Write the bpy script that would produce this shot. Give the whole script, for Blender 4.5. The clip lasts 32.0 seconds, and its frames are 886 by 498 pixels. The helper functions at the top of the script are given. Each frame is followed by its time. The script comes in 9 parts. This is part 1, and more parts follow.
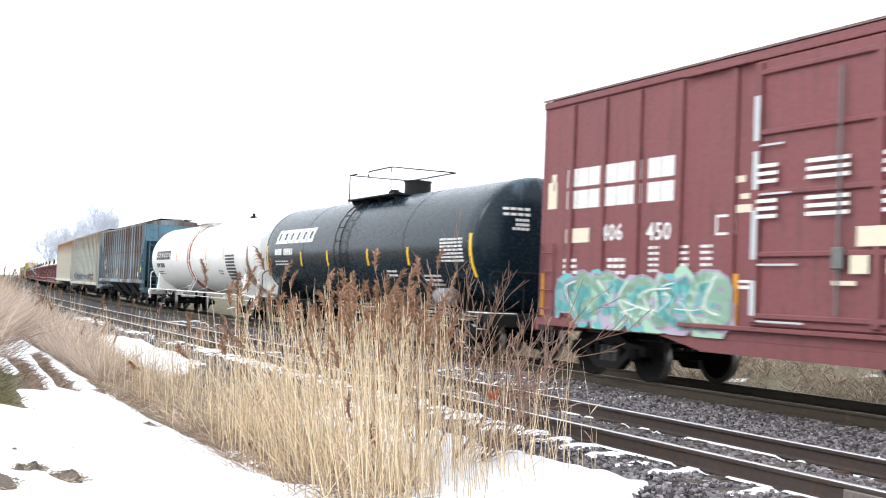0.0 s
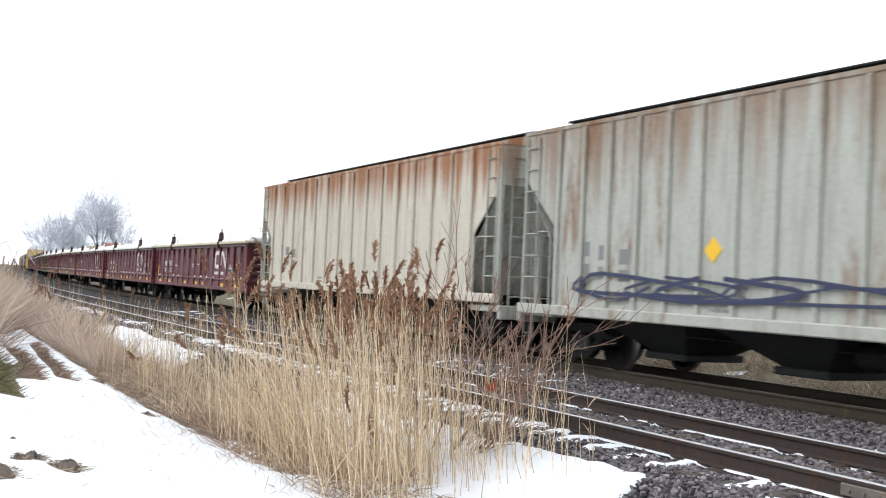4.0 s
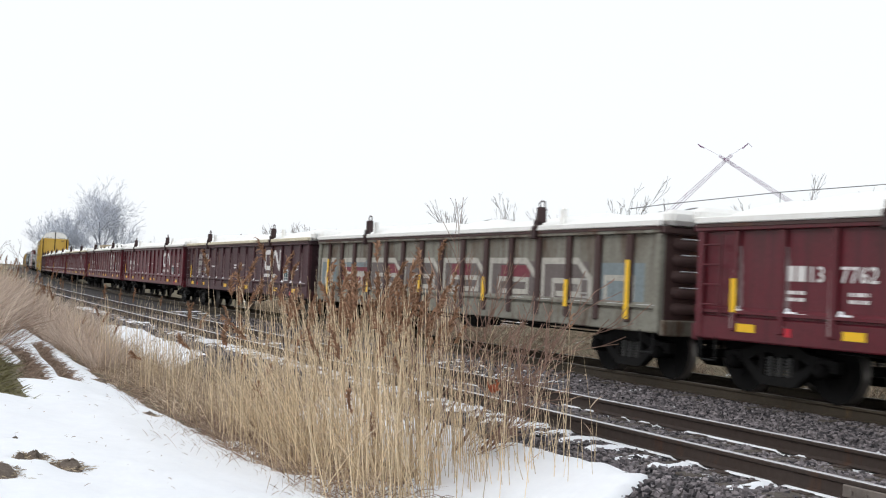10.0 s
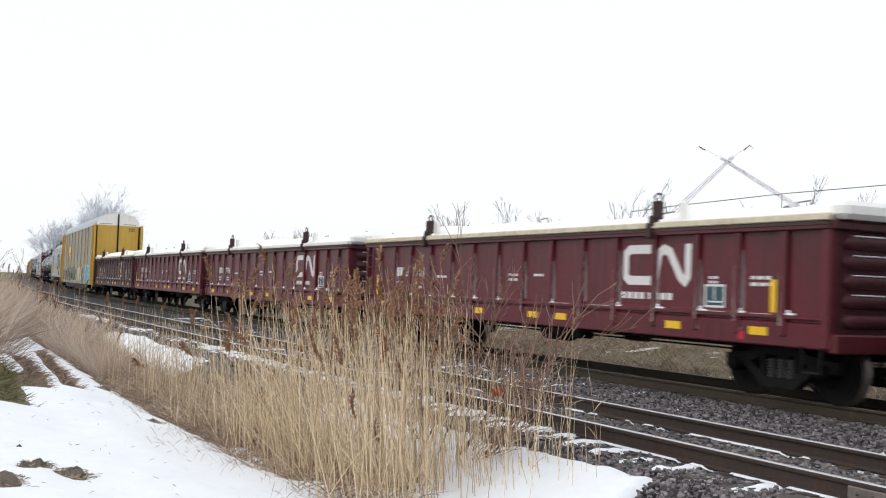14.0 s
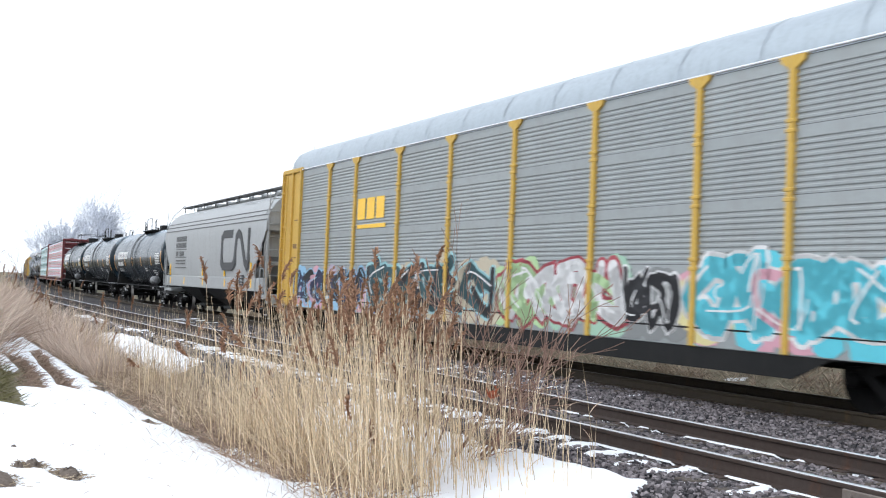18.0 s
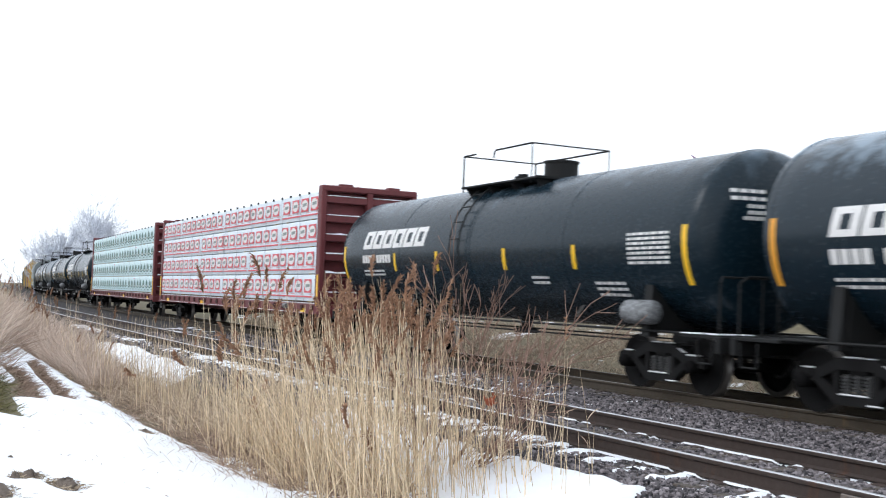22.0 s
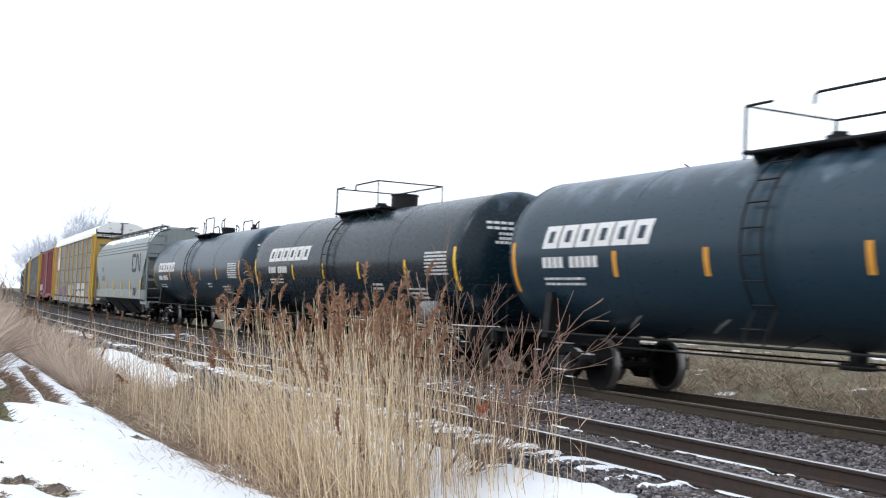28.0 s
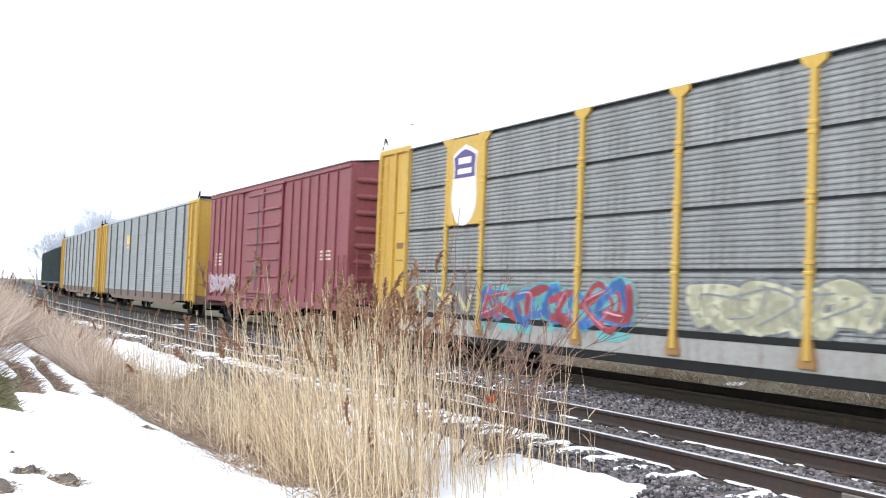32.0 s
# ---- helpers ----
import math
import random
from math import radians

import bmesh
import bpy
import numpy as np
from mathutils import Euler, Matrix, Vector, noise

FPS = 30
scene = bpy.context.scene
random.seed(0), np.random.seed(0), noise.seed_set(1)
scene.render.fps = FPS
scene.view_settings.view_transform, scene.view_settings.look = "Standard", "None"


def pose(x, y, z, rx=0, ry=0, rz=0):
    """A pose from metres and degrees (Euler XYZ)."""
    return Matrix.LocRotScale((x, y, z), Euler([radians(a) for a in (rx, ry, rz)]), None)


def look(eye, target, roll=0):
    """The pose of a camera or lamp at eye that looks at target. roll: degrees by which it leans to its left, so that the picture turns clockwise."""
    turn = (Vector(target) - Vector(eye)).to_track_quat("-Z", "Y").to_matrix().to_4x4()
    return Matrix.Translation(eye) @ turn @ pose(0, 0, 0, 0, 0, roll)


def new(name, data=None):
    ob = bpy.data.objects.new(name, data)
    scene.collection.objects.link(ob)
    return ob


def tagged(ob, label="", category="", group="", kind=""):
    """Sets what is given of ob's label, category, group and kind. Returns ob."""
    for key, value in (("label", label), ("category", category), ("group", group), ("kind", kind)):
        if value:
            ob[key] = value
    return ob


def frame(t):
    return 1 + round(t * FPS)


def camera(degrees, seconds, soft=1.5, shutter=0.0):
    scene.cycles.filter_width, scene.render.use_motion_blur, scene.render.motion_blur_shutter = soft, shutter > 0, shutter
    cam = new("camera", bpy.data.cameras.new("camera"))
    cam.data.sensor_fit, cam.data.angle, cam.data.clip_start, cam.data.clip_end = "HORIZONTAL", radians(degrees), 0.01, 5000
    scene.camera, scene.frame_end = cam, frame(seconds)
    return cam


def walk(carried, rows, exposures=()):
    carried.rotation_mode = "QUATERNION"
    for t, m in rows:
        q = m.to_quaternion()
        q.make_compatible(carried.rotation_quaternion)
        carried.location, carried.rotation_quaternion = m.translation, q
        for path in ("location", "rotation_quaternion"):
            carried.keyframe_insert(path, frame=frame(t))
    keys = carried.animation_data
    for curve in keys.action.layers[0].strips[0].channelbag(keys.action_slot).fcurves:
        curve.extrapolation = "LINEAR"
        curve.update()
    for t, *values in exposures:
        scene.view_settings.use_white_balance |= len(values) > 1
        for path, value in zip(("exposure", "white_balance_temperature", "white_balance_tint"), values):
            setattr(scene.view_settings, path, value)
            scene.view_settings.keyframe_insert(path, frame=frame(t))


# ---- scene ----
# Metres. x runs along the track in the train's direction, y across it away from the viewer, z is zero at the rail tops.
EYE = (0.0, 0.0, 1.40)
FOV = 43.4
# seconds, heading left of +y, tilt up, roll (degrees)
AIM = [
    (0, 62.84, 2.23, 2.36), (0.5, 62.78, 2.26, 2.36), (1, 62.77, 2.28, 2.32), (1.5, 62.67, 2.26, 2.45),
    (2, 62.84, 2.08, 2.42), (2.5, 62.83, 1.81, 2.46), (3, 62.76, 1.76, 2.53), (3.5, 62.76, 1.71, 2.59),
    (5.5, 63.03, 2.44, 2.72), (6, 63.07, 2.46, 2.37), (6.5, 63.10, 2.29, 2.35), (7, 63.09, 1.89, 2.63),
    (7.5, 62.94, 1.69, 2.60), (8, 62.87, 1.53, 2.59), (8.5, 62.87, 1.83, 2.57), (9, 62.88, 1.88, 2.58),
    (9.5, 62.85, 1.87, 2.65), (10, 62.90, 1.83, 2.78), (10.5, 62.98, 1.82, 2.80), (11, 63.09, 1.93, 2.63),
    (11.5, 63.06, 2.11, 2.63), (12, 63.12, 2.32, 2.62), (12.5, 63.13, 2.23, 2.46), (13, 63.16, 2.18, 2.26),
    (13.5, 63.04, 2.03, 2.21), (14, 63.02, 2.06, 2.27), (14.5, 63.07, 2.25, 2.35), (16.5, 63.14, 1.54, 2.24),
    (17, 62.89, 1.77, 2.25), (17.5, 62.79, 1.86, 2.47), (18, 62.82, 2.15, 2.51), (18.5, 62.83, 2.44, 2.38),
    (19, 62.84, 2.57, 2.34), (19.5, 62.72, 2.54, 2.13), (20, 62.67, 2.42, 2.13), (20.5, 62.55, 2.36, 2.23),
    (21, 62.65, 2.50, 2.14), (21.5, 62.68, 2.55, 2.13), (22, 62.66, 2.54, 2.14), (22.5, 62.63, 2.56, 2.25),
    (23, 62.60, 2.58, 2.37), (23.5, 62.61, 2.57, 2.22), (24, 62.66, 2.58, 2.21), (24.5, 62.65, 2.76, 2.13),
    (25, 62.74, 2.98, 2.03), (25.5, 62.64, 3.20, 1.89), (27.5, 62.18, 2.94, 2.26), (28, 62.33, 2.93, 2.42),
    (28.5, 62.50, 2.94, 2.35), (29, 62.56, 2.96, 2.46), (29.5, 62.65, 2.91, 2.49), (30, 62.69, 2.88, 2.36),
    (30.5, 62.67, 2.71, 2.38), (31, 62.60, 2.56, 2.53), (31.5, 62.65, 2.52, 2.54), (32, 62.76, 2.41, 2.38),
]

def aim_pose(yaw, tilt, roll):
    a, b = radians(yaw), radians(tilt)
    way = Vector((-math.sin(a) * math.cos(b), math.cos(a) * math.cos(b), math.sin(b)))
    return look(EYE, Vector(EYE) + way * 10, roll)


cam = camera(FOV, 32.0, soft=1.12, shutter=0.18)
walk(cam, [(t, aim_pose(a, b, c)) for t, a, b, c in AIM],
     exposures=[(t, e, 6400 if t < 4 else 6600 if t < 15 else 6200, 10) for t, e in [(0.0, 1.16), (1.0, 0.68), (2.0, 0.5), (3.0, 0.68), (3.5, 0.72), (5.5, 0.26), (8.0, 0.24), (10.0, 0.24), (12.0, 0.26), (14.5, 0.26), (16.5, 0.32), (17.5, 0.54), (18.5, 0.8), (20.0, 0.68), (21.0, 0.68), (22.0, 0.6),
                (23.0, 0.76), (24.5, 0.52), (27.5, 0.46), (29.5, 0.52), (31.0, 0.75), (32.0, 1.08)]])

# ---- light: a bright overcast winter sky ----
world = bpy.data.worlds.new("overcast_sky")
scene.world = world
world.use_nodes = True
wn, wl = world.node_tree.nodes, world.node_tree.links
wn.clear()
w_out = wn.new("ShaderNodeOutputWorld")
w_bg = wn.new("ShaderNodeBackground")
w_sky = wn.new("ShaderNodeTexSky")
w_sky.sky_type, w_sky.sun_disc = "NISHITA", False
w_sky.sun_elevation, w_sky.sun_rotation = radians(32), radians(150)
w_sky.air_density, w_sky.dust_density = 1.0, 4.0
w_gain = wn.new("ShaderNodeMixRGB")
w_gain.blend_type = "MULTIPLY"
w_gain.inputs[0].default_value = 1.0
w_gain.inputs[2].default_value = (0.05, 0.05, 0.05, 1)
w_mix = wn.new("ShaderNodeMixRGB")
w_mix.inputs[0].default_value = 0.82
w_mix.inputs[2].default_value = (0.975, 1.025, 1.08, 1)
wl.new(w_sky.outputs[0], w_gain.inputs[1])
wl.new(w_gain.outputs[0], w_mix.inputs[1])
wl.new(w_mix.outputs[0], w_bg.inputs[0])
w_bg.inputs[1].default_value = 1.0
wl.new(w_bg.outputs[0], w_out.inputs[0])
sun = new("sun", bpy.data.lights.new("sun", "SUN"))
sun.data.energy, sun.data.angle, sun.data.color = 0.6, radians(25), (1.0, 0.985, 0.96)
sun.matrix_basis = look((-30, -60, 60), (0, 0, 0))

# ---- mesh building ----
class Build:
    """Gathers plain pieces into one mesh."""

    def __init__(self):
        self.v, self.f, self.smooth, self.m = [], [], [], []

    def add(self, vs, fs, smooth=False, mat=0):
        n = len(self.v)
        self.v.extend(vs)
        for q in fs:
            self.f.append([n + i for i in q])
            self.smooth.append(smooth)
            self.m.append(mat)
        return self

    def box(self, x0, x1, y0, y1, z0, z1, c=0.0, mat=0):
        """A box; c chamfers its edges."""
        if c <= 0:
            vs = [(x, y, z) for x in (x0, x1) for y in (y0, y1) for z in (z0, z1)]
            return self.add(vs, [(0, 1, 3, 2), (4, 6, 7, 5), (0, 4, 5, 1), (2, 3, 7, 6), (0, 2, 6, 4), (1, 5, 7, 3)], mat=mat)
        c = min(c, (x1 - x0) * 0.45, (y1 - y0) * 0.45, (z1 - z0) * 0.45)
        vs, idx = [], {}
        for i in (0, 1):
            for j in (0, 1):
                for k in (0, 1):
                    x, y, z = (x0, x1)[i], (y0, y1)[j], (z0, z1)[k]
                    sx, sy, sz = (c, -c)[i], (c, -c)[j], (c, -c)[k]
                    idx[i, j, k] = len(vs)
                    vs += [(x, y + sy, z + sz), (x + sx, y, z + sz), (x + sx, y + sy, z)]
        fs = []
        for a in range(3):
            b, d = [n for n in range(3) if n != a]
            for s in (0, 1):
                ring = []
                for p, q in ((0, 0), (1, 0), (1, 1), (0, 1)):
                    key = [0, 0, 0]
                    key[a], key[b], key[d] = s, p, q
                    ring.append(idx[tuple(key)] + a)
                fs.append(ring)
                for r in (0, 1):
                    key0, key1 = [0, 0, 0], [0, 0, 0]
                    key0[b], key0[d], key0[a] = s, r, 0
                    key1[b], key1[d], key1[a] = s, r, 1
                    fs.append([idx[tuple(key0)] + b, idx[tuple(key1)] + b, idx[tuple(key1)] + d, idx[tuple(key0)] + d])
        for key in idx:
            fs.append([idx[key], idx[key] + 1, idx[key] + 2])
        return self.add(vs, fs, mat=mat)

    def rod(self, p, q, r, n=8, r2=None, cap=True, mat=0):
        p, q = Vector(p), Vector(q)
        d = (q - p).normalized()
        a = d.orthogonal().normalized()
        b = d.cross(a)
        r2 = r if r2 is None else r2
        vs = []
        for c, rr in ((p, r), (q, r2)):
            vs += [tuple(c + (a * math.cos(t) + b * math.sin(t)) * rr) for t in (math.tau * i / n for i in range(n))]
        fs = [(i, (i + 1) % n, n + (i + 1) % n, n + i) for i in range(n)]
        self.add(vs, fs, n > 5, mat)
        if cap:
            self.add(vs[:n], [tuple(range(n))[::-1]], mat=mat)
            self.add(vs[n:], [tuple(range(n))], mat=mat)
        return self

    def pipe(self, pts, r, n=6, mat=0):
        for p, q in zip(pts[:-1], pts[1:]):
            self.rod(p, q, r, n, mat=mat)
        return self

    def lathe_x(self, prof, n=32, y=0.0, z=0.0, mat=0):
        """Turns (x, radius) pairs round an axis along x."""
        vs, fs = [], []
        for x, r in prof:
            vs += [(x, y + r * math.sin(math.tau * i / n), z + r * math.cos(math.tau * i / n)) for i in range(n)]
        for k in range(len(prof) - 1):
            fs += [(k * n + i, k * n + (i + 1) % n, (k + 1) * n + (i + 1) % n, (k + 1) * n + i) for i in range(n)]
        return self.add(vs, fs, True, mat)

    def lathe_y(self, prof, n=24, x=0.0, z=0.0, mat=0):
        vs, fs = [], []
        for y, r in prof:
            vs += [(x + r * math.sin(math.tau * i / n), y, z + r * math.cos(math.tau * i / n)) for i in range(n)]
        for k in range(len(prof) - 1):
            fs += [(k * n + i, k * n + (i + 1) % n, (k + 1) * n + (i + 1) % n, (k + 1) * n + i) for i in range(n)]
        return self.add(vs, fs, True, mat)

    def slab_xz(self, pts, y0, y1, mat=0):
        """A flat outline in the xz plane with thickness in y."""
        n = len(pts)
        vs = [(x, y0, z) for x, z in pts] + [(x, y1, z) for x, z in pts]
        fs = [tuple(range(n)), tuple(range(2 * n - 1, n - 1, -1))] + [(i, n + i, n + (i + 1) % n, (i + 1) % n) for i in range(n)]
        return self.add(vs, fs, mat=mat)

    def slab_yz(self, pts, x0, x1, mat=0):
        n = len(pts)
        vs = [(x0, y, z) for y, z in pts] + [(x1, y, z) for y, z in pts]
        fs = [tuple(range(n)), tuple(range(2 * n - 1, n - 1, -1))] + [(i, n + i, n + (i + 1) % n, (i + 1) % n) for i in range(n)]
        return self.add(vs, fs, mat=mat)

    def extrude_x(self, prof, xs, closed=False, smooth=False, mat=0):
        """A (y, z) profile carried along x."""
        n = len(prof)
        vs = [(x, y, z) for x in xs for y, z in prof]
        m = n if closed else n - 1
        fs = [(k * n + i, k * n + (i + 1) % n, (k + 1) * n + (i + 1) % n, (k + 1) * n + i) for k in range(len(xs) - 1) for i in range(m)]
        return self.add(vs, fs, smooth, mat)

    def mesh(self, name):
        me = bpy.data.meshes.new(name)
        me.from_pydata(self.v, [], self.f)
        bm = bmesh.new()
        bm.from_mesh(me)
        bmesh.ops.recalc_face_normals(bm, faces=bm.faces)
        bm.to_mesh(me)
        bm.free()
        me.polygons.foreach_set("use_smooth", self.smooth)
        if any(self.m):
            me.polygons.foreach_set("material_index", self.m)
        me.update()
        return me


def fast_mesh(name, verts, faces, smooth=False):
    """A large mesh from arrays, with faces all of one size."""
    verts, faces = np.asarray(verts, np.float32), np.asarray(faces, np.int32)
    me = bpy.data.meshes.new(name)
    me.vertices.add(len(verts))
    me.vertices.foreach_set("co", verts.ravel())
    k = faces.shape[1]
    me.loops.add(faces.size)
    me.loops.foreach_set("vertex_index", faces.ravel())
    me.polygons.add(len(faces))
    me.polygons.foreach_set("loop_start", np.arange(0, faces.size, k, dtype=np.int32))
    me.polygons.foreach_set("use_smooth", np.full(len(faces), smooth))
    me.update(calc_edges=True)
    return me


def part(name, shape, material, parent, label="", at=None):
    """One mesh object under a thing or a part."""
    me = shape.mesh(name) if isinstance(shape, Build) else shape
    if not me.materials:
        for m in material if isinstance(material, (list, tuple)) else [material]:
            me.materials.append(m)
    ob = new(name, me)
    ob.parent = parent
    if at is not None:
        ob.matrix_basis = at
    if label:
        tagged(ob, label)
    return ob


def thing(name, label, category, group="", kind="", at=None):
    ob = tagged(new(name), label, category, group, kind)
    if at is not None:
        ob.matrix_basis = at
    return ob


# ---- the line of the tracks ----
NEAR_Y, FAR_Y, BEND = 7.82, 12.76, 0.00036
FAR_LEFT = -150.0


def bend(x):
    """How far the line swings away from its straight part at x, and its slope there."""
    if x >= 0:
        return 0.0, 0.0
    if x >= FAR_LEFT:
        return BEND * x * x, 2 * BEND * x
    return BEND * FAR_LEFT ** 2 + 2 * BEND * FAR_LEFT * (x - FAR_LEFT), 2 * BEND * FAR_LEFT


def along(x, y, z=0.0):
    """A place y metres from the viewer's line, following the bend."""
    return Vector((x, y + bend(x)[0], z))

# ---- materials ----
def nodes_of(name):
    m = bpy.data.materials.new(name)
    m.use_nodes = True
    return m, m.node_tree.nodes, m.node_tree.links, m.node_tree.nodes["Principled BSDF"]


def noise_node(n, l, co, scale, detail=4.0, rough=0.6):
    t = n.new("ShaderNodeTexNoise")
    t.inputs["Scale"].default_value, t.inputs["Detail"].default_value, t.inputs["Roughness"].default_value = scale, detail, rough
    l.new(co, t.inputs["Vector"])
    return t.outputs["Fac"]


def ramp(n, l, fac, lo, hi, a=0.0, b=1.0):
    r = n.new("ShaderNodeMapRange")
    r.inputs["From Min"].default_value, r.inputs["From Max"].default_value = lo, hi
    r.inputs["To Min"].default_value, r.inputs["To Max"].default_value = a, b
    l.new(fac, r.inputs["Value"])
    return r.outputs["Result"]


def blend(n, l, fac, a, b, mode="MIX"):
    x = n.new("ShaderNodeMixRGB")
    x.blend_type = mode
    for k, v in zip((0, 1, 2), (fac, a, b)):
        if isinstance(v, (int, float)):
            x.inputs[k].default_value = v
        elif isinstance(v, (tuple, list)):
            x.inputs[k].default_value = (*v[:3], 1)
        else:
            l.new(v, x.inputs[k])
    return x.outputs[0]


def scaled(n, l, co, sx, sy, sz):
    m = n.new("ShaderNodeMapping")
    m.inputs["Scale"].default_value = (sx, sy, sz)
    l.new(co, m.inputs["Vector"])
    return m.outputs["Vector"]


def paint(name, col, rough=0.5, grime=(0.05, 0.04, 0.035), amount=0.35, streaks=0.25, rust=0.0, rust_or_sheen_col=(0.20, 0.075, 0.03),
          metal=0.0, bump=0.12, vary=0.0, spec=0.4, runs=0.0, runs_from=4.4, runs_to=1.0, runs_scale=3.2, bay=0.0, bay_by=0.0):
    """Weathered paint: broad fading, run-down streaks, fine grime, and rust where it has broken through."""
    m, n, l, p = nodes_of(name)
    co = n.new("ShaderNodeTexCoord").outputs["Object"]
    big = noise_node(n, l, co, 0.7, 3)
    fine = noise_node(n, l, co, 14.0, 6, 0.7)
    run = noise_node(n, l, scaled(n, l, co, 5.0, 5.0, 0.35), 1.6, 5, 0.65)
    c = blend(n, l, ramp(n, l, big, 0.35, 0.7, 0.0, amount * 0.6), col, [min(1, v * 0.72 + 0.03) for v in col])
    c = blend(n, l, ramp(n, l, run, 0.5, 0.78, 0.0, streaks), c, grime)
    c = blend(n, l, ramp(n, l, fine, 0.45, 0.8, 0.0, amount), c, grime)
    if rust > 0:
        patch = noise_node(n, l, scaled(n, l, co, 2.2, 2.2, 0.55), 1.1, 8, 0.72)
        if bay > 0:
            cut = n.new("ShaderNodeSeparateXYZ")
            l.new(co, cut.inputs[0])
            steps = [cut.outputs["X"]]
            for op, value in (("DIVIDE", bay), ("FLOOR", 0.0)):
                f = n.new("ShaderNodeMath")
                f.operation = op
                f.inputs[1].default_value = value
                l.new(steps[-1], f.inputs[0])
                steps.append(f.outputs[0])
            white = n.new("ShaderNodeTexWhiteNoise")
            white.noise_dimensions = "1D"
            l.new(steps[-1], white.inputs["W"])
            shift = n.new("ShaderNodeMath")
            shift.operation = "ADD"
            l.new(patch, shift.inputs[0])
            l.new(ramp(n, l, white.outputs["Value"], 0, 1, -bay_by, bay_by), shift.inputs[1])
            patch = shift.outputs[0]
        mask = ramp(n, l, patch, 0.66 - 0.32 * rust, 0.78 - 0.22 * rust)
        rc = blend(n, l, fine, rust_or_sheen_col, [v * 0.45 for v in rust_or_sheen_col])
        c = blend(n, l, mask, c, rc)
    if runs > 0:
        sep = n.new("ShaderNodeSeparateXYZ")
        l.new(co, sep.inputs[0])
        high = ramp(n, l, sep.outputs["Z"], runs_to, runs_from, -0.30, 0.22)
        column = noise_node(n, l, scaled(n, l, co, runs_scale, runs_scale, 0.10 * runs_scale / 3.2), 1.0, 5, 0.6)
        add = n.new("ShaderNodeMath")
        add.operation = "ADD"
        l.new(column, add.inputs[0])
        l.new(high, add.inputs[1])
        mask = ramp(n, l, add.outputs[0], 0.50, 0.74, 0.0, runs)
        c = blend(n, l, mask, c, blend(n, l, fine, rust_or_sheen_col, [v * 0.5 for v in rust_or_sheen_col]))
    if vary > 0:
        info = n.new("ShaderNodeObjectInfo")
        c = blend(n, l, ramp(n, l, info.outputs["Random"], 0, 1, 0.0, vary), c, [v * 0.55 for v in col])
    l.new(c, p.inputs["Base Color"])
    p.inputs["Metallic"].default_value = metal
    p.inputs["Specular IOR Level"].default_value = spec
    l.new(ramp(n, l, fine, 0.3, 0.8, rough * 0.85, min(1, rough * 1.25)), p.inputs["Roughness"])
    b = n.new("ShaderNodeBump")
    b.inputs["Strength"].default_value, b.inputs["Distance"].default_value = bump, 0.01
    l.new(fine, b.inputs["Height"])
    l.new(b.outputs["Normal"], p.inputs["Normal"])
    return m


def earth(name, a, b, scale, rough=0.95, third=None, bump=0.6, dist=0.03):
    m, n, l, p = nodes_of(name)
    co = n.new("ShaderNodeTexCoord").outputs["Object"]
    big, fine = noise_node(n, l, co, scale * 0.12, 4), noise_node(n, l, co, scale, 8, 0.75)
    c = blend(n, l, ramp(n, l, fine, 0.3, 0.7), a, b)
    if third:
        c = blend(n, l, ramp(n, l, big, 0.48, 0.62), c, third)
    l.new(c, p.inputs["Base Color"])
    p.inputs["Roughness"].default_value = rough
    p.inputs["Specular IOR Level"].default_value = 0.2
    bp = n.new("ShaderNodeBump")
    bp.inputs["Strength"].default_value, bp.inputs["Distance"].default_value = bump, dist
    l.new(fine, bp.inputs["Height"])
    l.new(bp.outputs["Normal"], p.inputs["Normal"])
    return m


def island(name, a, b, rough=0.9, grain=30.0):
    """Many small loose pieces in one mesh, each a little different."""
    m, n, l, p = nodes_of(name)
    g = n.new("ShaderNodeNewGeometry")
    co = n.new("ShaderNodeTexCoord").outputs["Object"]
    c = blend(n, l, g.outputs["Random Per Island"], a, b)
    c = blend(n, l, ramp(n, l, noise_node(n, l, co, grain, 3), 0.4, 0.7, 0.0, 0.35), c, [v * 0.5 for v in a])
    l.new(c, p.inputs["Base Color"])
    p.inputs["Roughness"].default_value = rough
    p.inputs["Specular IOR Level"].default_value = 0.2
    return m


def plain(name, col, rough=0.5, metal=0.0):
    m, n, l, p = nodes_of(name)
    co = n.new("ShaderNodeTexCoord").outputs["Object"]
    f = noise_node(n, l, co, 9.0, 5, 0.7)
    c = blend(n, l, ramp(n, l, f, 0.45, 0.8, 0.0, 0.35), col, [v * 0.6 + 0.02 for v in col])
    l.new(c, p.inputs["Base Color"])
    p.inputs["Roughness"].default_value, p.inputs["Metallic"].default_value = rough, metal
    return m


M_SNOW = earth("snow", (0.86, 0.88, 0.91), (0.80, 0.82, 0.86), 6.0, 0.8, bump=0.35, dist=0.03)
M_OLD_SNOW = earth("old_snow", (0.80, 0.81, 0.83), (0.60, 0.60, 0.60), 9.0, 0.85, bump=0.5)
M_GROUND = earth("winter_soil", (0.10, 0.088, 0.06), (0.20, 0.172, 0.115), 5.0, third=(0.145, 0.125, 0.085))
M_BED = earth("ballast_bed", (0.024, 0.024, 0.027), (0.085, 0.081, 0.083), 26.0, 0.95, third=(0.10, 0.09, 0.085), bump=1.0, dist=0.05)
M_STONE = island("ballast_stone", (0.026, 0.026, 0.030), (0.33, 0.295, 0.305), 0.9)
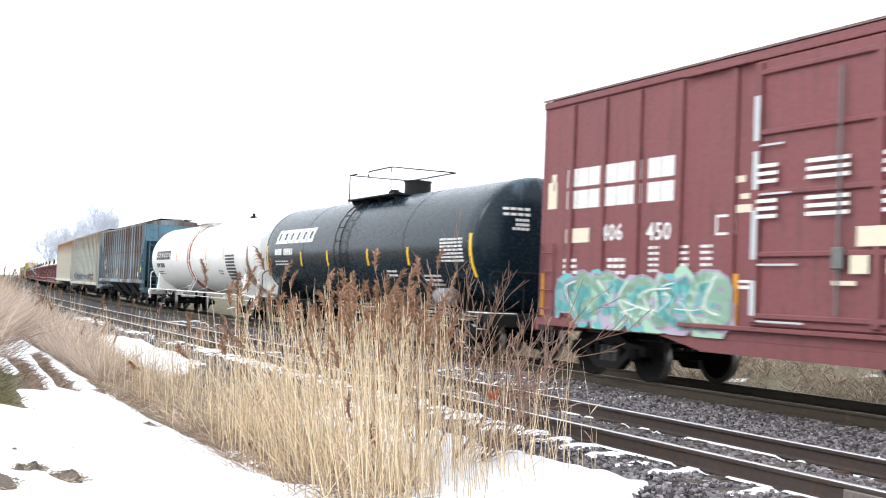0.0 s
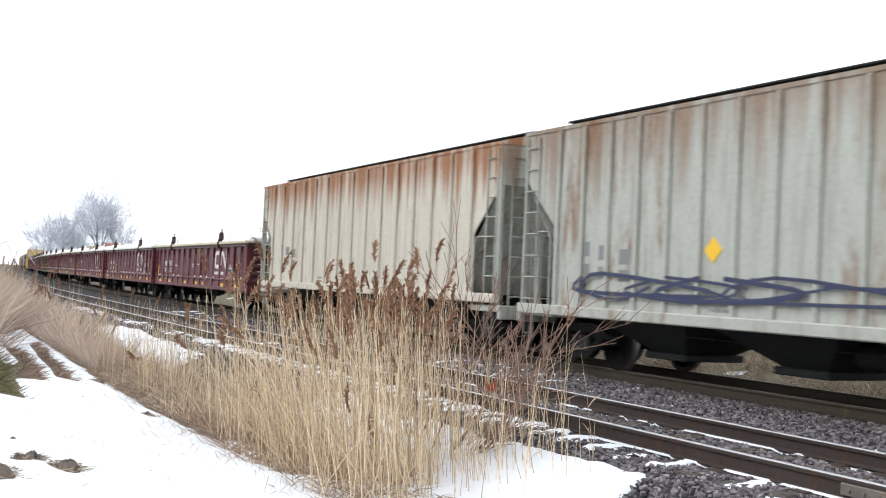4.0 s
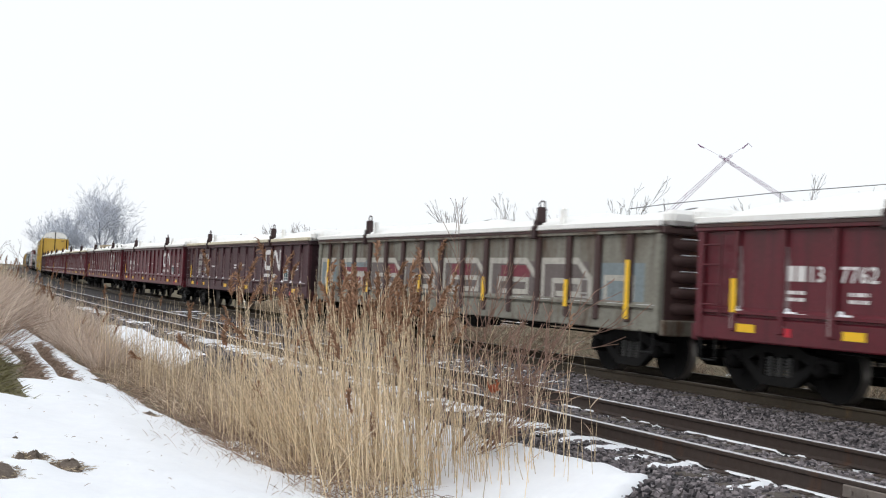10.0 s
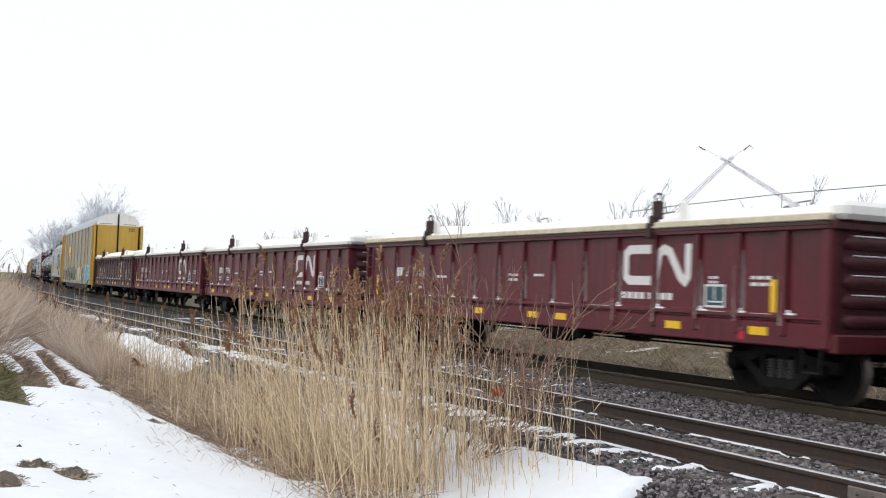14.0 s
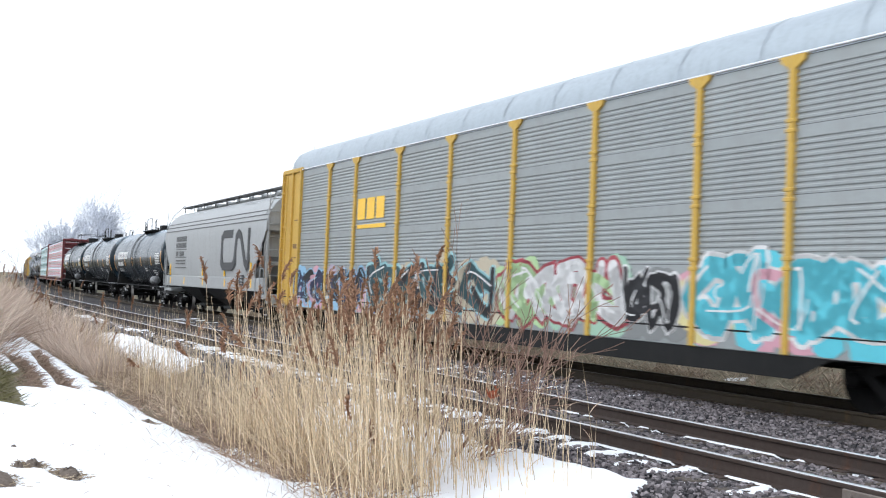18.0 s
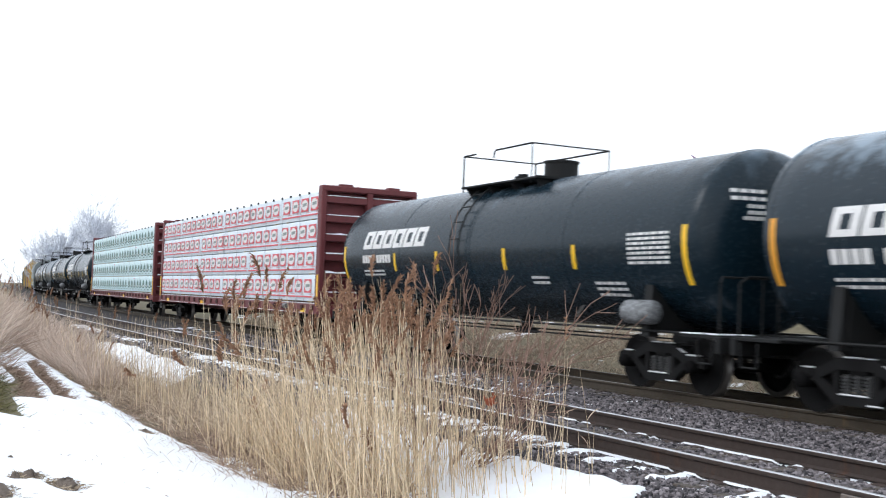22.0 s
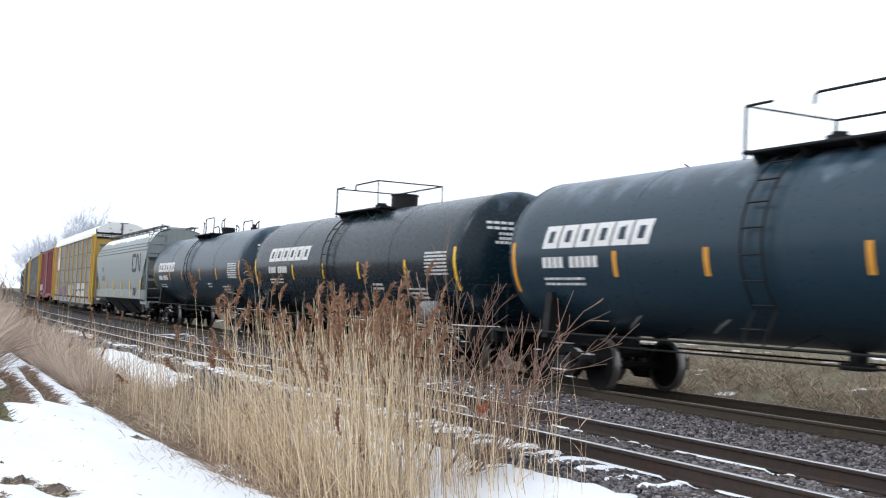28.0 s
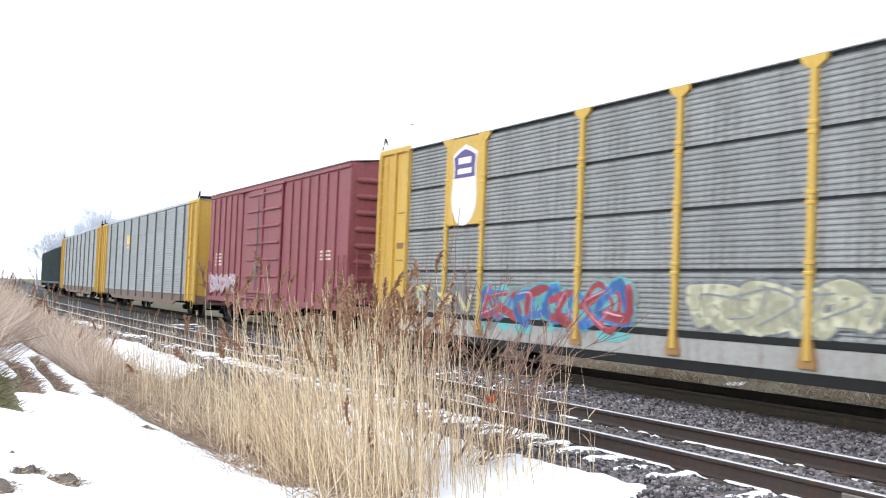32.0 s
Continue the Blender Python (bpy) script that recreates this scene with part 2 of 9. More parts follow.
M_RAIL = paint("rusty_rail_steel", (0.052, 0.036, 0.030), 0.75, amount=0.4, rust=0.3, rust_or_sheen_col=(0.12, 0.055, 0.03), metal=0.2)
M_RAILTOP = plain("polished_rail_head", (0.70, 0.70, 0.72), 0.4, 0.8)
M_RAILFAR = paint("brown_rusted_rail_steel", (0.048, 0.036, 0.023), 0.85, amount=0.4, rust=0.3, rust_or_sheen_col=(0.11, 0.07, 0.035))
M_RAILTOPFAR = plain("dull_rail_head", (0.20, 0.18, 0.16), 0.5, 0.5)
M_TIE = paint("creosoted_wood", (0.085, 0.07, 0.058), 0.9, amount=0.5, streaks=0.1, bump=0.6)
M_REED = island("dry_reed_stem", (0.98, 0.80, 0.555), (0.36, 0.265, 0.165), 0.75)
M_REEDLEAF = island("dry_reed_leaf", (0.76, 0.61, 0.465), (0.33, 0.24, 0.175), 0.8)
M_PLUME = island("reed_plume", (0.48, 0.29, 0.185), (0.20, 0.11, 0.072), 0.95)
M_WEED = island("dry_weed", (0.78, 0.64, 0.53), (0.42, 0.325, 0.265), 0.9)
M_WEED2 = island("brown_brush", (0.40, 0.29, 0.22), (0.21, 0.15, 0.12), 0.95)
M_TURF = earth("dark_brown_turf", (0.13, 0.105, 0.09), (0.27, 0.22, 0.18), 30.0, bump=1.0)
M_FARGRASS = island("dull_tan_grass", (0.56, 0.455, 0.33), (0.13, 0.10, 0.078), 0.9)
M_MOSS = island("dull_green_grass", (0.22, 0.20, 0.10), (0.13, 0.12, 0.06), 0.95)
M_BARK = island("grey_bark", (0.30, 0.27, 0.26), (0.20, 0.175, 0.165), 0.95)
M_MIDBARK = island("pale_grey_bark", (0.40, 0.375, 0.37), (0.30, 0.275, 0.27), 0.95)
# Far bark made paler and bluer to paint in the distance haze.
M_PALEBARK = island("hazed_pale_bark", (0.72, 0.75, 0.82), (0.58, 0.61, 0.68), 0.95)
M_LIMB = island("hazed_limb_bark", (0.46, 0.48, 0.55), (0.36, 0.375, 0.44), 0.95)
M_TWIG = island("red_brown_twig", (0.39, 0.26, 0.205), (0.21, 0.13, 0.10), 0.85)

# ---- ground, snow and ballast ----
def wobble(x, y, s, seed=0.0):
    return noise.noise(Vector((x * s + seed, y * s - seed, seed * 0.7)))


PROFILE_Y = [-60, -12, -3, 0.6, 2.4, 3.7, 4.7, 5.2, 6.2, 15.0, 16.4, 18.0, 21.0, 40, 90]
PROFILE_Z = [0.5, 0.35, 0.0, -0.24, -0.34, -0.60, -0.66, -0.62, -0.50, -0.50, -0.70, -0.25, 0.35, 0.45, 0.4]


def bank_edge(x):
    """The foot of the weedy bank beside the snowy path."""
    return 2.0 + (-x - 14.0) * 0.118


def ground_z(x, yl):
    z = float(np.interp(yl, PROFILE_Y, PROFILE_Z))
    if -220 < x < -9:
        b = bank_edge(x) - (yl + bend(x)[0])
        s = min(1.0, max(0.0, (-x - 11.0) / 8.0))
        z += s * 0.62 * (1 / (1 + math.exp(-max(-20.0, min(20.0, (b - 0.75) * 2.4)))))
    r = math.hypot(x, yl)
    if r > 2.0:
        z += 0.06 * wobble(x, yl, 0.35) + 0.025 * wobble(x, yl, 1.4, 3.0)
    return z


def spread(lo, hi, step, far, grow=1.22):
    """Even steps from lo to hi, then ever wider ones out to far."""
    xs = list(np.arange(lo, hi + step / 2, step))
    for sign in (-1, 1):
        d, x, out = step, (lo if sign < 0 else hi), []
        while abs(x) < far:
            d *= grow
            x += sign * d
            out.append(x)
        xs = out[::-1] + xs if sign < 0 else xs + out
    return xs


def sheet(name, xs, yls, height, material, label, category, kind="structure"):
    verts = [(x, yl + bend(x)[0], height(x, yl)) for x in xs for yl in yls]
    n = len(yls)
    i, j = np.meshgrid(np.arange(len(xs) - 1), np.arange(n - 1), indexing="ij")
    a = (i * n + j).ravel()
    me = fast_mesh(name, verts, np.stack([a, a + n, a + n + 1, a + 1], 1), True)
    me.materials.append(material)
    return tagged(new(name, me), label, category, kind=kind)


sheet("ground", spread(-44, 6, 0.3, 3000), spread(-8, 22, 0.3, 3000), ground_z, M_GROUND,
      "flat winter ground with brown soil and dead grass", "ground")


BED_Y = [5.0, 5.55, 6.15, 6.6, 9.0, 10.4, 11.6, 14.2, 14.9, 15.7, 16.3]
BED_Z = [-0.72, -0.46, -0.215, -0.205, -0.205, -0.26, -0.205, -0.205, -0.22, -0.5, -0.74]


def bed_z(x, yl):
    return float(np.interp(yl, BED_Y, BED_Z)) + 0.012 * wobble(x, yl, 2.2, 7.0) + 0.01 * wobble(x, yl, 7.0, 1.0)


def snow_depth(x, yl):
    """How deep the snow lies over the soil; below zero it is bare."""
    y = yl + bend(x)[0]
    d = 0.075 + 0.04 * wobble(x, yl, 0.5, 9.0) + 0.035 * wobble(x, yl, 1.7, 5.0) + 0.012 * wobble(x, yl, 5.0, 2.0)
    b = bank_edge(x) - y + 0.45 * wobble(x, yl, 0.8, 21.0) + 0.2 * wobble(x, yl, 2.6, 17.0)
    if x < -15 and b > 0.5:
        d -= min(0.22, (b - 0.5) * 0.30) * min(1, (-x - 15) / 3)
    for x0, x1, yc, w, drift in BRUSH_STRIPS:
        if x0 < x < x1:
            q = ((y - yc - drift * (x1 - x) - 0.12 * wobble(x, yl, 0.7, 3.0)) / w) ** 2
            d -= 0.17 * math.exp(-q) * min(1.0, (x - x0) / 1.5, (x1 - x) / 0.8)
    if -22.8 < x < -14.8 and yl > 4.6:
        d -= 0.19 * min(1.0, (x + 22.8) / 0.9, (-14.8 - x) / 1.2)
    if x < -33:
        d -= min(0.16, (-x - 33) * 0.05)
    for cx, cy, r in CLODS:
        q = ((x - cx) / r) ** 2 + ((y - cy) / (r * 0.55)) ** 2
        if q < 4:
            d -= 0.14 * math.exp(-q * 1.3)
    if 3.3 < yl < 5.3 and x < -8.6:
        d -= ((0.12 if x < -13 else 0.07 if x < -10.2 else 0.02) + 0.07 * wobble(x, yl, 3.0, 14.0)) * min(1.0, (yl - 3.3) / 0.5)
    edge = max(4.6, 5.98 - max(0.0, x + 7.9) * 2.4) + 0.10 * wobble(x, yl, 0.9, 30.0) + 0.06 * wobble(x, yl, 3.1, 11.0)
    if yl > edge:
        d -= (yl - edge) * 0.55
    return d


BRUSH_STRIPS = [(-27.0, -17.2, 2.72, 0.16, 0.075), (-21.5, -16.2, 2.12, 0.20, 0.06), (-18.4, -13.9, 1.50, 0.30, 0.05)]
CLODS = [(-9.05, 0.92, 0.26), (-9.85, 1.30, 0.15), (-9.45, 1.52, 0.20), (-9.62, 1.16, 0.09), (-10.95, 1.27, 0.07), (-14.0, 3.18, 0.13), (-18.6, 3.42, 0.15)]


def snow_z(x, yl):
    base = ground_z(x, yl)
    if yl > 5.0:
        base = max(base, bed_z(x, yl))
    return base + snow_depth(x, yl)


SNOW_X = list(np.arange(-60, -26, 0.3)) + list(np.arange(-26, -18, 0.12)) + list(np.arange(-18, -5, 0.07)) + list(np.arange(-5, 6, 0.3))
SNOW_Y = list(np.arange(-7.0, -1.0, 0.3)) + list(np.arange(-1.0, 6.9, 0.07))
sheet("snow_cover", SNOW_X, SNOW_Y, snow_z, M_SNOW, "patchy white snow lying on the path and ditch", "snow")

sheet("ballast_bed", spread(-40, 4, 0.2, 620, 1.15), list(np.arange(5.0, 16.31, 0.145)), bed_z, M_BED,
      "grey crushed stone ballast under two tracks", "ballast")

# loose stones on the nearer ballast
RNG = np.random.default_rng(5)


def stones(count, x0, x1, y0, y1, r0, r1):
    base = np.array([(-1, -1, -1), (1, -1, -1), (1, 1, -1), (-1, 1, -1), (-1, -1, 1), (1, -1, 1), (1, 1, 1), (-1, 1, 1)], float)
    quads = np.array([(0, 3, 2, 1), (4, 5, 6, 7), (0, 1, 5, 4), (1, 2, 6, 5), (2, 3, 7, 6), (3, 0, 4, 7)])
    xs, ys = RNG.uniform(x0, x1, count), RNG.uniform(y0, y1, count)
    vs = base[None] * RNG.uniform(0.55, 1.15, (count, 8, 3)) * RNG.uniform(r0, r1, (count, 1, 1))
    vs *= RNG.uniform(0.6, 1.1, (count, 1, 3))
    ang, tip = RNG.uniform(0, 6.28, count), RNG.uniform(-0.7, 0.7, count)
    c, s = np.cos(ang)[:, None], np.sin(ang)[:, None]
    x, y, z = vs[..., 0], vs[..., 1], vs[..., 2]
    y, z = y * np.cos(tip)[:, None] - z * np.sin(tip)[:, None], y * np.sin(tip)[:, None] + z * np.cos(tip)[:, None]
    x, y = x * c - y * s, x * s + y * c
    zs = np.array([bed_z(a, b) for a, b in zip(xs, ys)])
    bs = np.array([bend(a)[0] for a in xs])
    out = np.stack([x + xs[:, None], y + (ys + bs)[:, None], z + zs[:, None] + 0.006], 2).reshape(-1, 3)
    return out, (quads[None] + 8 * np.arange(count)[:, None, None]).reshape(-1, 4)


v1, f1 = stones(46000, -17, -3, 5.4, 12.2, 0.010, 0.030)
v2, f2 = stones(13000, -40, -17, 5.7, 12.2, 0.025, 0.05)
v3, f3 = stones(2500, -34, -5, 14.0, 16.0, 0.03, 0.055)
me = fast_mesh("ballast_stones", np.concatenate([v1, v2, v3]), np.concatenate([f1, f2 + len(v1), f3 + len(v1) + len(v2)]))
me.materials.append(M_STONE)
tagged(new("ballast_stones", me), "loose grey and pinkish crushed stones", "ballast", kind="stuff")


def track_snow(x, yl):
    """Thin snow on the sleeper ends, in strips between the far sleepers, and in small hollows."""
    lee = (x + 50.0 - 0.06 + 0.26) % 0.52 - 0.26
    pick = wobble(math.floor((x + 50.2) / 0.52) * 3.7, 0.0 if yl < 7.3 else 5.0 if yl < 8.6 else 9.0, 1.0, 4.0)
    if yl < 7.12:
        reach = max(0.0, min(1.0, (yl - 6.42) / 0.12, (7.10 - yl) / 0.08))
        grip, wide = (1.35 if x < -9.6 else 0.95) + 0.9 * pick, (0.060 if x < -9.6 else 0.085)
    elif yl < 8.5:
        reach, grip, wide = 1.0, (0.62 + 1.0 * pick if x < -12.5 else 0.15 + 1.0 * pick), 0.045
    else:
        reach, grip, wide = 1.0, (0.40 + 1.0 * pick if x < -15 else 0.05 + 0.8 * pick), 0.05
    d = -0.030 + 0.062 * math.exp(-((lee + 0.03 * wobble(x, yl, 4.0, 2.0)) / wide) ** 2) * max(0.0, grip) * reach
    d += 0.020 * wobble(x * 3.0, yl * 5.0, 1.0, 6.0) + 0.010 * wobble(x, yl, 0.6, 8.0) + 0.012 * wobble(x, yl, 14.0, 3.0)
    return d


sheet("snow_on_ballast", list(np.arange(-46, -26, 0.13)) + list(np.arange(-26, -4, 0.05)), list(np.arange(5.9, 11.6, 0.05)),
      lambda x, y: bed_z(x, y) + 0.012 + track_snow(x, y), M_SNOW, "thin broken strips of snow between the sleepers", "snow")


def foot_snow(side, seed):
    """A broken thin line of snow along the near foot of a rail."""
    vs, fs = [], []
    xs = np.arange(-30, -2.5, 0.08)
    for k, x in enumerate(xs):
        w = max(0.0, (0.008 if side < 0 else -0.004) + 0.030 * wobble(x, seed, 0.9, 3.0) + 0.03 * wobble(x, seed, 4.0, 8.0))
        o = along(x, NEAR_Y + side)
        dip = 0.03 if w == 0 else 0.0
        vs += [(o.x, o.y - 0.074 - w, -0.176 - dip), (o.x, o.y - 0.070 - w * 0.6, -0.160 - dip), (o.x, o.y - 0.062, -0.1575 - dip)]
        if k:
            fs += [(3 * k - 3 + i, 3 * k + i, 3 * k + i + 1, 3 * k - 2 + i) for i in (0, 1)]
    me = fast_mesh("rail_foot_snow", np.array(vs), np.array(fs))
    me.materials.append(M_SNOW)
    tagged(new("rail_foot_snow", me), "thin line of snow along the rail foot", "snow", kind="stuff")


for side, seed in ((-0.7525, 2.0), (0.7525, 6.0)):
    foot_snow(side, seed)


# ---- the two tracks ----
RAIL_PROFILE = [(-0.07, -0.172), (-0.07, -0.160), (-0.012, -0.142), (-0.009, -0.05), (-0.034, -0.038), (-0.036, -0.012), (-0.028, -0.001),
                (0.028, -0.001), (0.036, -0.012), (0.034, -0.038), (0.009, -0.05), (0.012, -0.142), (0.07, -0.160), (0.07, -0.172)]


def rail_xs():
    xs = list(np.arange(-620, -150, 20.0)) + list(np.arange(-150, -40, 4.0)) + list(np.arange(-40, 10, 2.0)) + list(np.arange(10, 641, 30.0))
    return xs


def make_track(name, yc, label, steel, worn):
    t = tagged(new(name), label, "railway track", kind="structure")
    for side in (-0.7525, 0.7525):
        b = Build()
        xs = rail_xs()
        vs = []
        n = len(RAIL_PROFILE)
        for x in xs:
            o = along(x, yc + side)
            vs += [(o.x, o.y + py, pz) for py, pz in RAIL_PROFILE]
        fs = [(k * n + i, k * n + (i + 1) % n, (k + 1) * n + (i + 1) % n, (k + 1) * n + i) for k in range(len(xs) - 1) for i in range(n)]
        b.add(vs, fs)
        rail = part("rail", b, steel, t)
        head = Build()
        vs = []
        for x in xs:
            o = along(x, yc + side)
            vs += [(o.x, o.y - 0.030, -0.003), (o.x, o.y - 0.026, 0.002), (o.x, o.y + 0.026, 0.002), (o.x, o.y + 0.030, -0.003)]
        head.add(vs, [(k * 4 + i, k * 4 + i + 1, k * 4 + i + 5, k * 4 + i + 4) for k in range(len(xs) - 1) for i in range(3)])
        part("rail_head", head, worn, rail, "worn rail head")
    tie = Build().box(-0.115, 0.115, -1.3, 1.3, -0.36, -0.182, 0.012).mesh("sleeper")
    tie.materials.append(M_TIE)
    plate = Build().box(-0.09, 0.09, -0.17, 0.17, -0.184, -0.171, 0.004).mesh("tie_plate")
    plate.materials.append(M_RAIL)
    for k in range(110):
        x = -50 + k * 0.52
        o, a = along(x, yc), math.atan(bend(x)[1])
        s = new("sleeper", tie)
        s.parent = t
        s.matrix_basis = pose(o.x, o.y, o.z + random.uniform(-0.008, 0.004), 0, 0, math.degrees(a) + random.uniform(-0.8, 0.8))
        if -24 < x:
            for side in (-0.7525, 0.7525):
                p = new("tie_plate", plate)
                p.parent = s
                p.matrix_basis = pose(0, side, 0)
    return t


near_track = make_track("track_near", NEAR_Y, "empty track with rusty rails and bright worn heads", M_RAIL, M_RAILTOP)
make_track("track_far", FAR_Y, "track carrying the freight train on dark sleepers", M_RAILFAR, M_RAILTOPFAR)
# joint bars on the nearer rail, with their bolts
M_JOINT = paint("worn_joint_steel", (0.20, 0.17, 0.15), 0.6, amount=0.4, rust=0.35, metal=0.4)
for side, off in ((-1, -0.7525), (1, 0.7525)):
    for face in (-1, 1):
        bar = Build().box(-6.50, -5.55, NEAR_Y + off + face * 0.028 - 0.016, NEAR_Y + off + face * 0.028 + 0.016, -0.142, -0.042, 0.008)
        if side < 0:
            j = part("joint_bar", bar, M_JOINT, near_track, "bolted grey joint bar")
            bolts = Build()
            for k in range(6):
                x = -6.40 + k * 0.15
                bolts.rod((x, NEAR_Y + off + face * 0.04, -0.093), (x, NEAR_Y + off + face * 0.062, -0.093), 0.017, 6)
            part("bolts", bolts, M_JOINT, j)

# ---- dry reeds, weeds and brush ----
def stalks(bases, heights, radius, lean, rng, k=6, curve=0.25, wind=0.0):
    """Thin three-sided tapering stems, and where each one's tip ends."""
    n = len(bases)
    u = np.linspace(0, 1, k)
    ang = rng.uniform(0, 2 * np.pi, n)
    amount = np.abs(rng.normal(0, lean, n))
    push = wind * rng.uniform(0.3, 1.7, n)
    dx, dy = np.cos(ang) * amount - 0.457 * push, np.sin(ang) * amount - 0.89 * push
    amount = np.hypot(dx, dy)
    crv = rng.uniform(0.3, 1.0, n) * curve
    off = u[None] + crv[:, None] * u[None] ** 2.5
    cx = bases[:, 0, None] + dx[:, None] * off * heights[:, None]
    cy = bases[:, 1, None] + dy[:, None] * off * heights[:, None]
    fall = 1 - 0.5 * amount[:, None] ** 2 * u[None] ** 1.5
    cz = bases[:, 2, None] + u[None] * heights[:, None] * fall
    centre = np.stack([cx, cy, cz], 2)
    r = radius * (1 - 0.65 * u)[None, :, None]
    tri = np.array([(0, 1, 0), (0.87, -0.5, 0), (-0.87, -0.5, 0)])
    verts = centre[:, :, None, :] + tri[None, None] * r[..., None]
    idx = np.arange(n * k * 3).reshape(n, k, 3)
    faces = []
    for s in range(3):
        a, b = idx[:, :-1, s], idx[:, :-1, (s + 1) % 3]
        c, d = idx[:, 1:, (s + 1) % 3], idx[:, 1:, s]
        faces.append(np.stack([a, b, c, d], -1).reshape(-1, 4))
    return verts.reshape(-1, 3), np.concatenate(faces), centre


def blades(origins, ways, lengths, widths, rng, droop=0.6, k=5):
    """Flat bending strips that leave an origin along a way and droop."""
    n = len(origins)
    u = np.linspace(0, 1, k)
    ways = ways / np.linalg.norm(ways, axis=1, keepdims=True)
    p = origins[:, None] + ways[:, None] * (u[None, :, None] * lengths[:, None, None])
    p[:, :, 2] -= droop * lengths[:, None] * u[None] ** 2 * rng.uniform(0.3, 1.0, n)[:, None]
    side = np.cross(ways, rng.normal(0, 1, (n, 3)))
    side /= np.linalg.norm(side, axis=1, keepdims=True) + 1e-9
    w = widths[:, None] * (np.sin(np.pi * (0.12 + 0.86 * u)))[None]
    lo, hi = p - side[:, None] * w[..., None] / 2, p + side[:, None] * w[..., None] / 2
    verts = np.stack([lo, hi], 2).reshape(-1, 3)
    idx = np.arange(n * k * 2).reshape(n, k, 2)
    f = np.stack([idx[:, :-1, 0], idx[:, :-1, 1], idx[:, 1:, 1], idx[:, 1:, 0]], -1).reshape(-1, 4)
    return verts, f


def joined(name, groups, material, parent=None, label="", category="", kind="stuff"):
    vs, fs, n = [], [], 0
    for v, f in groups:
        vs.append(v)
        fs.append(f + n)
        n += len(v)
    me = fast_mesh(name, np.concatenate(vs), np.concatenate(fs))
    me.materials.append(material)
    ob = new(name, me)
    if parent:
        ob.parent = parent
        if label:
            tagged(ob, label)
    else:
        tagged(ob, label, category, kind=kind)
    return ob


def on_ground(xs, yls, sink=0.02):
    return np.array([(x, yl + bend(x)[0], ground_z(x, yl) - sink) for x, yl in zip(xs, yls)])


def upward(rng, n, flat=0.5):
    a = rng.uniform(0, 2 * np.pi, n)
    return np.stack([np.cos(a) * flat, np.sin(a) * flat, rng.uniform(0.4, 1.0, n)], 1)


def reed_bed(name, xs, yls, height, spread_h, rng, plume_share, label, leaf_n=1.6, radius=0.0042, lean=0.10, wind=0.0):
    bed = tagged(new(name), label, "reeds", kind="stuff")
    n = len(xs)
    bases = on_ground(xs, yls)
    hs = np.clip(rng.normal(height, spread_h, n), height * 0.35, height * 1.3)
    v, f, c = stalks(bases, hs, radius, lean, rng, wind=wind)
    joined("stems", [(v, f)], M_REED, bed)
    m = int(n * leaf_n)
    pick, lev = rng.integers(0, n, m), rng.integers(1, 5, m)
    o = c[pick, lev]
    v, f = blades(o, upward(rng, m, 0.35), rng.uniform(0.12, 0.36, m), rng.uniform(0.005, 0.011, m), rng, 0.9)
    joined("leaves", [(v, f)], M_REEDLEAF, bed)
    tall = np.where(rng.random(n) < plume_share)[0]
    tips, back = c[tall, -1], c[tall, -2]
    q = 100
    m = len(tall) * q
    wind = rng.normal(0.4, 0.9, len(tall))
    sway = np.stack([np.cos(wind), np.sin(wind), np.zeros(len(tall))], 1)
    size = rng.uniform(0.75, 1.3, len(tall))
    u = rng.uniform(0, 1, (len(tall), q))
    d = tips - back
    d /= np.linalg.norm(d, axis=1, keepdims=True)
    o = tips[:, None] + (d[:, None] * (u[..., None] * 0.24 - 0.06) + sway[:, None] * (0.10 * u[..., None] ** 2)) * size[:, None, None]
    ways = np.repeat(d, q, 0) * 0.9 + np.repeat(sway, q, 0) * 0.35 + rng.normal(0, 0.22, (m, 3))
    lengths = (0.045 + 0.065 * np.sin(np.pi * (0.15 + 0.8 * u))).reshape(-1) * np.repeat(size, q) * rng.uniform(0.7, 1.2, m)
    v, f = blades(o.reshape(-1, 3), ways, lengths, rng.uniform(0.009, 0.019, m), rng, 0.8, 4)
    if m:
        joined("plumes", [(v, f)], M_PLUME, bed, "feathery brown seed heads")
    return bed


rng = np.random.default_rng(11)


def thicket(n, x_mid, x_dev, y0, y1, x_lo, x_hi, clumps):
    """Stem feet gathered in loose clumps, with gaps between."""
    mids = np.stack([np.clip(rng.normal(x_mid, x_dev, clumps), x_lo, x_hi), y0 + rng.beta(1.4, 1.6, clumps) * (y1 - y0)], 1)
    pick = rng.integers(0, clumps, n)
    p = mids[pick] + rng.normal(0, 0.16, (n, 2))
    return p[(p[:, 0] > x_lo) & (p[:, 0] < x_hi)]


# the tall clump beside the path
p = thicket(500, -10.9, 1.25, 3.75, 5.8, -15.5, -8.9, 130)
p = p[p[:, 1] < -0.555 * p[:, 0]]
reed_bed("reed_clump", p[:, 0], p[:, 1], 1.76, 0.22, rng, 0.27, "tall dry straw-coloured reeds with brown plumes standing in snow", 1.6, 0.0050, 0.13, 0.07)
p = thicket(300, -11.6, 1.5, 3.65, 4.9, -15.5, -9.2, 90)
reed_bed("short_reeds", p[:, 0], p[:, 1], 1.10, 0.35, rng, 0.05, "shorter bent reeds at the edge of the snowy path", 2.6, 0.0044, 0.34, 0.16)
p = thicket(70, -10.4, 0.9, 3.55, 4.8, -13.0, -9.0, 40)
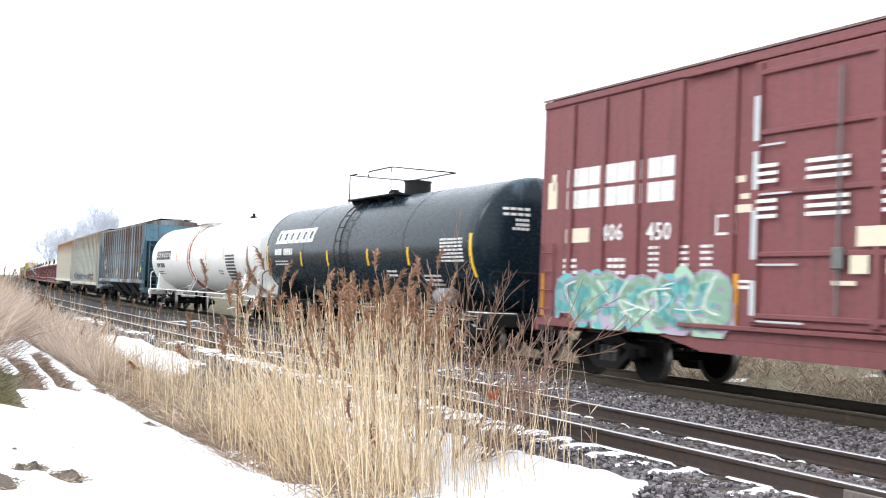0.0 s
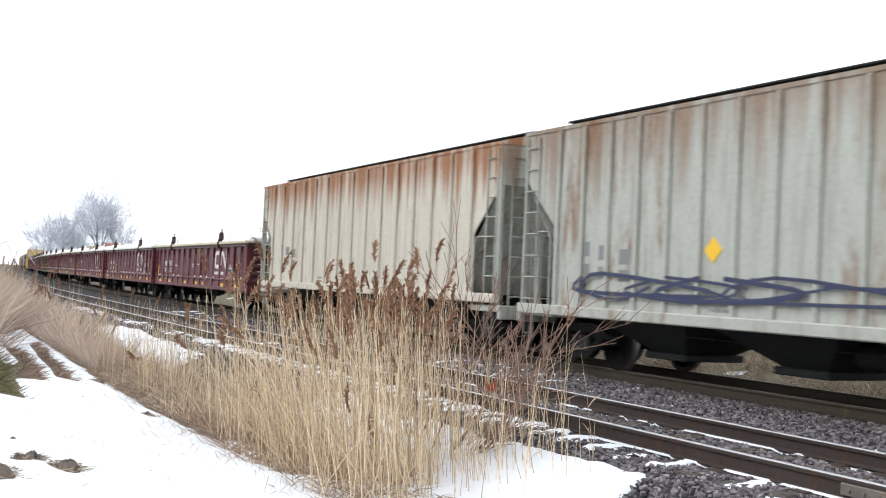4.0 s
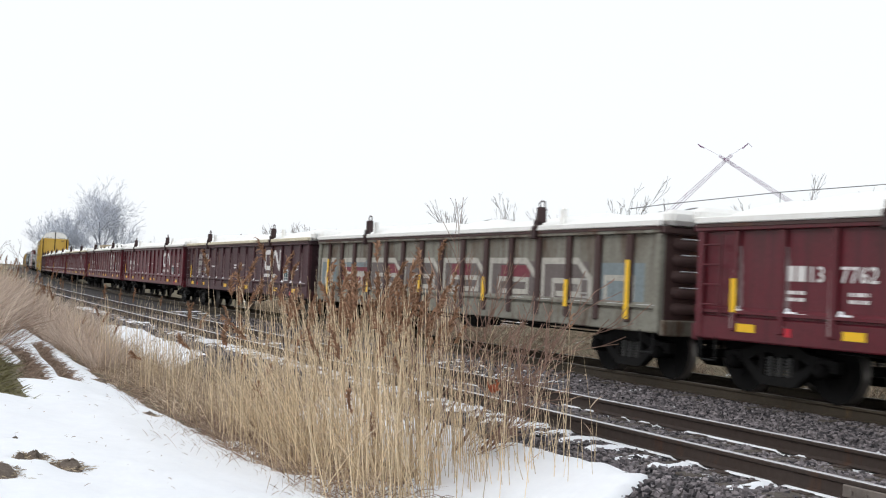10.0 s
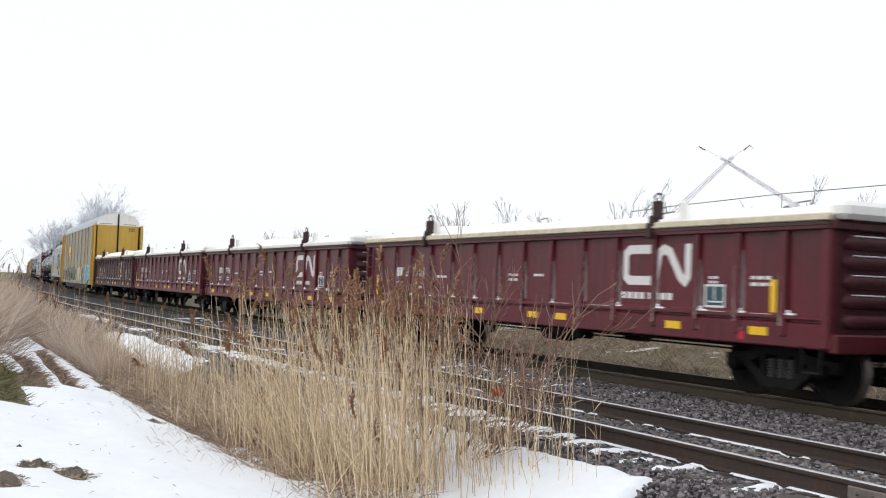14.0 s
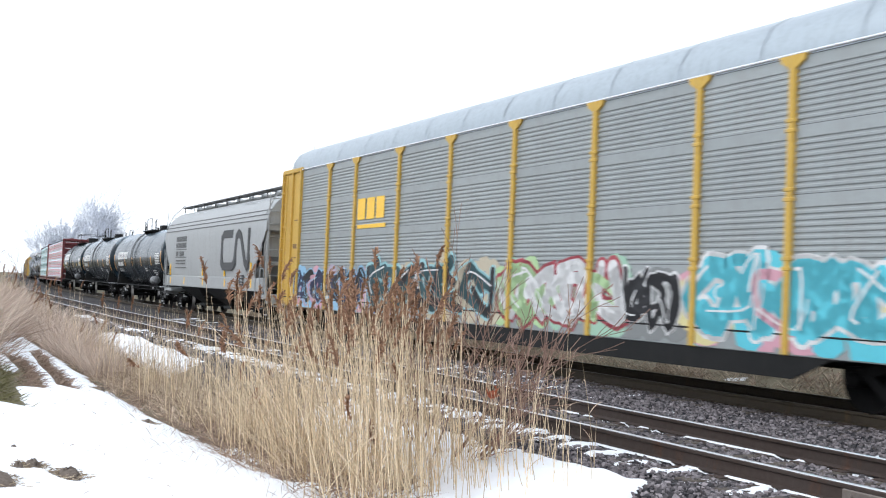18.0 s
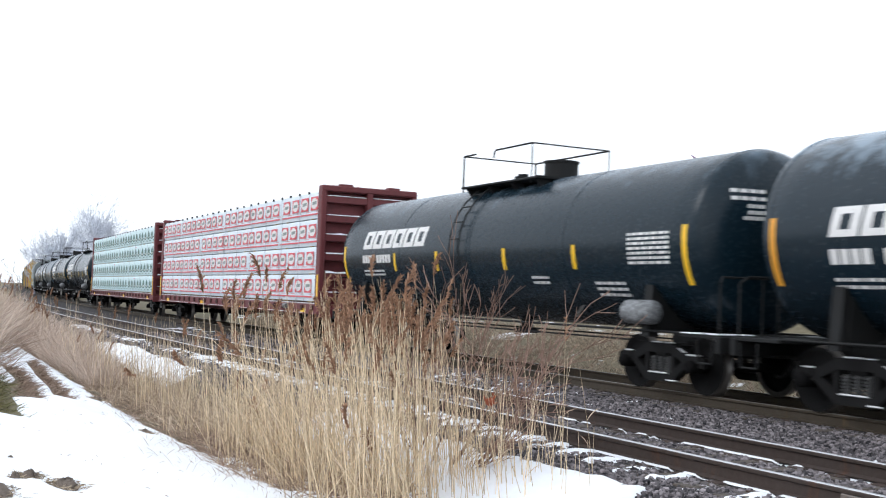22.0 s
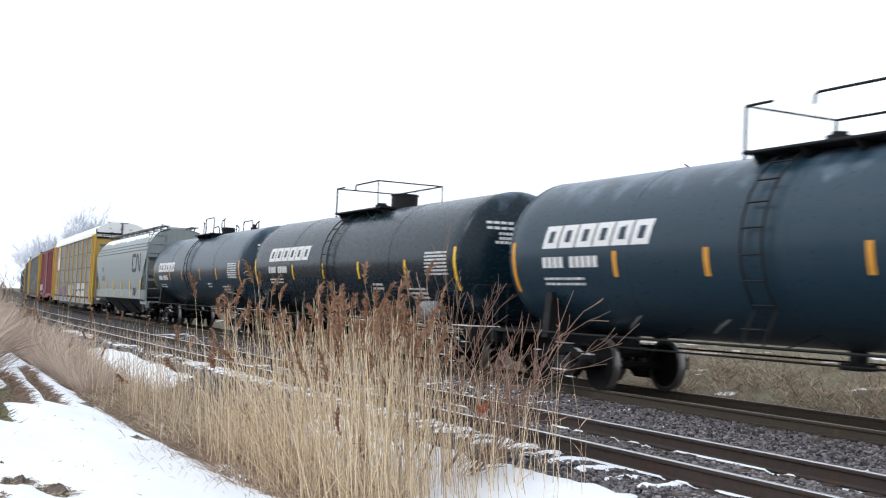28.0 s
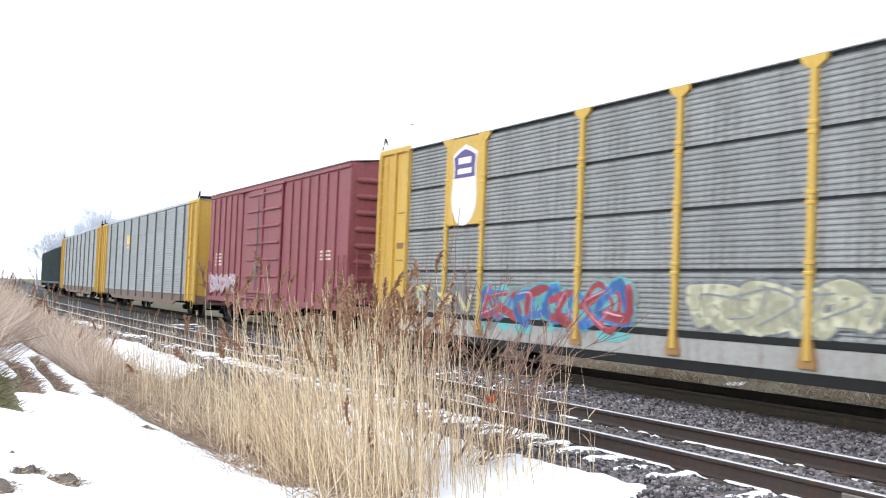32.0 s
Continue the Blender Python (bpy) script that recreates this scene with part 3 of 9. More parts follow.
p = p[p[:, 1] < -0.57 * p[:, 0]]
reed_bed("fallen_reeds", p[:, 0], p[:, 1], 1.55, 0.3, rng, 0.03, "reeds bent over across the clump", 0.8, 0.0054, 0.22, 0.42)
p = thicket(240, -10.3, 0.95, 5.1, 6.1, -12.6, -8.3, 80)
reed_bed("thin_reeds", p[:, 0], p[:, 1], 1.08, 0.34, rng, 0.0, "sparse thin reed stalks standing in snow by the ballast", 0.6, 0.0042, 0.12, 0.07)
p = thicket(560, -18.5, 5.0, 3.8, 5.6, -34, -13.0, 190)
reed_bed("reed_strip", p[:, 0], p[:, 1], 1.15, 0.38, rng, 0.05, "dry tan reeds along the ditch beside the track", 0.9, 0.0046, 0.12, 0.03)
n = 300
cx = rng.uniform(-62, -32, n)
cy = 3.0 + rng.random(n) * 2.2
reed_bed("reed_fringe", cx, cy, 1.3, 0.4, rng, 0.25, "thin distant reeds beside the ditch", 1.2, 0.007)


def grass(name, xs, yls, lo, hi, width, material, label, flat=0.45, droop=0.5, floor=None):
    n = len(xs)
    o = on_ground(xs, yls) if floor is None else np.array([(x, y + bend(x)[0], floor(x, y)) for x, y in zip(xs, yls)])
    v, f = blades(o, upward(rng, n, flat), rng.uniform(lo, hi, n), np.full(n, width) * rng.uniform(0.6, 1.4, n), rng, droop)
    return joined(name, [(v, f)], material, None, label, "dry grass")


def scatter(n, x0, x1, keep):
    xs, ys = [], []
    while len(xs) < n:
        x = rng.uniform(x0, x1)
        y = keep(x)
        xs.append(x)
        ys.append(y)
    return np.array(xs), np.array(ys)


# brown grass at the foot of the reeds, along the snowy path, shorter towards the snow
def ditch_edge(x):
    return float(np.interp(x, [-32, -20, -15, -12.3, -10.4, -9.4], [3.75, 3.68, 3.76, 3.58, 3.42, 3.70])) + 0.16 * wobble(x, 0, 1.1, 3.0) + 0.10 * wobble(x, 0, 4.0, 5.0)


xs, ys = scatter(10500, -32, -9.3, lambda x: ditch_edge(x) + rng.beta(1.1, 1.5) * (1.9 if x < -11.5 else 1.1))
n = len(xs)
near = np.array([y - ditch_edge(x) for x, y in zip(xs, ys)])
o = on_ground(xs, ys)
ways = upward(rng, n, 0.60) + np.array([-0.10, -0.20, 0.0])
for nm, m, mat, lb in (("ditch_grass", slice(0, 8600), M_REEDLEAF, "fine tan grass at the foot of the reeds"), ("ditch_weeds", slice(8600, n), M_WEED2, "dark brown weeds tangled at the foot of the reeds")):
    v, f = blades(o[m], ways[m], rng.uniform(0.35, 0.95, len(o[m])) * np.clip(0.28 + near[m] * 0.85, 0.25, 1.0), rng.uniform(0.004, 0.010, len(o[m])), rng, 0.55)
    joined(nm, [(v, f)], mat, None, lb, "dry grass")
xs, ys = scatter(1500, -24, -9.2, lambda x: ditch_edge(x) - 0.10 + abs(rng.normal(0, 0.45)))
grass("ditch_litter", xs, ys, 0.15, 0.5, 0.007, M_WEED2, "dark fallen stalks in the snow", 1.3, 0.35)
xs, ys = scatter(2300, -14.5, -9.3, lambda x: ditch_edge(x) + 0.05 + rng.beta(1.1, 1.8) * 1.4)
grass("clump_litter", xs, ys, 0.2, 0.62, 0.008, M_WEED2, "brown tangled litter under the reed clump", 0.95, 0.45)
xs, ys = scatter(520, -19, -8.6, lambda x: ditch_edge(x) - abs(rng.normal(0, 0.32)))
grass("path_stubble", xs, ys, 0.08, 0.28, 0.0045, M_WEED2, "thin grass stubble poking through the snow", 0.8, 0.3, snow_z)


xs, ys = scatter(70, -16, -8.4, lambda x: rng.uniform(0.6, 3.2))
grass("path_specks", xs, ys, 0.02, 0.08, 0.006, M_WEED2, "scattered bits of stalk lying on the snowy path", 1.2, 0.3, snow_z)


# the weedy bank
def bank_row(x, inward, dev):
    return bank_edge(x) - bend(x)[0] - inward - abs(rng.normal(0, dev))


xs, ys = scatter(9500, -48, -18.5, lambda x: bank_row(x, 0.05 if x < -31 else 0.75, 1.3))
grass("bank_weeds", xs, ys, 0.7, 1.65, 0.009, M_WEED, "tangled tan weeds on the bank", 0.45, 0.4)
xs, ys = scatter(6500, -34, -22.0, lambda x: (2.2 if x < -31 else 3.72) + rng.beta(1.2, 1.6) * (2.4 if x < -31 else 1.2))
n = len(xs)
o = on_ground(xs, ys)
v, f = blades(o, upward(rng, n, 0.35), rng.uniform(1.0, 1.9, n) * np.clip(1.15 - np.abs(ys - 2.6) * 0.42, 0.3, 1.1), rng.uniform(0.005, 0.010, n), rng, 0.35)
joined("bank_thicket", [(v, f)], M_WEED, None, "tall fuzzy tan weeds where the bank meets the path", "dry grass")
xs, ys = scatter(6500, -46, -17.0, lambda x: bank_row(x, 0.55, 1.3))
grass("bank_brush", xs, ys, 0.25, 1.15, 0.008, M_WEED2, "dark brown low brush on the bank", 1.0, 0.3)
for k, (x0, x1, yc, w, drift) in enumerate(BRUSH_STRIPS):
    n = int(1500 * (x1 - x0) / 5)
    xs, ys = scatter(n, x0, x1, lambda x: yc + drift * (x1 - x) - bend(x)[0] + rng.normal(0, w * 0.42) + 0.12 * wobble(x, yc, 0.7, 3.0))
    grass("brush_strip", xs, ys, 0.08, 0.30, 0.009, M_MOSS if k == 2 else M_WEED2, "dull green grass tuft beside the snow" if k == 2 else "dark brush strip between tongues of snow", 1.1, 0.4)
xs, ys = scatter(13000, -60, -26.0, lambda x: (rng.uniform(1.2, 5.9) if x < -32 else rng.choice((rng.uniform(1.0, 2.2), rng.uniform(3.9, 5.0)))) - 0.3)
grass("path_end_weeds", xs, ys, 0.7, 1.75, 0.011, M_WEED, "tan weeds closing off the snowy path", 0.4, 0.4)
xs, ys = scatter(1500, -60, -25.5, lambda x: (rng.uniform(1.5, 4.9) if x < -32 else rng.choice((rng.uniform(1.2, 2.2), rng.uniform(3.9, 4.9)))) - 0.3)
grass("path_end_brush", xs, ys, 0.4, 1.2, 0.010, M_WEED2, "brown brush closing off the snowy path", 0.8, 0.4)
xs, ys = scatter(5200, -110, -34, lambda x: rng.uniform(-6, 4.6))
grass("far_weeds", xs, ys, 0.7, 1.7, 0.016, M_WEED, "distant tan weeds beside the track", 0.6, 0.45)
xs, ys = scatter(2200, -100, -26, lambda x: rng.uniform(-7, bank_edge(x) - bend(x)[0] - 0.6))
grass("far_brush", xs, ys, 0.6, 1.5, 0.014, M_WEED2, "distant brown brush on the bank", 0.7, 0.3)
CL = []
lumps = Build()
for cx0, cy0, r in CLODS:
    m = int(420 * r / 0.2)
    CL.append(np.stack([rng.normal(cx0, r * 0.6, m), rng.normal(cy0, r * 0.35, m)], 1))
    zc = ground_z(cx0, cy0 - bend(cx0)[0]) + 0.03
    ring = [[(cx0 + r * k * math.cos(a) * (1 + 0.7 * noise.noise(Vector((a * 1.3, r * 9, k * 2)))), cy0 + r * 0.5 * k * math.sin(a) * (1 + 0.7 * noise.noise(Vector((a * 1.7, k, r * 20)))), zc + h * (1 + 0.4 * noise.noise(Vector((a * 2, k, cx0))))) for a in np.linspace(0, math.tau, 15)[:-1]]
            for k, h in ((1.25, -0.05), (1.0, 0.03), (0.6, 0.075), (0.1, 0.09))]
    lumps.add([p for r0 in ring for p in r0], [(14 * i + q, 14 * i + (q + 1) % 14, 14 * i + 14 + (q + 1) % 14, 14 * i + 14 + q) for i in range(3) for q in range(14)], True)
CL = np.concatenate(CL)
o = np.array([(x, y, ground_z(x, y - bend(x)[0]) + 0.075) for x, y in CL])
v, f = blades(o, upward(rng, len(o), 1.8), rng.uniform(0.03, 0.11, len(o)), rng.uniform(0.005, 0.010, len(o)), rng, 0.6)
joined("grass_clods", [(v, f)], M_FARGRASS, None, "small dark grass clods poking through snow", "dry grass")
me = lumps.mesh("turf_lumps")
me.materials.append(M_TURF)
tagged(new("turf_lumps", me), "bare brown turf lumps in the snowy path", "turf", kind="stuff")
# beyond the train


def tussocks(name, count, per, x0, x1, y0, y1, lo, hi, material, label):
    """Clumps of drooping blades that spread from one foot."""
    mids = np.stack([rng.uniform(x0, x1, count), y0 + rng.beta(1.0, 1.5, count) * (y1 - y0)], 1)
    tall = np.repeat(rng.uniform(0.6, 1.2, count), per)
    p = np.repeat(mids, per, 0) + rng.normal(0, 0.13, (count * per, 2))
    n = len(p)
    v, f = blades(on_ground(p[:, 0], p[:, 1]), upward(rng, n, 0.5), rng.uniform(lo, hi, n) * tall, rng.uniform(0.006, 0.015, n), rng, 0.8)
    return joined(name, [(v, f)], material, None, label, "dry grass")


tussocks("far_side_grass", 1700, 34, -60, 4, 16.2, 22.5, 0.35, 0.80, M_FARGRASS, "dry tan grass tussocks beyond the far track")
tussocks("far_side_brush", 700, 26, -60, 4, 16.1, 22.0, 0.25, 0.6, M_WEED2, "brown weeds beyond the far track")
sheet("snow_beyond_track", list(np.arange(-70, 8, 0.35)), list(np.arange(15.6, 30, 0.3)),
      lambda x, y: ground_z(x, y) - 0.045 + 0.07 * wobble(x, y, 0.45, 31.0) + 0.06 * wobble(x, y, 1.5, 33.0) + 0.05 * wobble(x, y, 3.6, 35.0), M_OLD_SNOW, "broken snow in the grass beyond the tracks", "snow")


# ---- bare trees and shrubs ----
def limbs(base, height, seed, depth, kids, spread, thick, lean=(0, 0), first=0.3, shrink=0.66):
    """Tapered branch pieces as (from, to, radius, radius) split into trunk and crown."""
    r = random.Random(seed)
    trunk, crown = [], []

    def grow(p, d, length, rad, level):
        steps = 3 if level < 2 else 2
        q = p
        for s in range(steps):
            d2 = (d + Vector((r.gauss(0, 0.10), r.gauss(0, 0.10), r.gauss(0.03, 0.05)))).normalized()
            e = q + d2 * (length / steps)
            r0, r1 = rad * (1 - 0.4 * s / steps), rad * (1 - 0.4 * (s + 1) / steps)
            (trunk if level == 0 else crown).append((q, e, r0, r1))
            if level < depth and (level > 0 or s > 0 or first < 0.2):
                for k in range(kids if s == steps - 1 else max(1, kids - 1)):
                    a = r.uniform(0, math.tau)
                    side = d2.orthogonal().normalized()
                    side = Matrix.Rotation(a, 3, d2) @ side
                    nd = (d2 * (1 - spread) + side * spread * r.uniform(0.6, 1.3)).normalized()
                    grow(e if s == steps - 1 else q.lerp(e, r.random()), nd, length * shrink * r.uniform(0.7, 1.15), r1 * 0.54, level + 1)
            q, d = e, d2
    grow(Vector(base), Vector((lean[0], lean[1], 1)).normalized(), height * 0.42, thick, 0)
    return trunk, crown


def tubes(segs, n=4):
    vs, fs = [], []
    for p, q, r0, r1 in segs:
        d = (q - p)
        a = d.orthogonal().normalized()
        b = d.cross(a).normalized()
        k = len(vs)
        for c, r in ((p, r0), (q, r1)):
            for i in range(n):
                t = math.tau * i / n
                vs.append(tuple(c + (a * math.cos(t) + b * math.sin(t)) * r))
        fs += [(k + i, k + (i + 1) % n, k + n + (i + 1) % n, k + n + i) for i in range(n)]
    return np.array(vs), np.array(fs)


def bare_tree(name, x, y, height, seed, label, category="tree", depth=4, kids=3, spread=0.42, thick=0.2, material=None, group="", thin=0.012, lean=(0, 0), z=None, first=0.3, shrink=0.66, limb_m=None):
    z0 = z if z is not None else -0.5
    t = tagged(new(name), label, category, group)
    t.matrix_basis = pose(x, y, z0)
    tr, cr = limbs((0, 0, -0.1), height, seed, depth, kids, spread, thick, lean, first, shrink)
    cr = [(p, q, max(a, thin), max(b, thin)) for p, q, a, b in cr]
    m = material or M_BARK
    groups = [("trunk", tr, 7, limb_m or m)]
    if limb_m:
        groups += [("bough", [g for g in cr if g[2] > 0.045], 4, limb_m), ("crown", [g for g in cr if g[2] <= 0.045], 3, m)]
    else:
        groups.append(("crown", cr, 3, m))
    for nm, segs, sides, mat in groups:
        if not segs:
            continue
        v, f = tubes(segs, sides)
        me = fast_mesh(nm, v, f, nm == "trunk")
        me.materials.append(mat)
        made = part(nm, me, mat, t)
        if nm == "bough":
            tagged(made, kind="stuff")
    return t


def place(az, dist):
    a = radians(az)
    return dist * math.sin(a), dist * math.cos(a)


TREES = [(-80.5, 168, 13.4, 0.36), (-79.7, 172, 12.4, 0.28), (-81.9, 165, 10.4, 0.28), (-82.6, 168, 8.4, 0.24), (-81.2, 176, 10.6, 0.24), (-79.0, 175, 8.8, 0.22), (-78.1, 162, 6.6, 0.18), (-83.2, 180, 6.8, 0.2), (-77.4, 170, 5.6, 0.16)]
for k, (az, dist, h, thick) in enumerate(TREES):
    x, y = place(az + 0.5, dist)
    bare_tree("bare_tree", x, y, h, 30 + k, "bare grey winter tree behind the tracks", "tree", 5, 3 if k < 5 else 2, 0.34, thick, M_PALEBARK, "bare trees in the distance", 0.010, shrink=0.68, limb_m=M_LIMB)
for k, (az, dist, h) in enumerate(((-83.7, 62, 3.5), (-84.8, 56, 4.0))):
    x, y = place(az, dist)
    bare_tree("bare_sapling", x, y, h, 60 + k, "thin bare sapling on the weedy bank", "sapling", 3, 2, 0.34, 0.04, M_BARK, "saplings on the bank", 0.008)
SHRUBS = [(-71.4, 78, 5.6), (-70.6, 80, 5.9), (-69.7, 78, 6.0), (-62.3, 68, 6.8), (-61.7, 70, 7.2), (-60.9, 68, 7.1), (-59.3, 70, 7.5), (-58.3, 72, 6.6), (-57.6, 70, 6.7), (-54.0, 66, 8.6),
          (-50.2, 70, 8.0), (-47.4, 66, 8.2), (-46.6, 70, 8.4), (-45.0, 66, 8.6), (-44.2, 68, 10.0)]
for k, (az, dist, h) in enumerate(SHRUBS):
    x, y = place(az, dist)
    bare_tree("bare_tree", x, y, h * 0.91, 80 + k, "slender bare tree beyond the railway", "tree", 5, 2, 0.20, 0.045, M_MIDBARK, "slender trees beyond the railway", 0.009, first=0.5, shrink=0.66)
# the leafless shrub among the reeds
for k, (sx, sy, h, ln) in enumerate(((-10.95, 5.5, 2.5, (0.20, 0.35)), (-11.15, 5.4, 2.3, (0.1, 0.15)), (-10.55, 5.6, 2.0, (0.35, 0.65)), (-10.45, 5.6, 2.3, (0.55, 0.40)), (-10.75, 5.6, 2.5, (0.42, 0.30)))):
    bare_tree("bare_shrub", sx, sy, h, 120 + k, "leafless red-brown shrub among the reeds", "shrub", 4, 2, 0.30, 0.013 if k < 3 else 0.024, M_TWIG, "leafless shrubs by the reeds", 0.0034 if k < 3 else 0.0044, ln, -0.62, 0.1, 0.72)
dry_leaf = Build()
rl = random.Random(4)
for k in range(14):
    c = Vector((-9.72 + rl.uniform(-0.07, 0.07), 5.62 + rl.uniform(-0.05, 0.05), 0.42 + rl.uniform(-0.06, 0.06)))
    a, b = Vector((rl.gauss(0, 1), rl.gauss(0, 1), rl.gauss(0, 1))).normalized() * 0.05, Vector((rl.gauss(0, 1), rl.gauss(0, 1), rl.gauss(0, 1))).normalized() * 0.025
    dry_leaf.add([tuple(c - a), tuple(c + b), tuple(c + a), tuple(c - b)], [(0, 1, 2, 3)])
me = dry_leaf.mesh("dry_leaves")
me.materials.append(island("orange_dead_leaf", (0.45, 0.13, 0.06), (0.30, 0.09, 0.05), 0.8))
tagged(new("dry_leaves", me), "small orange tuft of dead leaves on the shrub", "leaves", kind="stuff")
# lone stalks standing clear of the clump
lone = tagged(new("lone_reeds"), "a few single reed stalks beside the track", "reeds", kind="stuff")
pts = np.array([(-8.96, 5.96), (-8.92, 5.92), (-9.40, 6.02), (-8.72, 6.15), (-8.72, 5.70), (-8.66, 5.92), (-8.95, 5.55)])
v, f, c = stalks(on_ground(pts[:, 0], pts[:, 1]), np.array([1.62, 1.45, 1.25, 0.75, 0.95, 0.55, 1.1]), 0.0048, 0.03, rng)
joined("stems", [(v, f)], M_REED, lone)
q = 40
o = np.repeat(c[:1, -1], q, 0) + np.stack([np.zeros(q), np.zeros(q), rng.uniform(-0.05, 0.16, q)], 1)
v, f = blades(o, rng.normal(0, 0.3, (q, 3)) + np.array([0, 0, 0.8]), rng.uniform(0.04, 0.09, q), rng.uniform(0.006, 0.014, q), rng, 0.5, 4)
joined("plumes", [(v, f)], M_PLUME, lone)

# ---- beyond the railway ----
M_LATTICE = paint("faded_purple_red_steel", (0.24, 0.09, 0.23), 0.6, amount=0.3)
M_GALV = plain("dull_galvanised_steel", (0.30, 0.31, 0.32), 0.5, 0.5)


def lattice_boom(foot, tip, w, label):
    t = thing("lattice_boom", label, "crane boom", "crossed lattice booms")
    foot, tip = Vector(foot), Vector(tip)
    d = (tip - foot)
    n = int(d.length / (w * 1.3))
    u = d.normalized()
    side = u.cross(Vector((0, 1, 0))).normalized()
    out = u.cross(side).normalized()
    for k, (a, b) in enumerate(((-1, -1), (1, -1), (1, 1), (-1, 1))):
        o = side * a * w / 2 + out * b * w / 2
        part("chord", Build().rod(foot + o, tip + o * 0.3, 0.019, 6), M_LATTICE, t)
    br = Build()
    for k in range(n):
        f0, f1 = k / n, (k + 1) / n
        s0, s1 = 1 - 0.7 * f0, 1 - 0.7 * f1
        p, q = foot.lerp(tip, f0), foot.lerp(tip, f1)
        sg = 1 if k % 2 else -1
        for o in (out * w / 2, out * -w / 2):
            br.rod(p + side * sg * w / 2 * s0 + o * s0, q - side * sg * w / 2 * s1 + o * s1, 0.009, 5)
    part("lacing", br, M_LATTICE, t)
    return t


def at_angle(az, el, dist):
    x, y = place(az, dist)
    return (x, y, EYE[2] + dist * math.tan(radians(el)))


DB = 110.0
apex = Vector(at_angle(-48.77, 6.75, DB))
for tip_az, tip_el, low_az, low_el in ((-48.52, 7.17, -50.05, 5.5), (-49.16, 7.10, -46.45, 5.3)):
    tip, low = Vector(at_angle(tip_az, tip_el, DB)), Vector(at_angle(low_az, low_el, DB))
    d = (low - apex).normalized()
    k = (apex.z + 0.6) / -d.z
    boom = lattice_boom(apex + d * k, tip, 0.6, "distant lattice crane boom crossing another")
    end = apex - d * (2.72 if tip_az > -49 else 3.3)
    part("jib", Build().rod(tip, end, 0.010, 5), M_LATTICE, boom, "thin pole carried on above the crossing")
    part("jib_head", Build().rod(end, end + d * 0.75, 0.05, 6).rod(end, end + Vector((0.3, 0.2, -0.35)), 0.03, 5), M_LATTICE, boom)

# a raised road behind the railway, with its rail fence
bank = Build()
ps = []
for az, el in ((-53.5, 4.3), (-51.74, 4.59), (-46.15, 5.35), (-41.28, 5.82), (-36.0, 6.2), (-28.0, 6.3)):
    ps.append(Vector(at_angle(az, el, 62.0)))
vs = []
for p in ps:
    out = Vector((p.x, p.y, 0)).normalized()
    top = p.z - 1.1
    vs += [tuple(Vector((p.x, p.y, -0.8)) - out * 11), tuple(Vector((p.x, p.y, top)) - out * 0.8), tuple(Vector((p.x, p.y, top)) + out * 7), tuple(Vector((p.x, p.y, -0.8)) + out * 18)]
bank.add(vs, [(4 * i + j, 4 * i + j + 1, 4 * i + j + 5, 4 * i + j + 4) for i in range(len(ps) - 1) for j in range(3)])
b0 = bank.mesh("road_bank")
b0.materials.append(M_GROUND)
tagged(new("road_bank", b0), "earth bank of a raised road behind the railway", "embankment", kind="structure")
fence = thing("rail_fence", "thin pipe rail fence along a raised road", "fence")
for a, b in zip(ps[:-1], ps[1:]):
    part("rail", Build().rod(a, b, 0.026, 6), M_GALV, fence)
    n = max(1, int((b - a).length / 3.6))
    for k in range(n):
        p = a.lerp(b, k / n)
        part("post", Build().rod((p.x, p.y, p.z - 1.15), (p.x, p.y, p.z), 0.022, 6), M_GALV, fence)

# ---- materials of the train ----
M_FRAME = paint("grimy_black_steel", (0.009, 0.0095, 0.010), 0.6, grime=(0.028, 0.026, 0.024), amount=0.35, streaks=0.25, bump=0.25, spec=0.2)
M_BAY = paint("dusty_dark_hopper_steel", (0.022, 0.025, 0.026), 0.65, grime=(0.05, 0.046, 0.042), amount=0.45, streaks=0.4, bump=0.2, spec=0.25)
M_TRUCK = paint("dusty_cast_steel", (0.0085, 0.0085, 0.009), 0.7, grime=(0.026, 0.023, 0.021), amount=0.45, streaks=0.2, bump=0.4, spec=0.1)
M_WHEEL = paint("worn_wheel_steel", (0.006, 0.006, 0.0065), 0.8, grime=(0.015, 0.013, 0.012), amount=0.45, spec=0.05)
M_SPRING = plain("worn_spring_steel", (0.055, 0.055, 0.055), 0.5, 0.3)
M_TREAD = plain("bright_wheel_tread", (0.22, 0.21, 0.20), 0.4, 0.8)
M_STEEL = paint("dull_grey_steel", (0.17, 0.17, 0.17), 0.5, amount=0.3, metal=0.4)
M_CNRED = paint("faded_oxide_red_paint", (0.122, 0.0110, 0.0205), 0.40, grime=(0.030, 0.010, 0.012), amount=0.5, streaks=0.75, rust=0.14, rust_or_sheen_col=(0.060, 0.020, 0.018), bump=0.25, runs=0.55, runs_from=2.7, runs_to=0.9, runs_scale=4.5)
M_CNBROWN = paint("sooty_brown_paint", (0.068, 0.022, 0.029), 0.55, grime=(0.022, 0.015, 0.016), amount=0.6, streaks=0.75, rust=0.3, bump=0.25)
M_GONGREY = paint("weathered_grey_brown_steel", (0.235, 0.232, 0.195), 0.65, grime=(0.075, 0.052, 0.040), amount=0.55, streaks=0.75, rust=0.52, runs=0.7, runs_from=2.9, runs_to=0.9, runs_scale=2.4, rust_or_sheen_col=(0.11, 0.06, 0.035))
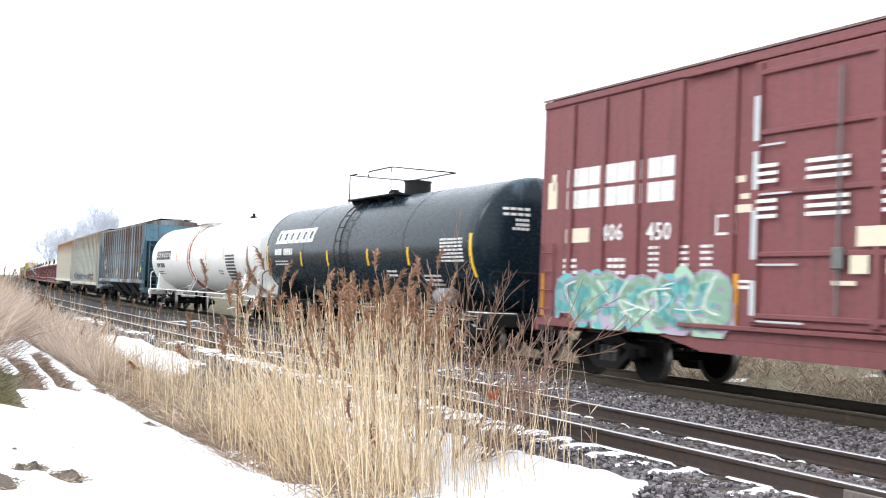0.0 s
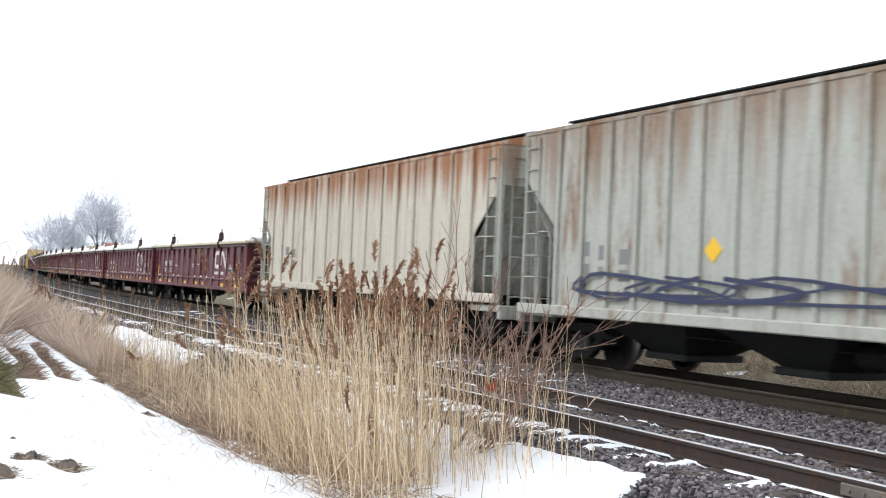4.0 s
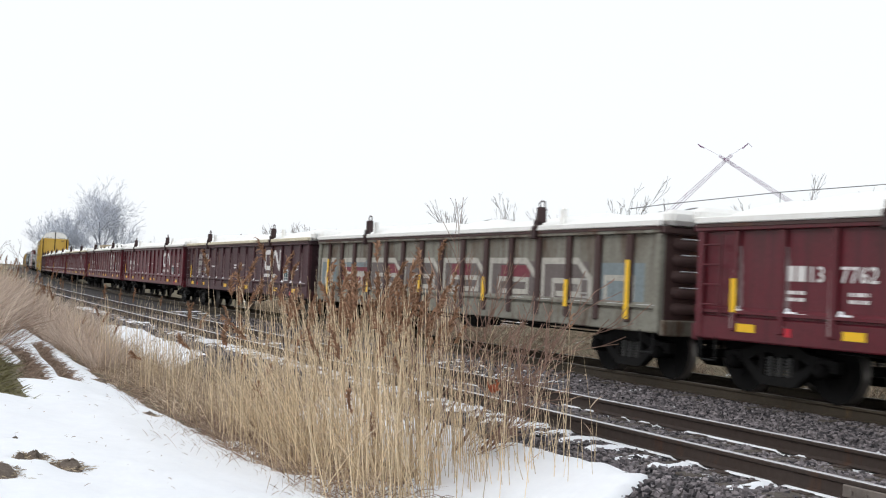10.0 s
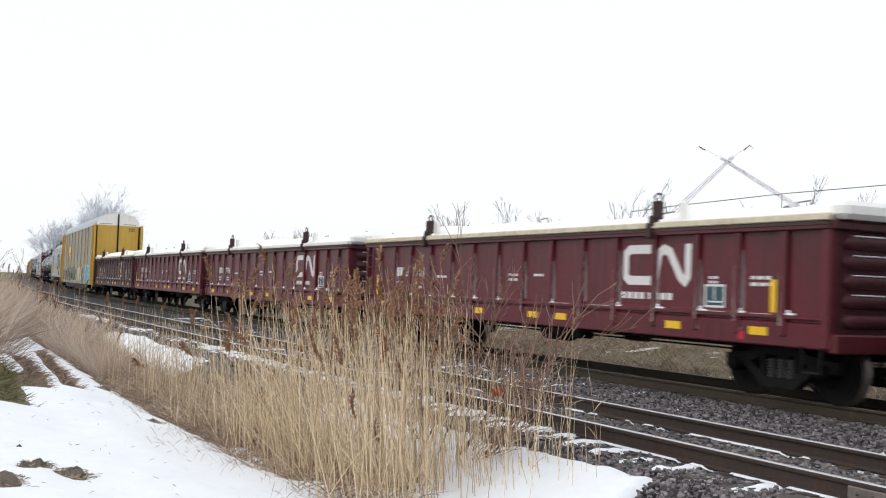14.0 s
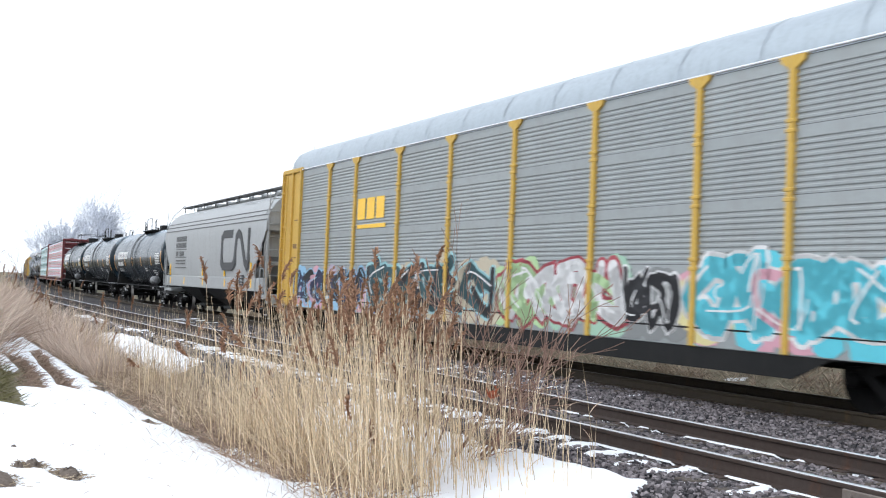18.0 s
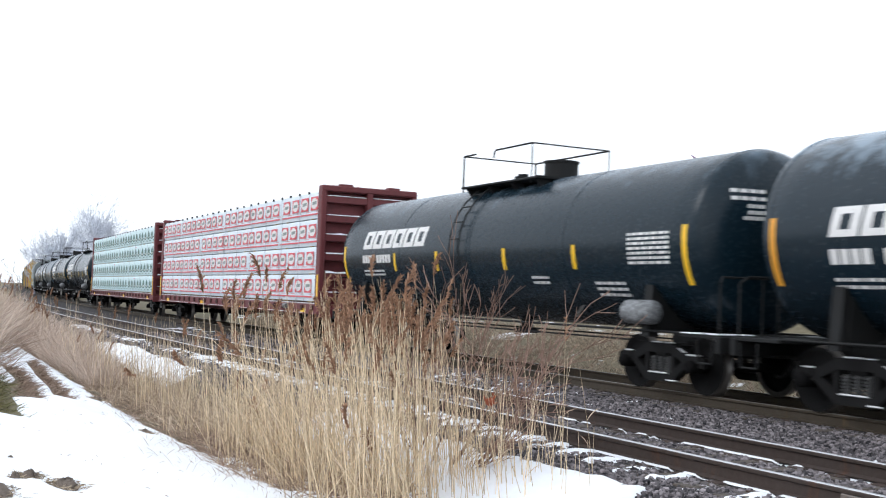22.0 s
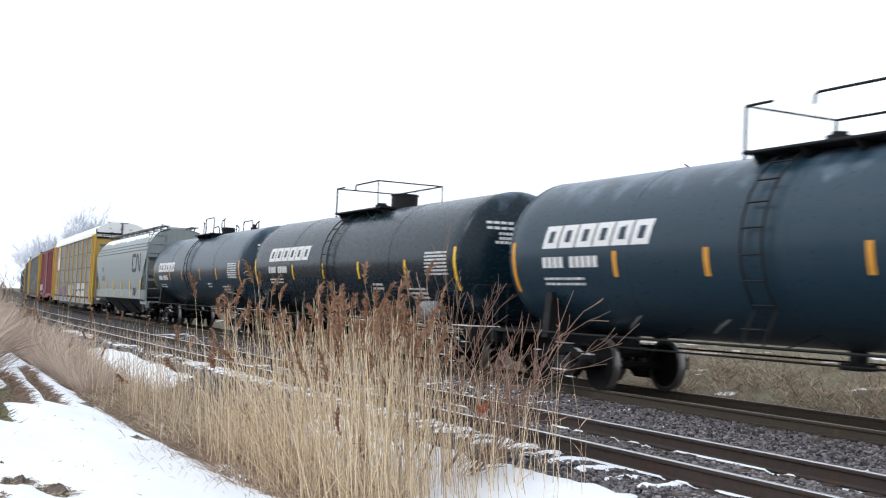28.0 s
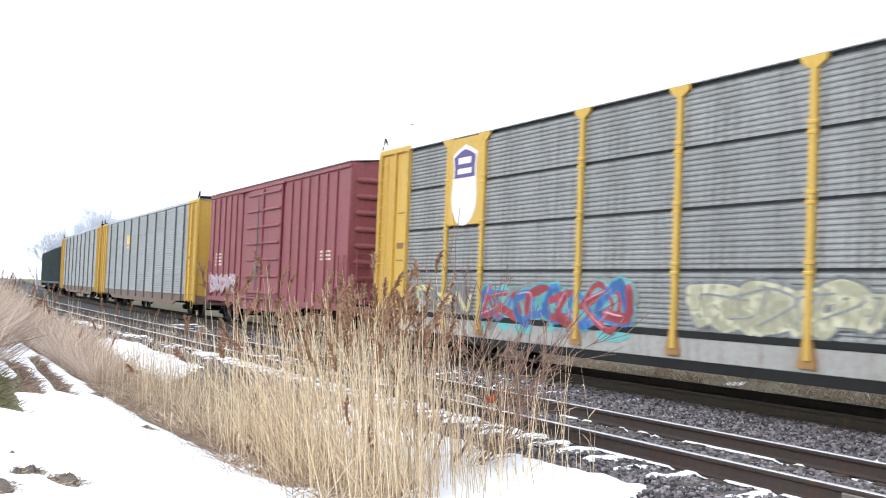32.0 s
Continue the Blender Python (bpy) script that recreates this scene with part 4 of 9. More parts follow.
# Rib streaks: frosty dust plus skylight caught on the forward rib faces, as colour.
M_RIBPALE = paint("frost_skylight_streak", (0.31, 0.235, 0.24), 0.8, grime=(0.11, 0.04, 0.045), amount=0.7, streaks=0.8)
M_CREAMEDGE = paint("cream_cover_edge", (0.72, 0.66, 0.50), 0.6, grime=(0.30, 0.23, 0.14), amount=0.6, streaks=0.6, bump=0.2)
# End paints darker than the sides: shade of the car gap in the colour.
M_ENDRED = paint("shaded_red_end_paint", (0.070, 0.0105, 0.017), 0.6, grime=(0.018, 0.009, 0.010), amount=0.7, streaks=0.8, bump=0.25)
M_ENDBROWN = paint("shaded_brown_end_paint", (0.036, 0.014, 0.018), 0.65, grime=(0.014, 0.010, 0.010), amount=0.7, streaks=0.8, bump=0.25)
M_WORN = plain("worn_pale_edge", (0.33, 0.24, 0.24), 0.6)
M_COVER = paint("white_fibreglass_cover", (0.89, 0.89, 0.87), 0.6, grime=(0.55, 0.49, 0.39), amount=0.2, streaks=0.16, bump=0.2)
M_COVERTAN = paint("stained_cover_panel", (0.42, 0.35, 0.25), 0.7, grime=(0.22, 0.16, 0.10), amount=0.45)
M_COVERRUST = paint("rusty_cover_panel", (0.30, 0.13, 0.09), 0.75, rust=0.4, amount=0.4)
M_WHITE = plain("white_stencil_paint", (0.74, 0.73, 0.72), 0.55)
M_CREAM = plain("cream_stencil_paint", (0.70, 0.62, 0.48), 0.6)
M_BLACKMARK = plain("dark_stencil_paint", (0.045, 0.047, 0.05), 0.6)
M_PALEMARK = plain("worn_pale_stencil", (0.50, 0.52, 0.54), 0.6)
M_GREYMARK = plain("faint_grey_stencil", (0.22, 0.23, 0.23), 0.6)
M_DULLMARK = plain("dull_dark_stencil", (0.12, 0.125, 0.125), 0.6)
M_YELLOW = plain("yellow_reflector", (0.90, 0.54, 0.015), 0.4)
M_SIGNYEL = plain("faded_yellow_sign", (0.80, 0.70, 0.16), 0.5)
M_ORANGE = plain("orange_reflector", (0.72, 0.33, 0.03), 0.4)
M_REDTAG = plain("red_tag", (0.55, 0.02, 0.04), 0.5)
# Pale blue runs at the tank tops paint frost and sky sheen together.
M_TANK = paint("black_tank_paint", (0.0050, 0.0150, 0.0235), 0.26, grime=(0.013, 0.028, 0.040), amount=0.22, streaks=0.22, bump=0.05, spec=0.24, runs=0.5, runs_from=4.15, runs_to=3.0, runs_scale=2.2, rust_or_sheen_col=(0.22, 0.30, 0.38))
M_TANKFROST = paint("frosted_black_tank_paint", (0.0058, 0.0155, 0.0245), 0.25, grime=(0.016, 0.031, 0.043), amount=0.22, streaks=0.22, bump=0.05, spec=0.32, runs=0.9, runs_from=3.95, runs_to=2.6, runs_scale=2.2, rust_or_sheen_col=(0.26, 0.34, 0.42))
M_TANKBLUE = paint("blue_black_tank_paint", (0.014, 0.036, 0.056), 0.30, grime=(0.035, 0.060, 0.082), amount=0.22, streaks=0.22, bump=0.05, spec=0.30, runs=0.6, runs_from=4.1, runs_to=2.8, runs_scale=2.2, rust_or_sheen_col=(0.22, 0.30, 0.38))
M_TANKWHITE = paint("white_tank_paint", (0.78, 0.79, 0.78), 0.4, grime=(0.36, 0.27, 0.19), amount=0.2, streaks=0.3, bump=0.05, rust=0.10, rust_or_sheen_col=(0.50, 0.33, 0.20))
M_BANDRUST = paint("rust_red_band", (0.33, 0.085, 0.05), 0.7, rust=0.3, amount=0.3)
M_HOPA = paint("rust_eaten_blue_paint", (0.26, 0.335, 0.38), 0.65, grime=(0.10, 0.07, 0.055), amount=0.3, streaks=0.4, rust=0.86, rust_or_sheen_col=(0.135, 0.078, 0.066), runs=0.55, runs_from=4.6, runs_to=2.2, bay=0.83, bay_by=0.20)
M_HOPAEND = paint("faded_teal_paint", (0.10, 0.24, 0.32), 0.6, grime=(0.12, 0.06, 0.035), amount=0.4, streaks=0.4, rust=0.35)
# Darker teal for the sloping end: dirt with the overhang's shade painted in.
M_SLOPE = paint("shaded_dirty_teal_paint", (0.045, 0.10, 0.13), 0.65, grime=(0.045, 0.035, 0.028), amount=0.5, streaks=0.6, rust=0.3)
M_HOPB = paint("rust_streaked_grey_paint", (0.47, 0.49, 0.45), 0.65, grime=(0.20, 0.145, 0.09), amount=0.35, streaks=0.7, rust=0.36, rust_or_sheen_col=(0.29, 0.16, 0.085), runs=0.75, runs_to=1.6, bay=0.83, bay_by=0.10)
M_HOPC = paint("rust_run_cream_paint", (0.62, 0.59, 0.51), 0.65, grime=(0.25, 0.13, 0.06), amount=0.25, streaks=0.5, rust=0.2, rust_or_sheen_col=(0.40, 0.165, 0.065), runs=0.95, runs_from=4.1, runs_to=2.2)
M_HOPDARK = paint("dark_teal_paint", (0.035, 0.055, 0.06), 0.6, amount=0.4, streaks=0.3)
M_CNGREY = paint("light_grey_hopper_paint", (0.36, 0.375, 0.38), 0.5, grime=(0.20, 0.18, 0.16), amount=0.25, streaks=0.35, bump=0.05)
M_CNGREYB = paint("cool_grey_hopper_paint", (0.265, 0.30, 0.30), 0.5, grime=(0.17, 0.165, 0.15), amount=0.25, streaks=0.35, bump=0.05)
M_BOXRED = paint("sun_faded_boxcar_red", (0.20, 0.060, 0.064), 0.6, grime=(0.085, 0.045, 0.045), amount=0.5, streaks=0.65, rust=0.22, rust_or_sheen_col=(0.11, 0.05, 0.045), bump=0.25)
M_BOXRED2 = paint("brick_red_boxcar_paint", (0.27, 0.075, 0.085), 0.6, grime=(0.10, 0.045, 0.048), amount=0.45, streaks=0.65, rust=0.15, rust_or_sheen_col=(0.17, 0.07, 0.065))
M_RACK = paint("galvanised_panel", (0.36, 0.39, 0.395), 0.5, grime=(0.25, 0.235, 0.215), amount=0.3, streaks=0.4, metal=0.25, vary=0.25)
M_RACKOLD = paint("grimy_galvanised_panel", (0.34, 0.35, 0.345), 0.6, grime=(0.085, 0.078, 0.070), amount=0.65, streaks=0.9, rust=0.16, rust_or_sheen_col=(0.20, 0.15, 0.145), metal=0.2, vary=0.4)
M_PALESILL = paint("chalky_grey_channel_paint", (0.37, 0.37, 0.35), 0.65, grime=(0.20, 0.15, 0.11), amount=0.6, streaks=0.8, rust=0.25, rust_or_sheen_col=(0.24, 0.14, 0.08))
M_RACKROOF = paint("pale_metal_roof", (0.38, 0.43, 0.47), 0.4, amount=0.2, metal=0.4)
M_RUSTYEL = paint("rust_stained_yellow", (0.36, 0.20, 0.06), 0.6, amount=0.4, streaks=0.5, rust=0.35)
M_GABLE = paint("bright_white_gable_paint", (0.90, 0.90, 0.89), 0.5, grime=(0.7, 0.7, 0.68), amount=0.08, streaks=0.05)
M_RACKYEL = paint("rack_yellow_paint", (0.60, 0.385, 0.07), 0.55, grime=(0.28, 0.14, 0.05), amount=0.3, streaks=0.35, rust=0.08)
M_RACKSILL = paint("muddy_sill_paint", (0.19, 0.135, 0.10), 0.7, grime=(0.08, 0.05, 0.04), amount=0.5, streaks=0.4, rust=0.2)
M_BEAMRED = paint("oxide_red_centre_beam", (0.145, 0.028, 0.032), 0.55, grime=(0.07, 0.025, 0.025), amount=0.45, streaks=0.3, rust=0.08)
M_WRAP = paint("white_lumber_wrap", (0.74, 0.83, 0.90), 0.42, grime=(0.55, 0.60, 0.66), amount=0.35, streaks=0.2, bump=0.35)
M_WRAPRED = plain("red_wrap_print", (0.64, 0.085, 0.105), 0.5)
M_WRAPGREY = plain("grey_green_wrap_print", (0.22, 0.26, 0.25), 0.5)
M_WRAPGREEN = plain("green_wrap_print", (0.013, 0.150, 0.115), 0.5)
M_WRAPMINT = paint("pale_mint_lumber_wrap", (0.66, 0.83, 0.86), 0.42, grime=(0.50, 0.62, 0.66), amount=0.35, streaks=0.2, bump=0.45)
M_WHITEWASH = paint("grimy_white_spray_paint", (0.60, 0.625, 0.62), 0.65, grime=(0.30, 0.29, 0.27), amount=0.45, streaks=0.6)
M_WOOD = plain("pale_sawn_wood", (0.55, 0.42, 0.24), 0.8)
M_TEAL, M_MINT, M_LILAC = plain("teal_spray_paint", (0.13, 0.42, 0.42), 0.6), plain("mint_spray_paint", (0.35, 0.55, 0.42), 0.6), plain("lilac_spray_paint", (0.42, 0.36, 0.46), 0.6)
M_SKYBLUE, M_PINK, M_NAVY = plain("light_blue_spray_paint", (0.28, 0.50, 0.70), 0.6), plain("pink_spray_paint", (0.62, 0.33, 0.40), 0.6), plain("navy_spray_paint", (0.03, 0.04, 0.10), 0.6)
M_TAN, M_PALECYAN, M_DEEPTEAL = plain("tan_spray_paint", (0.50, 0.44, 0.33), 0.6), plain("pale_cyan_spray_paint", (0.32, 0.56, 0.60), 0.6), plain("deep_teal_spray_paint", (0.03, 0.085, 0.10), 0.6)
M_MIDBLUE = plain("mid_blue_spray_paint", (0.06, 0.18, 0.46), 0.6)
M_LIME, M_CYAN, M_SPRAYRED = plain("pale_green_spray_paint", (0.42, 0.60, 0.32), 0.6), plain("cyan_spray_paint", (0.11, 0.54, 0.65), 0.6), plain("dark_red_spray_paint", (0.38, 0.06, 0.08), 0.6)
M_PALEYEL, M_SPRAYBLACK, M_SPRAYWHITE = plain("pale_yellow_spray_paint", (0.66, 0.60, 0.30), 0.6), plain("black_spray_paint", (0.02, 0.02, 0.024), 0.6), plain("white_spray_paint", (0.72, 0.72, 0.72), 0.6)

# ---- pieces common to the cars (x forward, near side at -y, rail tops at z 0) ----
MESHES = {}


def shared(key, make, material):
    """A mesh built once and shared by all alike parts."""
    if key not in MESHES:
        me = make()
        me = me.mesh(str(key[0])) if isinstance(me, Build) else me
        for m in material if isinstance(material, (list, tuple)) else [material]:
            me.materials.append(m)
        MESHES[key] = me
    return MESHES[key]


def ribbon(b, pts, width, y0, y1, mat=0, round_ends=False):
    """A flat painted stroke of one width through (x, z) points."""
    h = width / 2
    left, right = [], []
    for i, p in enumerate(pts):
        p = Vector(p)
        d0 = (p - Vector(pts[i - 1])).normalized() if i else None
        d1 = (Vector(pts[i + 1]) - p).normalized() if i + 1 < len(pts) else None
        if d0 is None or d1 is None:
            d = d1 or d0
            nrm, k = Vector((-d.y, d.x)), 1.0
        else:
            n0, n1 = Vector((-d0.y, d0.x)), Vector((-d1.y, d1.x))
            nrm = (n0 + n1)
            nrm = nrm.normalized() if nrm.length > 1e-3 else n0
            k = 1.0 / max(0.45, nrm.dot(n0))
        left.append(p + nrm * h * k)
        right.append(p - nrm * h * k)
    for i in range(len(pts) - 1):
        q = [left[i], left[i + 1], right[i + 1], right[i]]
        b.slab_xz([(v.x, v.y) for v in q], y0, y1, mat)
    if round_ends:
        for p in pts:
            b.slab_xz([(p[0] + h * math.cos(math.tau * k / 10), p[1] + h * math.sin(math.tau * k / 10)) for k in range(10)], y0, y1, mat)
    return b


def swash(x0, x1, z0, z1, y, width):
    """The road's looping ribbon emblem: an open bracket running on into a zigzag."""
    w, h = x1 - x0, z1 - z0
    X, Z = lambda u: x0 + u * w, lambda v: z0 + v * h
    b = Build()
    t = width / 2
    pts = [(X(0.42), z1 - t), (X(0.10), z1 - t), (x0 + t, z1 - t - 0.10 * h), (x0 + t, z0 + t + 0.10 * h), (X(0.10), z0 + t), (X(0.42), z0 + t),
           (X(0.50), z0 + t + 0.10 * h), (X(0.55), z1 - t - 0.10 * h), (X(0.62), z1 - t), (X(0.70), z1 - t - 0.08 * h),
           (X(0.86), z0 + t + 0.10 * h), (X(0.92), z0 + t), (x1 - t, z0 + t + 0.12 * h), (x1 - t, z1)]
    return ribbon(b, pts, width, y, y + 0.004)


def bars(rows, y):
    """Small painted bars, each (x, z, length, height)."""
    b = Build()
    for x, z, w, h in rows:
        b.box(x, x + w, y, y + 0.004, z, z + h)
    return b


def small_print(rnd, x, z, w, lines, h=0.05, gap=0.045):
    rows = []
    for k in range(lines):
        u = x
        while u < x + w:
            n = rnd.uniform(0.06, 0.2)
            rows.append((u, z - k * (h + gap), min(n, x + w - u), h))
            u += n + 0.035
    return rows


def text_mesh(s, size):
    key = ("lettering", s, size)
    if key not in MESHES:
        cu = bpy.data.curves.new("lettering", "FONT")
        cu.body, cu.size, cu.extrude, cu.resolution_u = s, size, 0.002, 2
        cu.offset = size * 0.018
        cu.space_character = 1.08
        tmp = bpy.data.objects.new("lettering", cu)
        MESHES[key] = bpy.data.meshes.new_from_object(tmp)
        bpy.data.objects.remove(tmp)
    return MESHES[key]


def stencil(car, s, x, z, y, size, material, name="stencilled_number"):
    me = text_mesh(s, size)
    if not me.materials:
        me.materials.append(material)
    ob = new(name, me)
    ob.parent = car
    ob.matrix_basis = pose(x, y, z, 90, 0, 0)
    return ob


def smooth_line(pts, per=4):
    """A rounded stroke through the points."""
    out = []
    p = [pts[0]] + list(pts) + [pts[-1]]
    for i in range(1, len(p) - 2):
        for k in range(per):
            t = k / per
            out.append(tuple(0.5 * (2 * p[i][j] + (p[i + 1][j] - p[i - 1][j]) * t + (2 * p[i - 1][j] - 5 * p[i][j] + 4 * p[i + 1][j] - p[i + 2][j]) * t * t
                                    + (3 * p[i][j] - p[i - 1][j] - 3 * p[i + 1][j] + p[i + 2][j]) * t ** 3) for j in (0, 1)))
    return out + [tuple(pts[-1])]


def graffiti(car, x0, x1, z0, z1, y, cells, colours, seed, width=0.17, label="sprayed graffiti in rounded strokes", wash=True):
    """Fat sprayed curls, outlined, filled and with a glint, that spell nothing."""
    rnd = random.Random(seed)
    b = Build()
    cw = (x1 - x0) / cells
    n = len(colours)
    h = z1 - z0
    if wash and n > 4:
        for k in range(cells * 7):
            u, v, r = x0 + (x1 - x0) * rnd.random(), z0 + h * rnd.uniform(0.12, 0.75), h * rnd.uniform(0.16, 0.32)
            a0 = rnd.uniform(0, 1)
            b.slab_xz([(u + r * rnd.uniform(0.8, 1.3) * math.cos(a0 + math.tau * q / 11), max(z0, v + r * math.sin(a0 + math.tau * q / 11))) for q in range(11)], y - 0.0016 * k / (cells * 7), y + 0.002, 3 + rnd.randrange(n - 4))
    marks_n = int(cells * 3.2)
    for c in range(marks_n):
        u = x0 + (x1 - x0) * (c + 0.5) / marks_n
        e = 0.0016 * c / marks_n
        reach = cw * rnd.uniform(0.35, 0.75)
        turn = rnd.uniform(0, math.tau)
        pts = []
        for k in range(rnd.choice((3, 4, 5))):
            turn += rnd.uniform(1.1, 2.6)
            pts.append((min(x1, max(x0, u + reach * math.cos(turn))), z0 + h * (0.5 + 0.40 * math.sin(turn) * rnd.uniform(0.5, 1.0))))
        w = width * rnd.uniform(0.55, 1.25)
        line = smooth_line(pts)
        ribbon(b, line, w * 1.5, y - 0.005 - e, y - 0.002, 0, True)
        ribbon(b, line, w, y - 0.008 - e, y - 0.005, 1 + (rnd.randrange(min(2, n - 1)) if rnd.random() < 0.8 else rnd.randrange(max(1, n - 2))), True)
        if rnd.random() < 0.6:
            ribbon(b, [(p[0] - w * 0.2, p[1] + w * 0.2) for p in line[:max(2, len(line) // 2)]], w * 0.16, y - 0.011 - e, y - 0.0075, n - 1)
    return part("graffiti", b, colours, car, label)


def bogie_meshes():
    side = Build()
    top = [(-1.12, 0.44), (-1.12, 0.60), (-0.62, 0.66), (-0.30, 0.80), (0.30, 0.80), (0.62, 0.66), (1.12, 0.60), (1.12, 0.44), (0.72, 0.46), (0.30, 0.64), (-0.30, 0.64), (-0.72, 0.46)]
    side.slab_xz(top, -0.075, 0.075)
    side.slab_xz([(-0.72, 0.46), (-0.60, 0.52), (-0.26, 0.30), (0.26, 0.30), (0.60, 0.52), (0.72, 0.46), (0.34, 0.17), (-0.34, 0.17)], -0.08, 0.08)
    for s in (-1, 1):
        side.box(s * 0.34 - 0.045, s * 0.34 + 0.045, -0.07, 0.07, 0.26, 0.68, 0.01)
        side.box(s * 0.89 - 0.15, s * 0.89 + 0.15, -0.10, 0.10, 0.50, 0.63, 0.02)
    springs = Build()
    for x in (-0.19, 0.0, 0.19):
        for k in range(6):
            z0 = 0.31 + k * 0.045
            springs.rod((x, 0, z0), (x, 0, z0 + 0.024), 0.078, 10)
        springs.rod((x, 0, 0.30), (x, 0, 0.58), 0.052, 8)
    caps = Build()
    caps.lathe_y([(-0.20, 0.0), (-0.20, 0.085), (-0.17, 0.105), (0.06, 0.115), (0.06, 0.0)], 14, 0, 0.457)
    for k in range(3):
        a = math.tau * k / 3
        caps.rod((0.055 * math.cos(a), -0.215, 0.457 + 0.055 * math.sin(a)), (0.055 * math.cos(a), -0.19, 0.457 + 0.055 * math.sin(a)), 0.016, 6)
    wheel = Build()
    for s in (-1, 1):
        y = s * 0.75
        prof = [(y + s * 0.065, 0.11), (y + s * 0.055, 0.14), (y + s * 0.02, 0.17), (y + s * 0.015, 0.36), (y + s * 0.06, 0.40), (y + s * 0.068, 0.45), (y + s * 0.068, 0.455)]
        wheel.lathe_y(prof, 28, 0, 0)
        wheel.lathe_y([(y - s * 0.07, 0.40), (y - s * 0.02, 0.36), (y - s * 0.02, 0.17), (y - s * 0.07, 0.10)], 28, 0, 0)
        wheel.lathe_y([(y + s * 0.068, 0.455), (y - s * 0.035, 0.462), (y - s * 0.045, 0.485), (y - s * 0.07, 0.488), (y - s * 0.07, 0.40)], 28, 0, 0, mat=1)
        for k in range(5):
            a = math.tau * k / 5
            wheel.rod((0.26 * math.cos(a), y + s * 0.012, 0.26 * math.sin(a)), (0.26 * math.cos(a), y + s * 0.03, 0.26 * math.sin(a)), 0.04, 8)
    wheel.rod((0, -0.95, 0), (0, 0.95, 0), 0.075, 12)
    bolster = Build().box(-0.16, 0.16, -1.02, 1.02, 0.56, 0.76, 0.03).box(-0.24, 0.24, -0.30, 0.30, 0.70, 0.86, 0.03)
    for s in (-1, 1):
        bolster.box(s * 0.40 - 0.06, s * 0.40 + 0.06, -0.75, 0.75, 0.36, 0.46, 0.02)
        for e in (-1, 1):
            bolster.box(s * 0.44 - 0.05, s * 0.44 + 0.05, e * 0.75 - 0.06, e * 0.75 + 0.06, 0.32, 0.62, 0.02)
    return side, springs, caps, wheel, bolster


_side, _springs, _caps, _wheel, _bolster = bogie_meshes()
WHEELSETS = []


def caked_snow():
    b = Build()
    b.box(-0.25, 0.22, -0.11, -0.03, 0.298, 0.322, 0.01)
    b.box(-0.22, 0.05, -0.07, 0.02, 0.798, 0.822, 0.01).box(0.12, 0.26, -0.06, 0.05, 0.798, 0.815, 0.006).box(-0.95, -0.72, -0.09, 0.0, 0.628, 0.648, 0.008)
    b.box(0.70, 0.98, -0.09, 0.02, 0.628, 0.652, 0.008).box(0.22, 0.45, -0.095, -0.05, 0.185, 0.21, 0.008)
    b.slab_xz([(0.36, 0.70), (0.58, 0.655), (0.62, 0.675), (0.42, 0.745)], -0.07, 0.0)
    return b


def bogie(car, x, snowy=False):
    top = part("bogie", shared(("bogie",), lambda: _bolster, M_TRUCK), M_TRUCK, car, "dusty two-axle cast-steel bogie", pose(x, 0, 0))
    for s in (-1, 1):
        part("side_frame", shared(("side_frame",), lambda: _side, M_TRUCK), M_TRUCK, top, at=pose(0, s * 0.99, 0))
        part("spring_nest", shared(("spring_nest",), lambda: _springs, M_SPRING), M_SPRING, top, at=pose(0, s * 0.99, 0))
        if snowy:
            tagged(part("caked_snow", shared(("caked_snow",), caked_snow, M_OLD_SNOW), M_OLD_SNOW, top, at=pose(0, s * 0.99, 0, 0, 0, 0 if s < 0 else 180)), "white snow caked on the side frame", kind="stuff")
        for a in (-0.89, 0.89):
            part("bearing_cap", shared(("bearing_cap",), lambda: _caps, M_WHEEL), M_WHEEL, top, at=pose(a, s * 0.99, 0, 0, 0, 0 if s < 0 else 180))
    for a in (-0.89, 0.89):
        w = part("wheelset", shared(("wheelset",), lambda: _wheel, [M_WHEEL, M_TREAD]), M_WHEEL, top, at=pose(a, 0, 0.457))
        WHEELSETS.append((w, car, a, x))
    return top


def couplers(car, half, z=0.88, reach=0.55):
    def make():
        b = Build()
        b.box(-0.10, reach - 0.22, -0.09, 0.09, -0.10, 0.10, 0.02)
        b.box(reach - 0.26, reach, -0.15, 0.02, -0.15, 0.15, 0.03)
        b.box(reach - 0.20, reach + 0.06, 0.05, 0.15, -0.14, 0.14, 0.04)
        return b

    def hose():
        pts = [(0.05, 0.22, -0.12)] + [(0.05 + 0.5 * u, 0.22 - 0.05 * u, -0.12 - 0.36 * math.sin(math.pi * u * 0.62)) for u in (0.2, 0.4, 0.6, 0.8, 1.0)]
        return Build().pipe(pts, 0.022, 6)
    for s in (-1, 1):
        at = pose(s * half, 0, z, 0, 0, 0 if s > 0 else 180)
        c = part("coupler", shared(("coupler", round(reach, 2)), make, M_TRUCK), M_TRUCK, car, at=at)
        part("air_hose", shared(("air_hose",), hose, M_FRAME), M_FRAME, c)


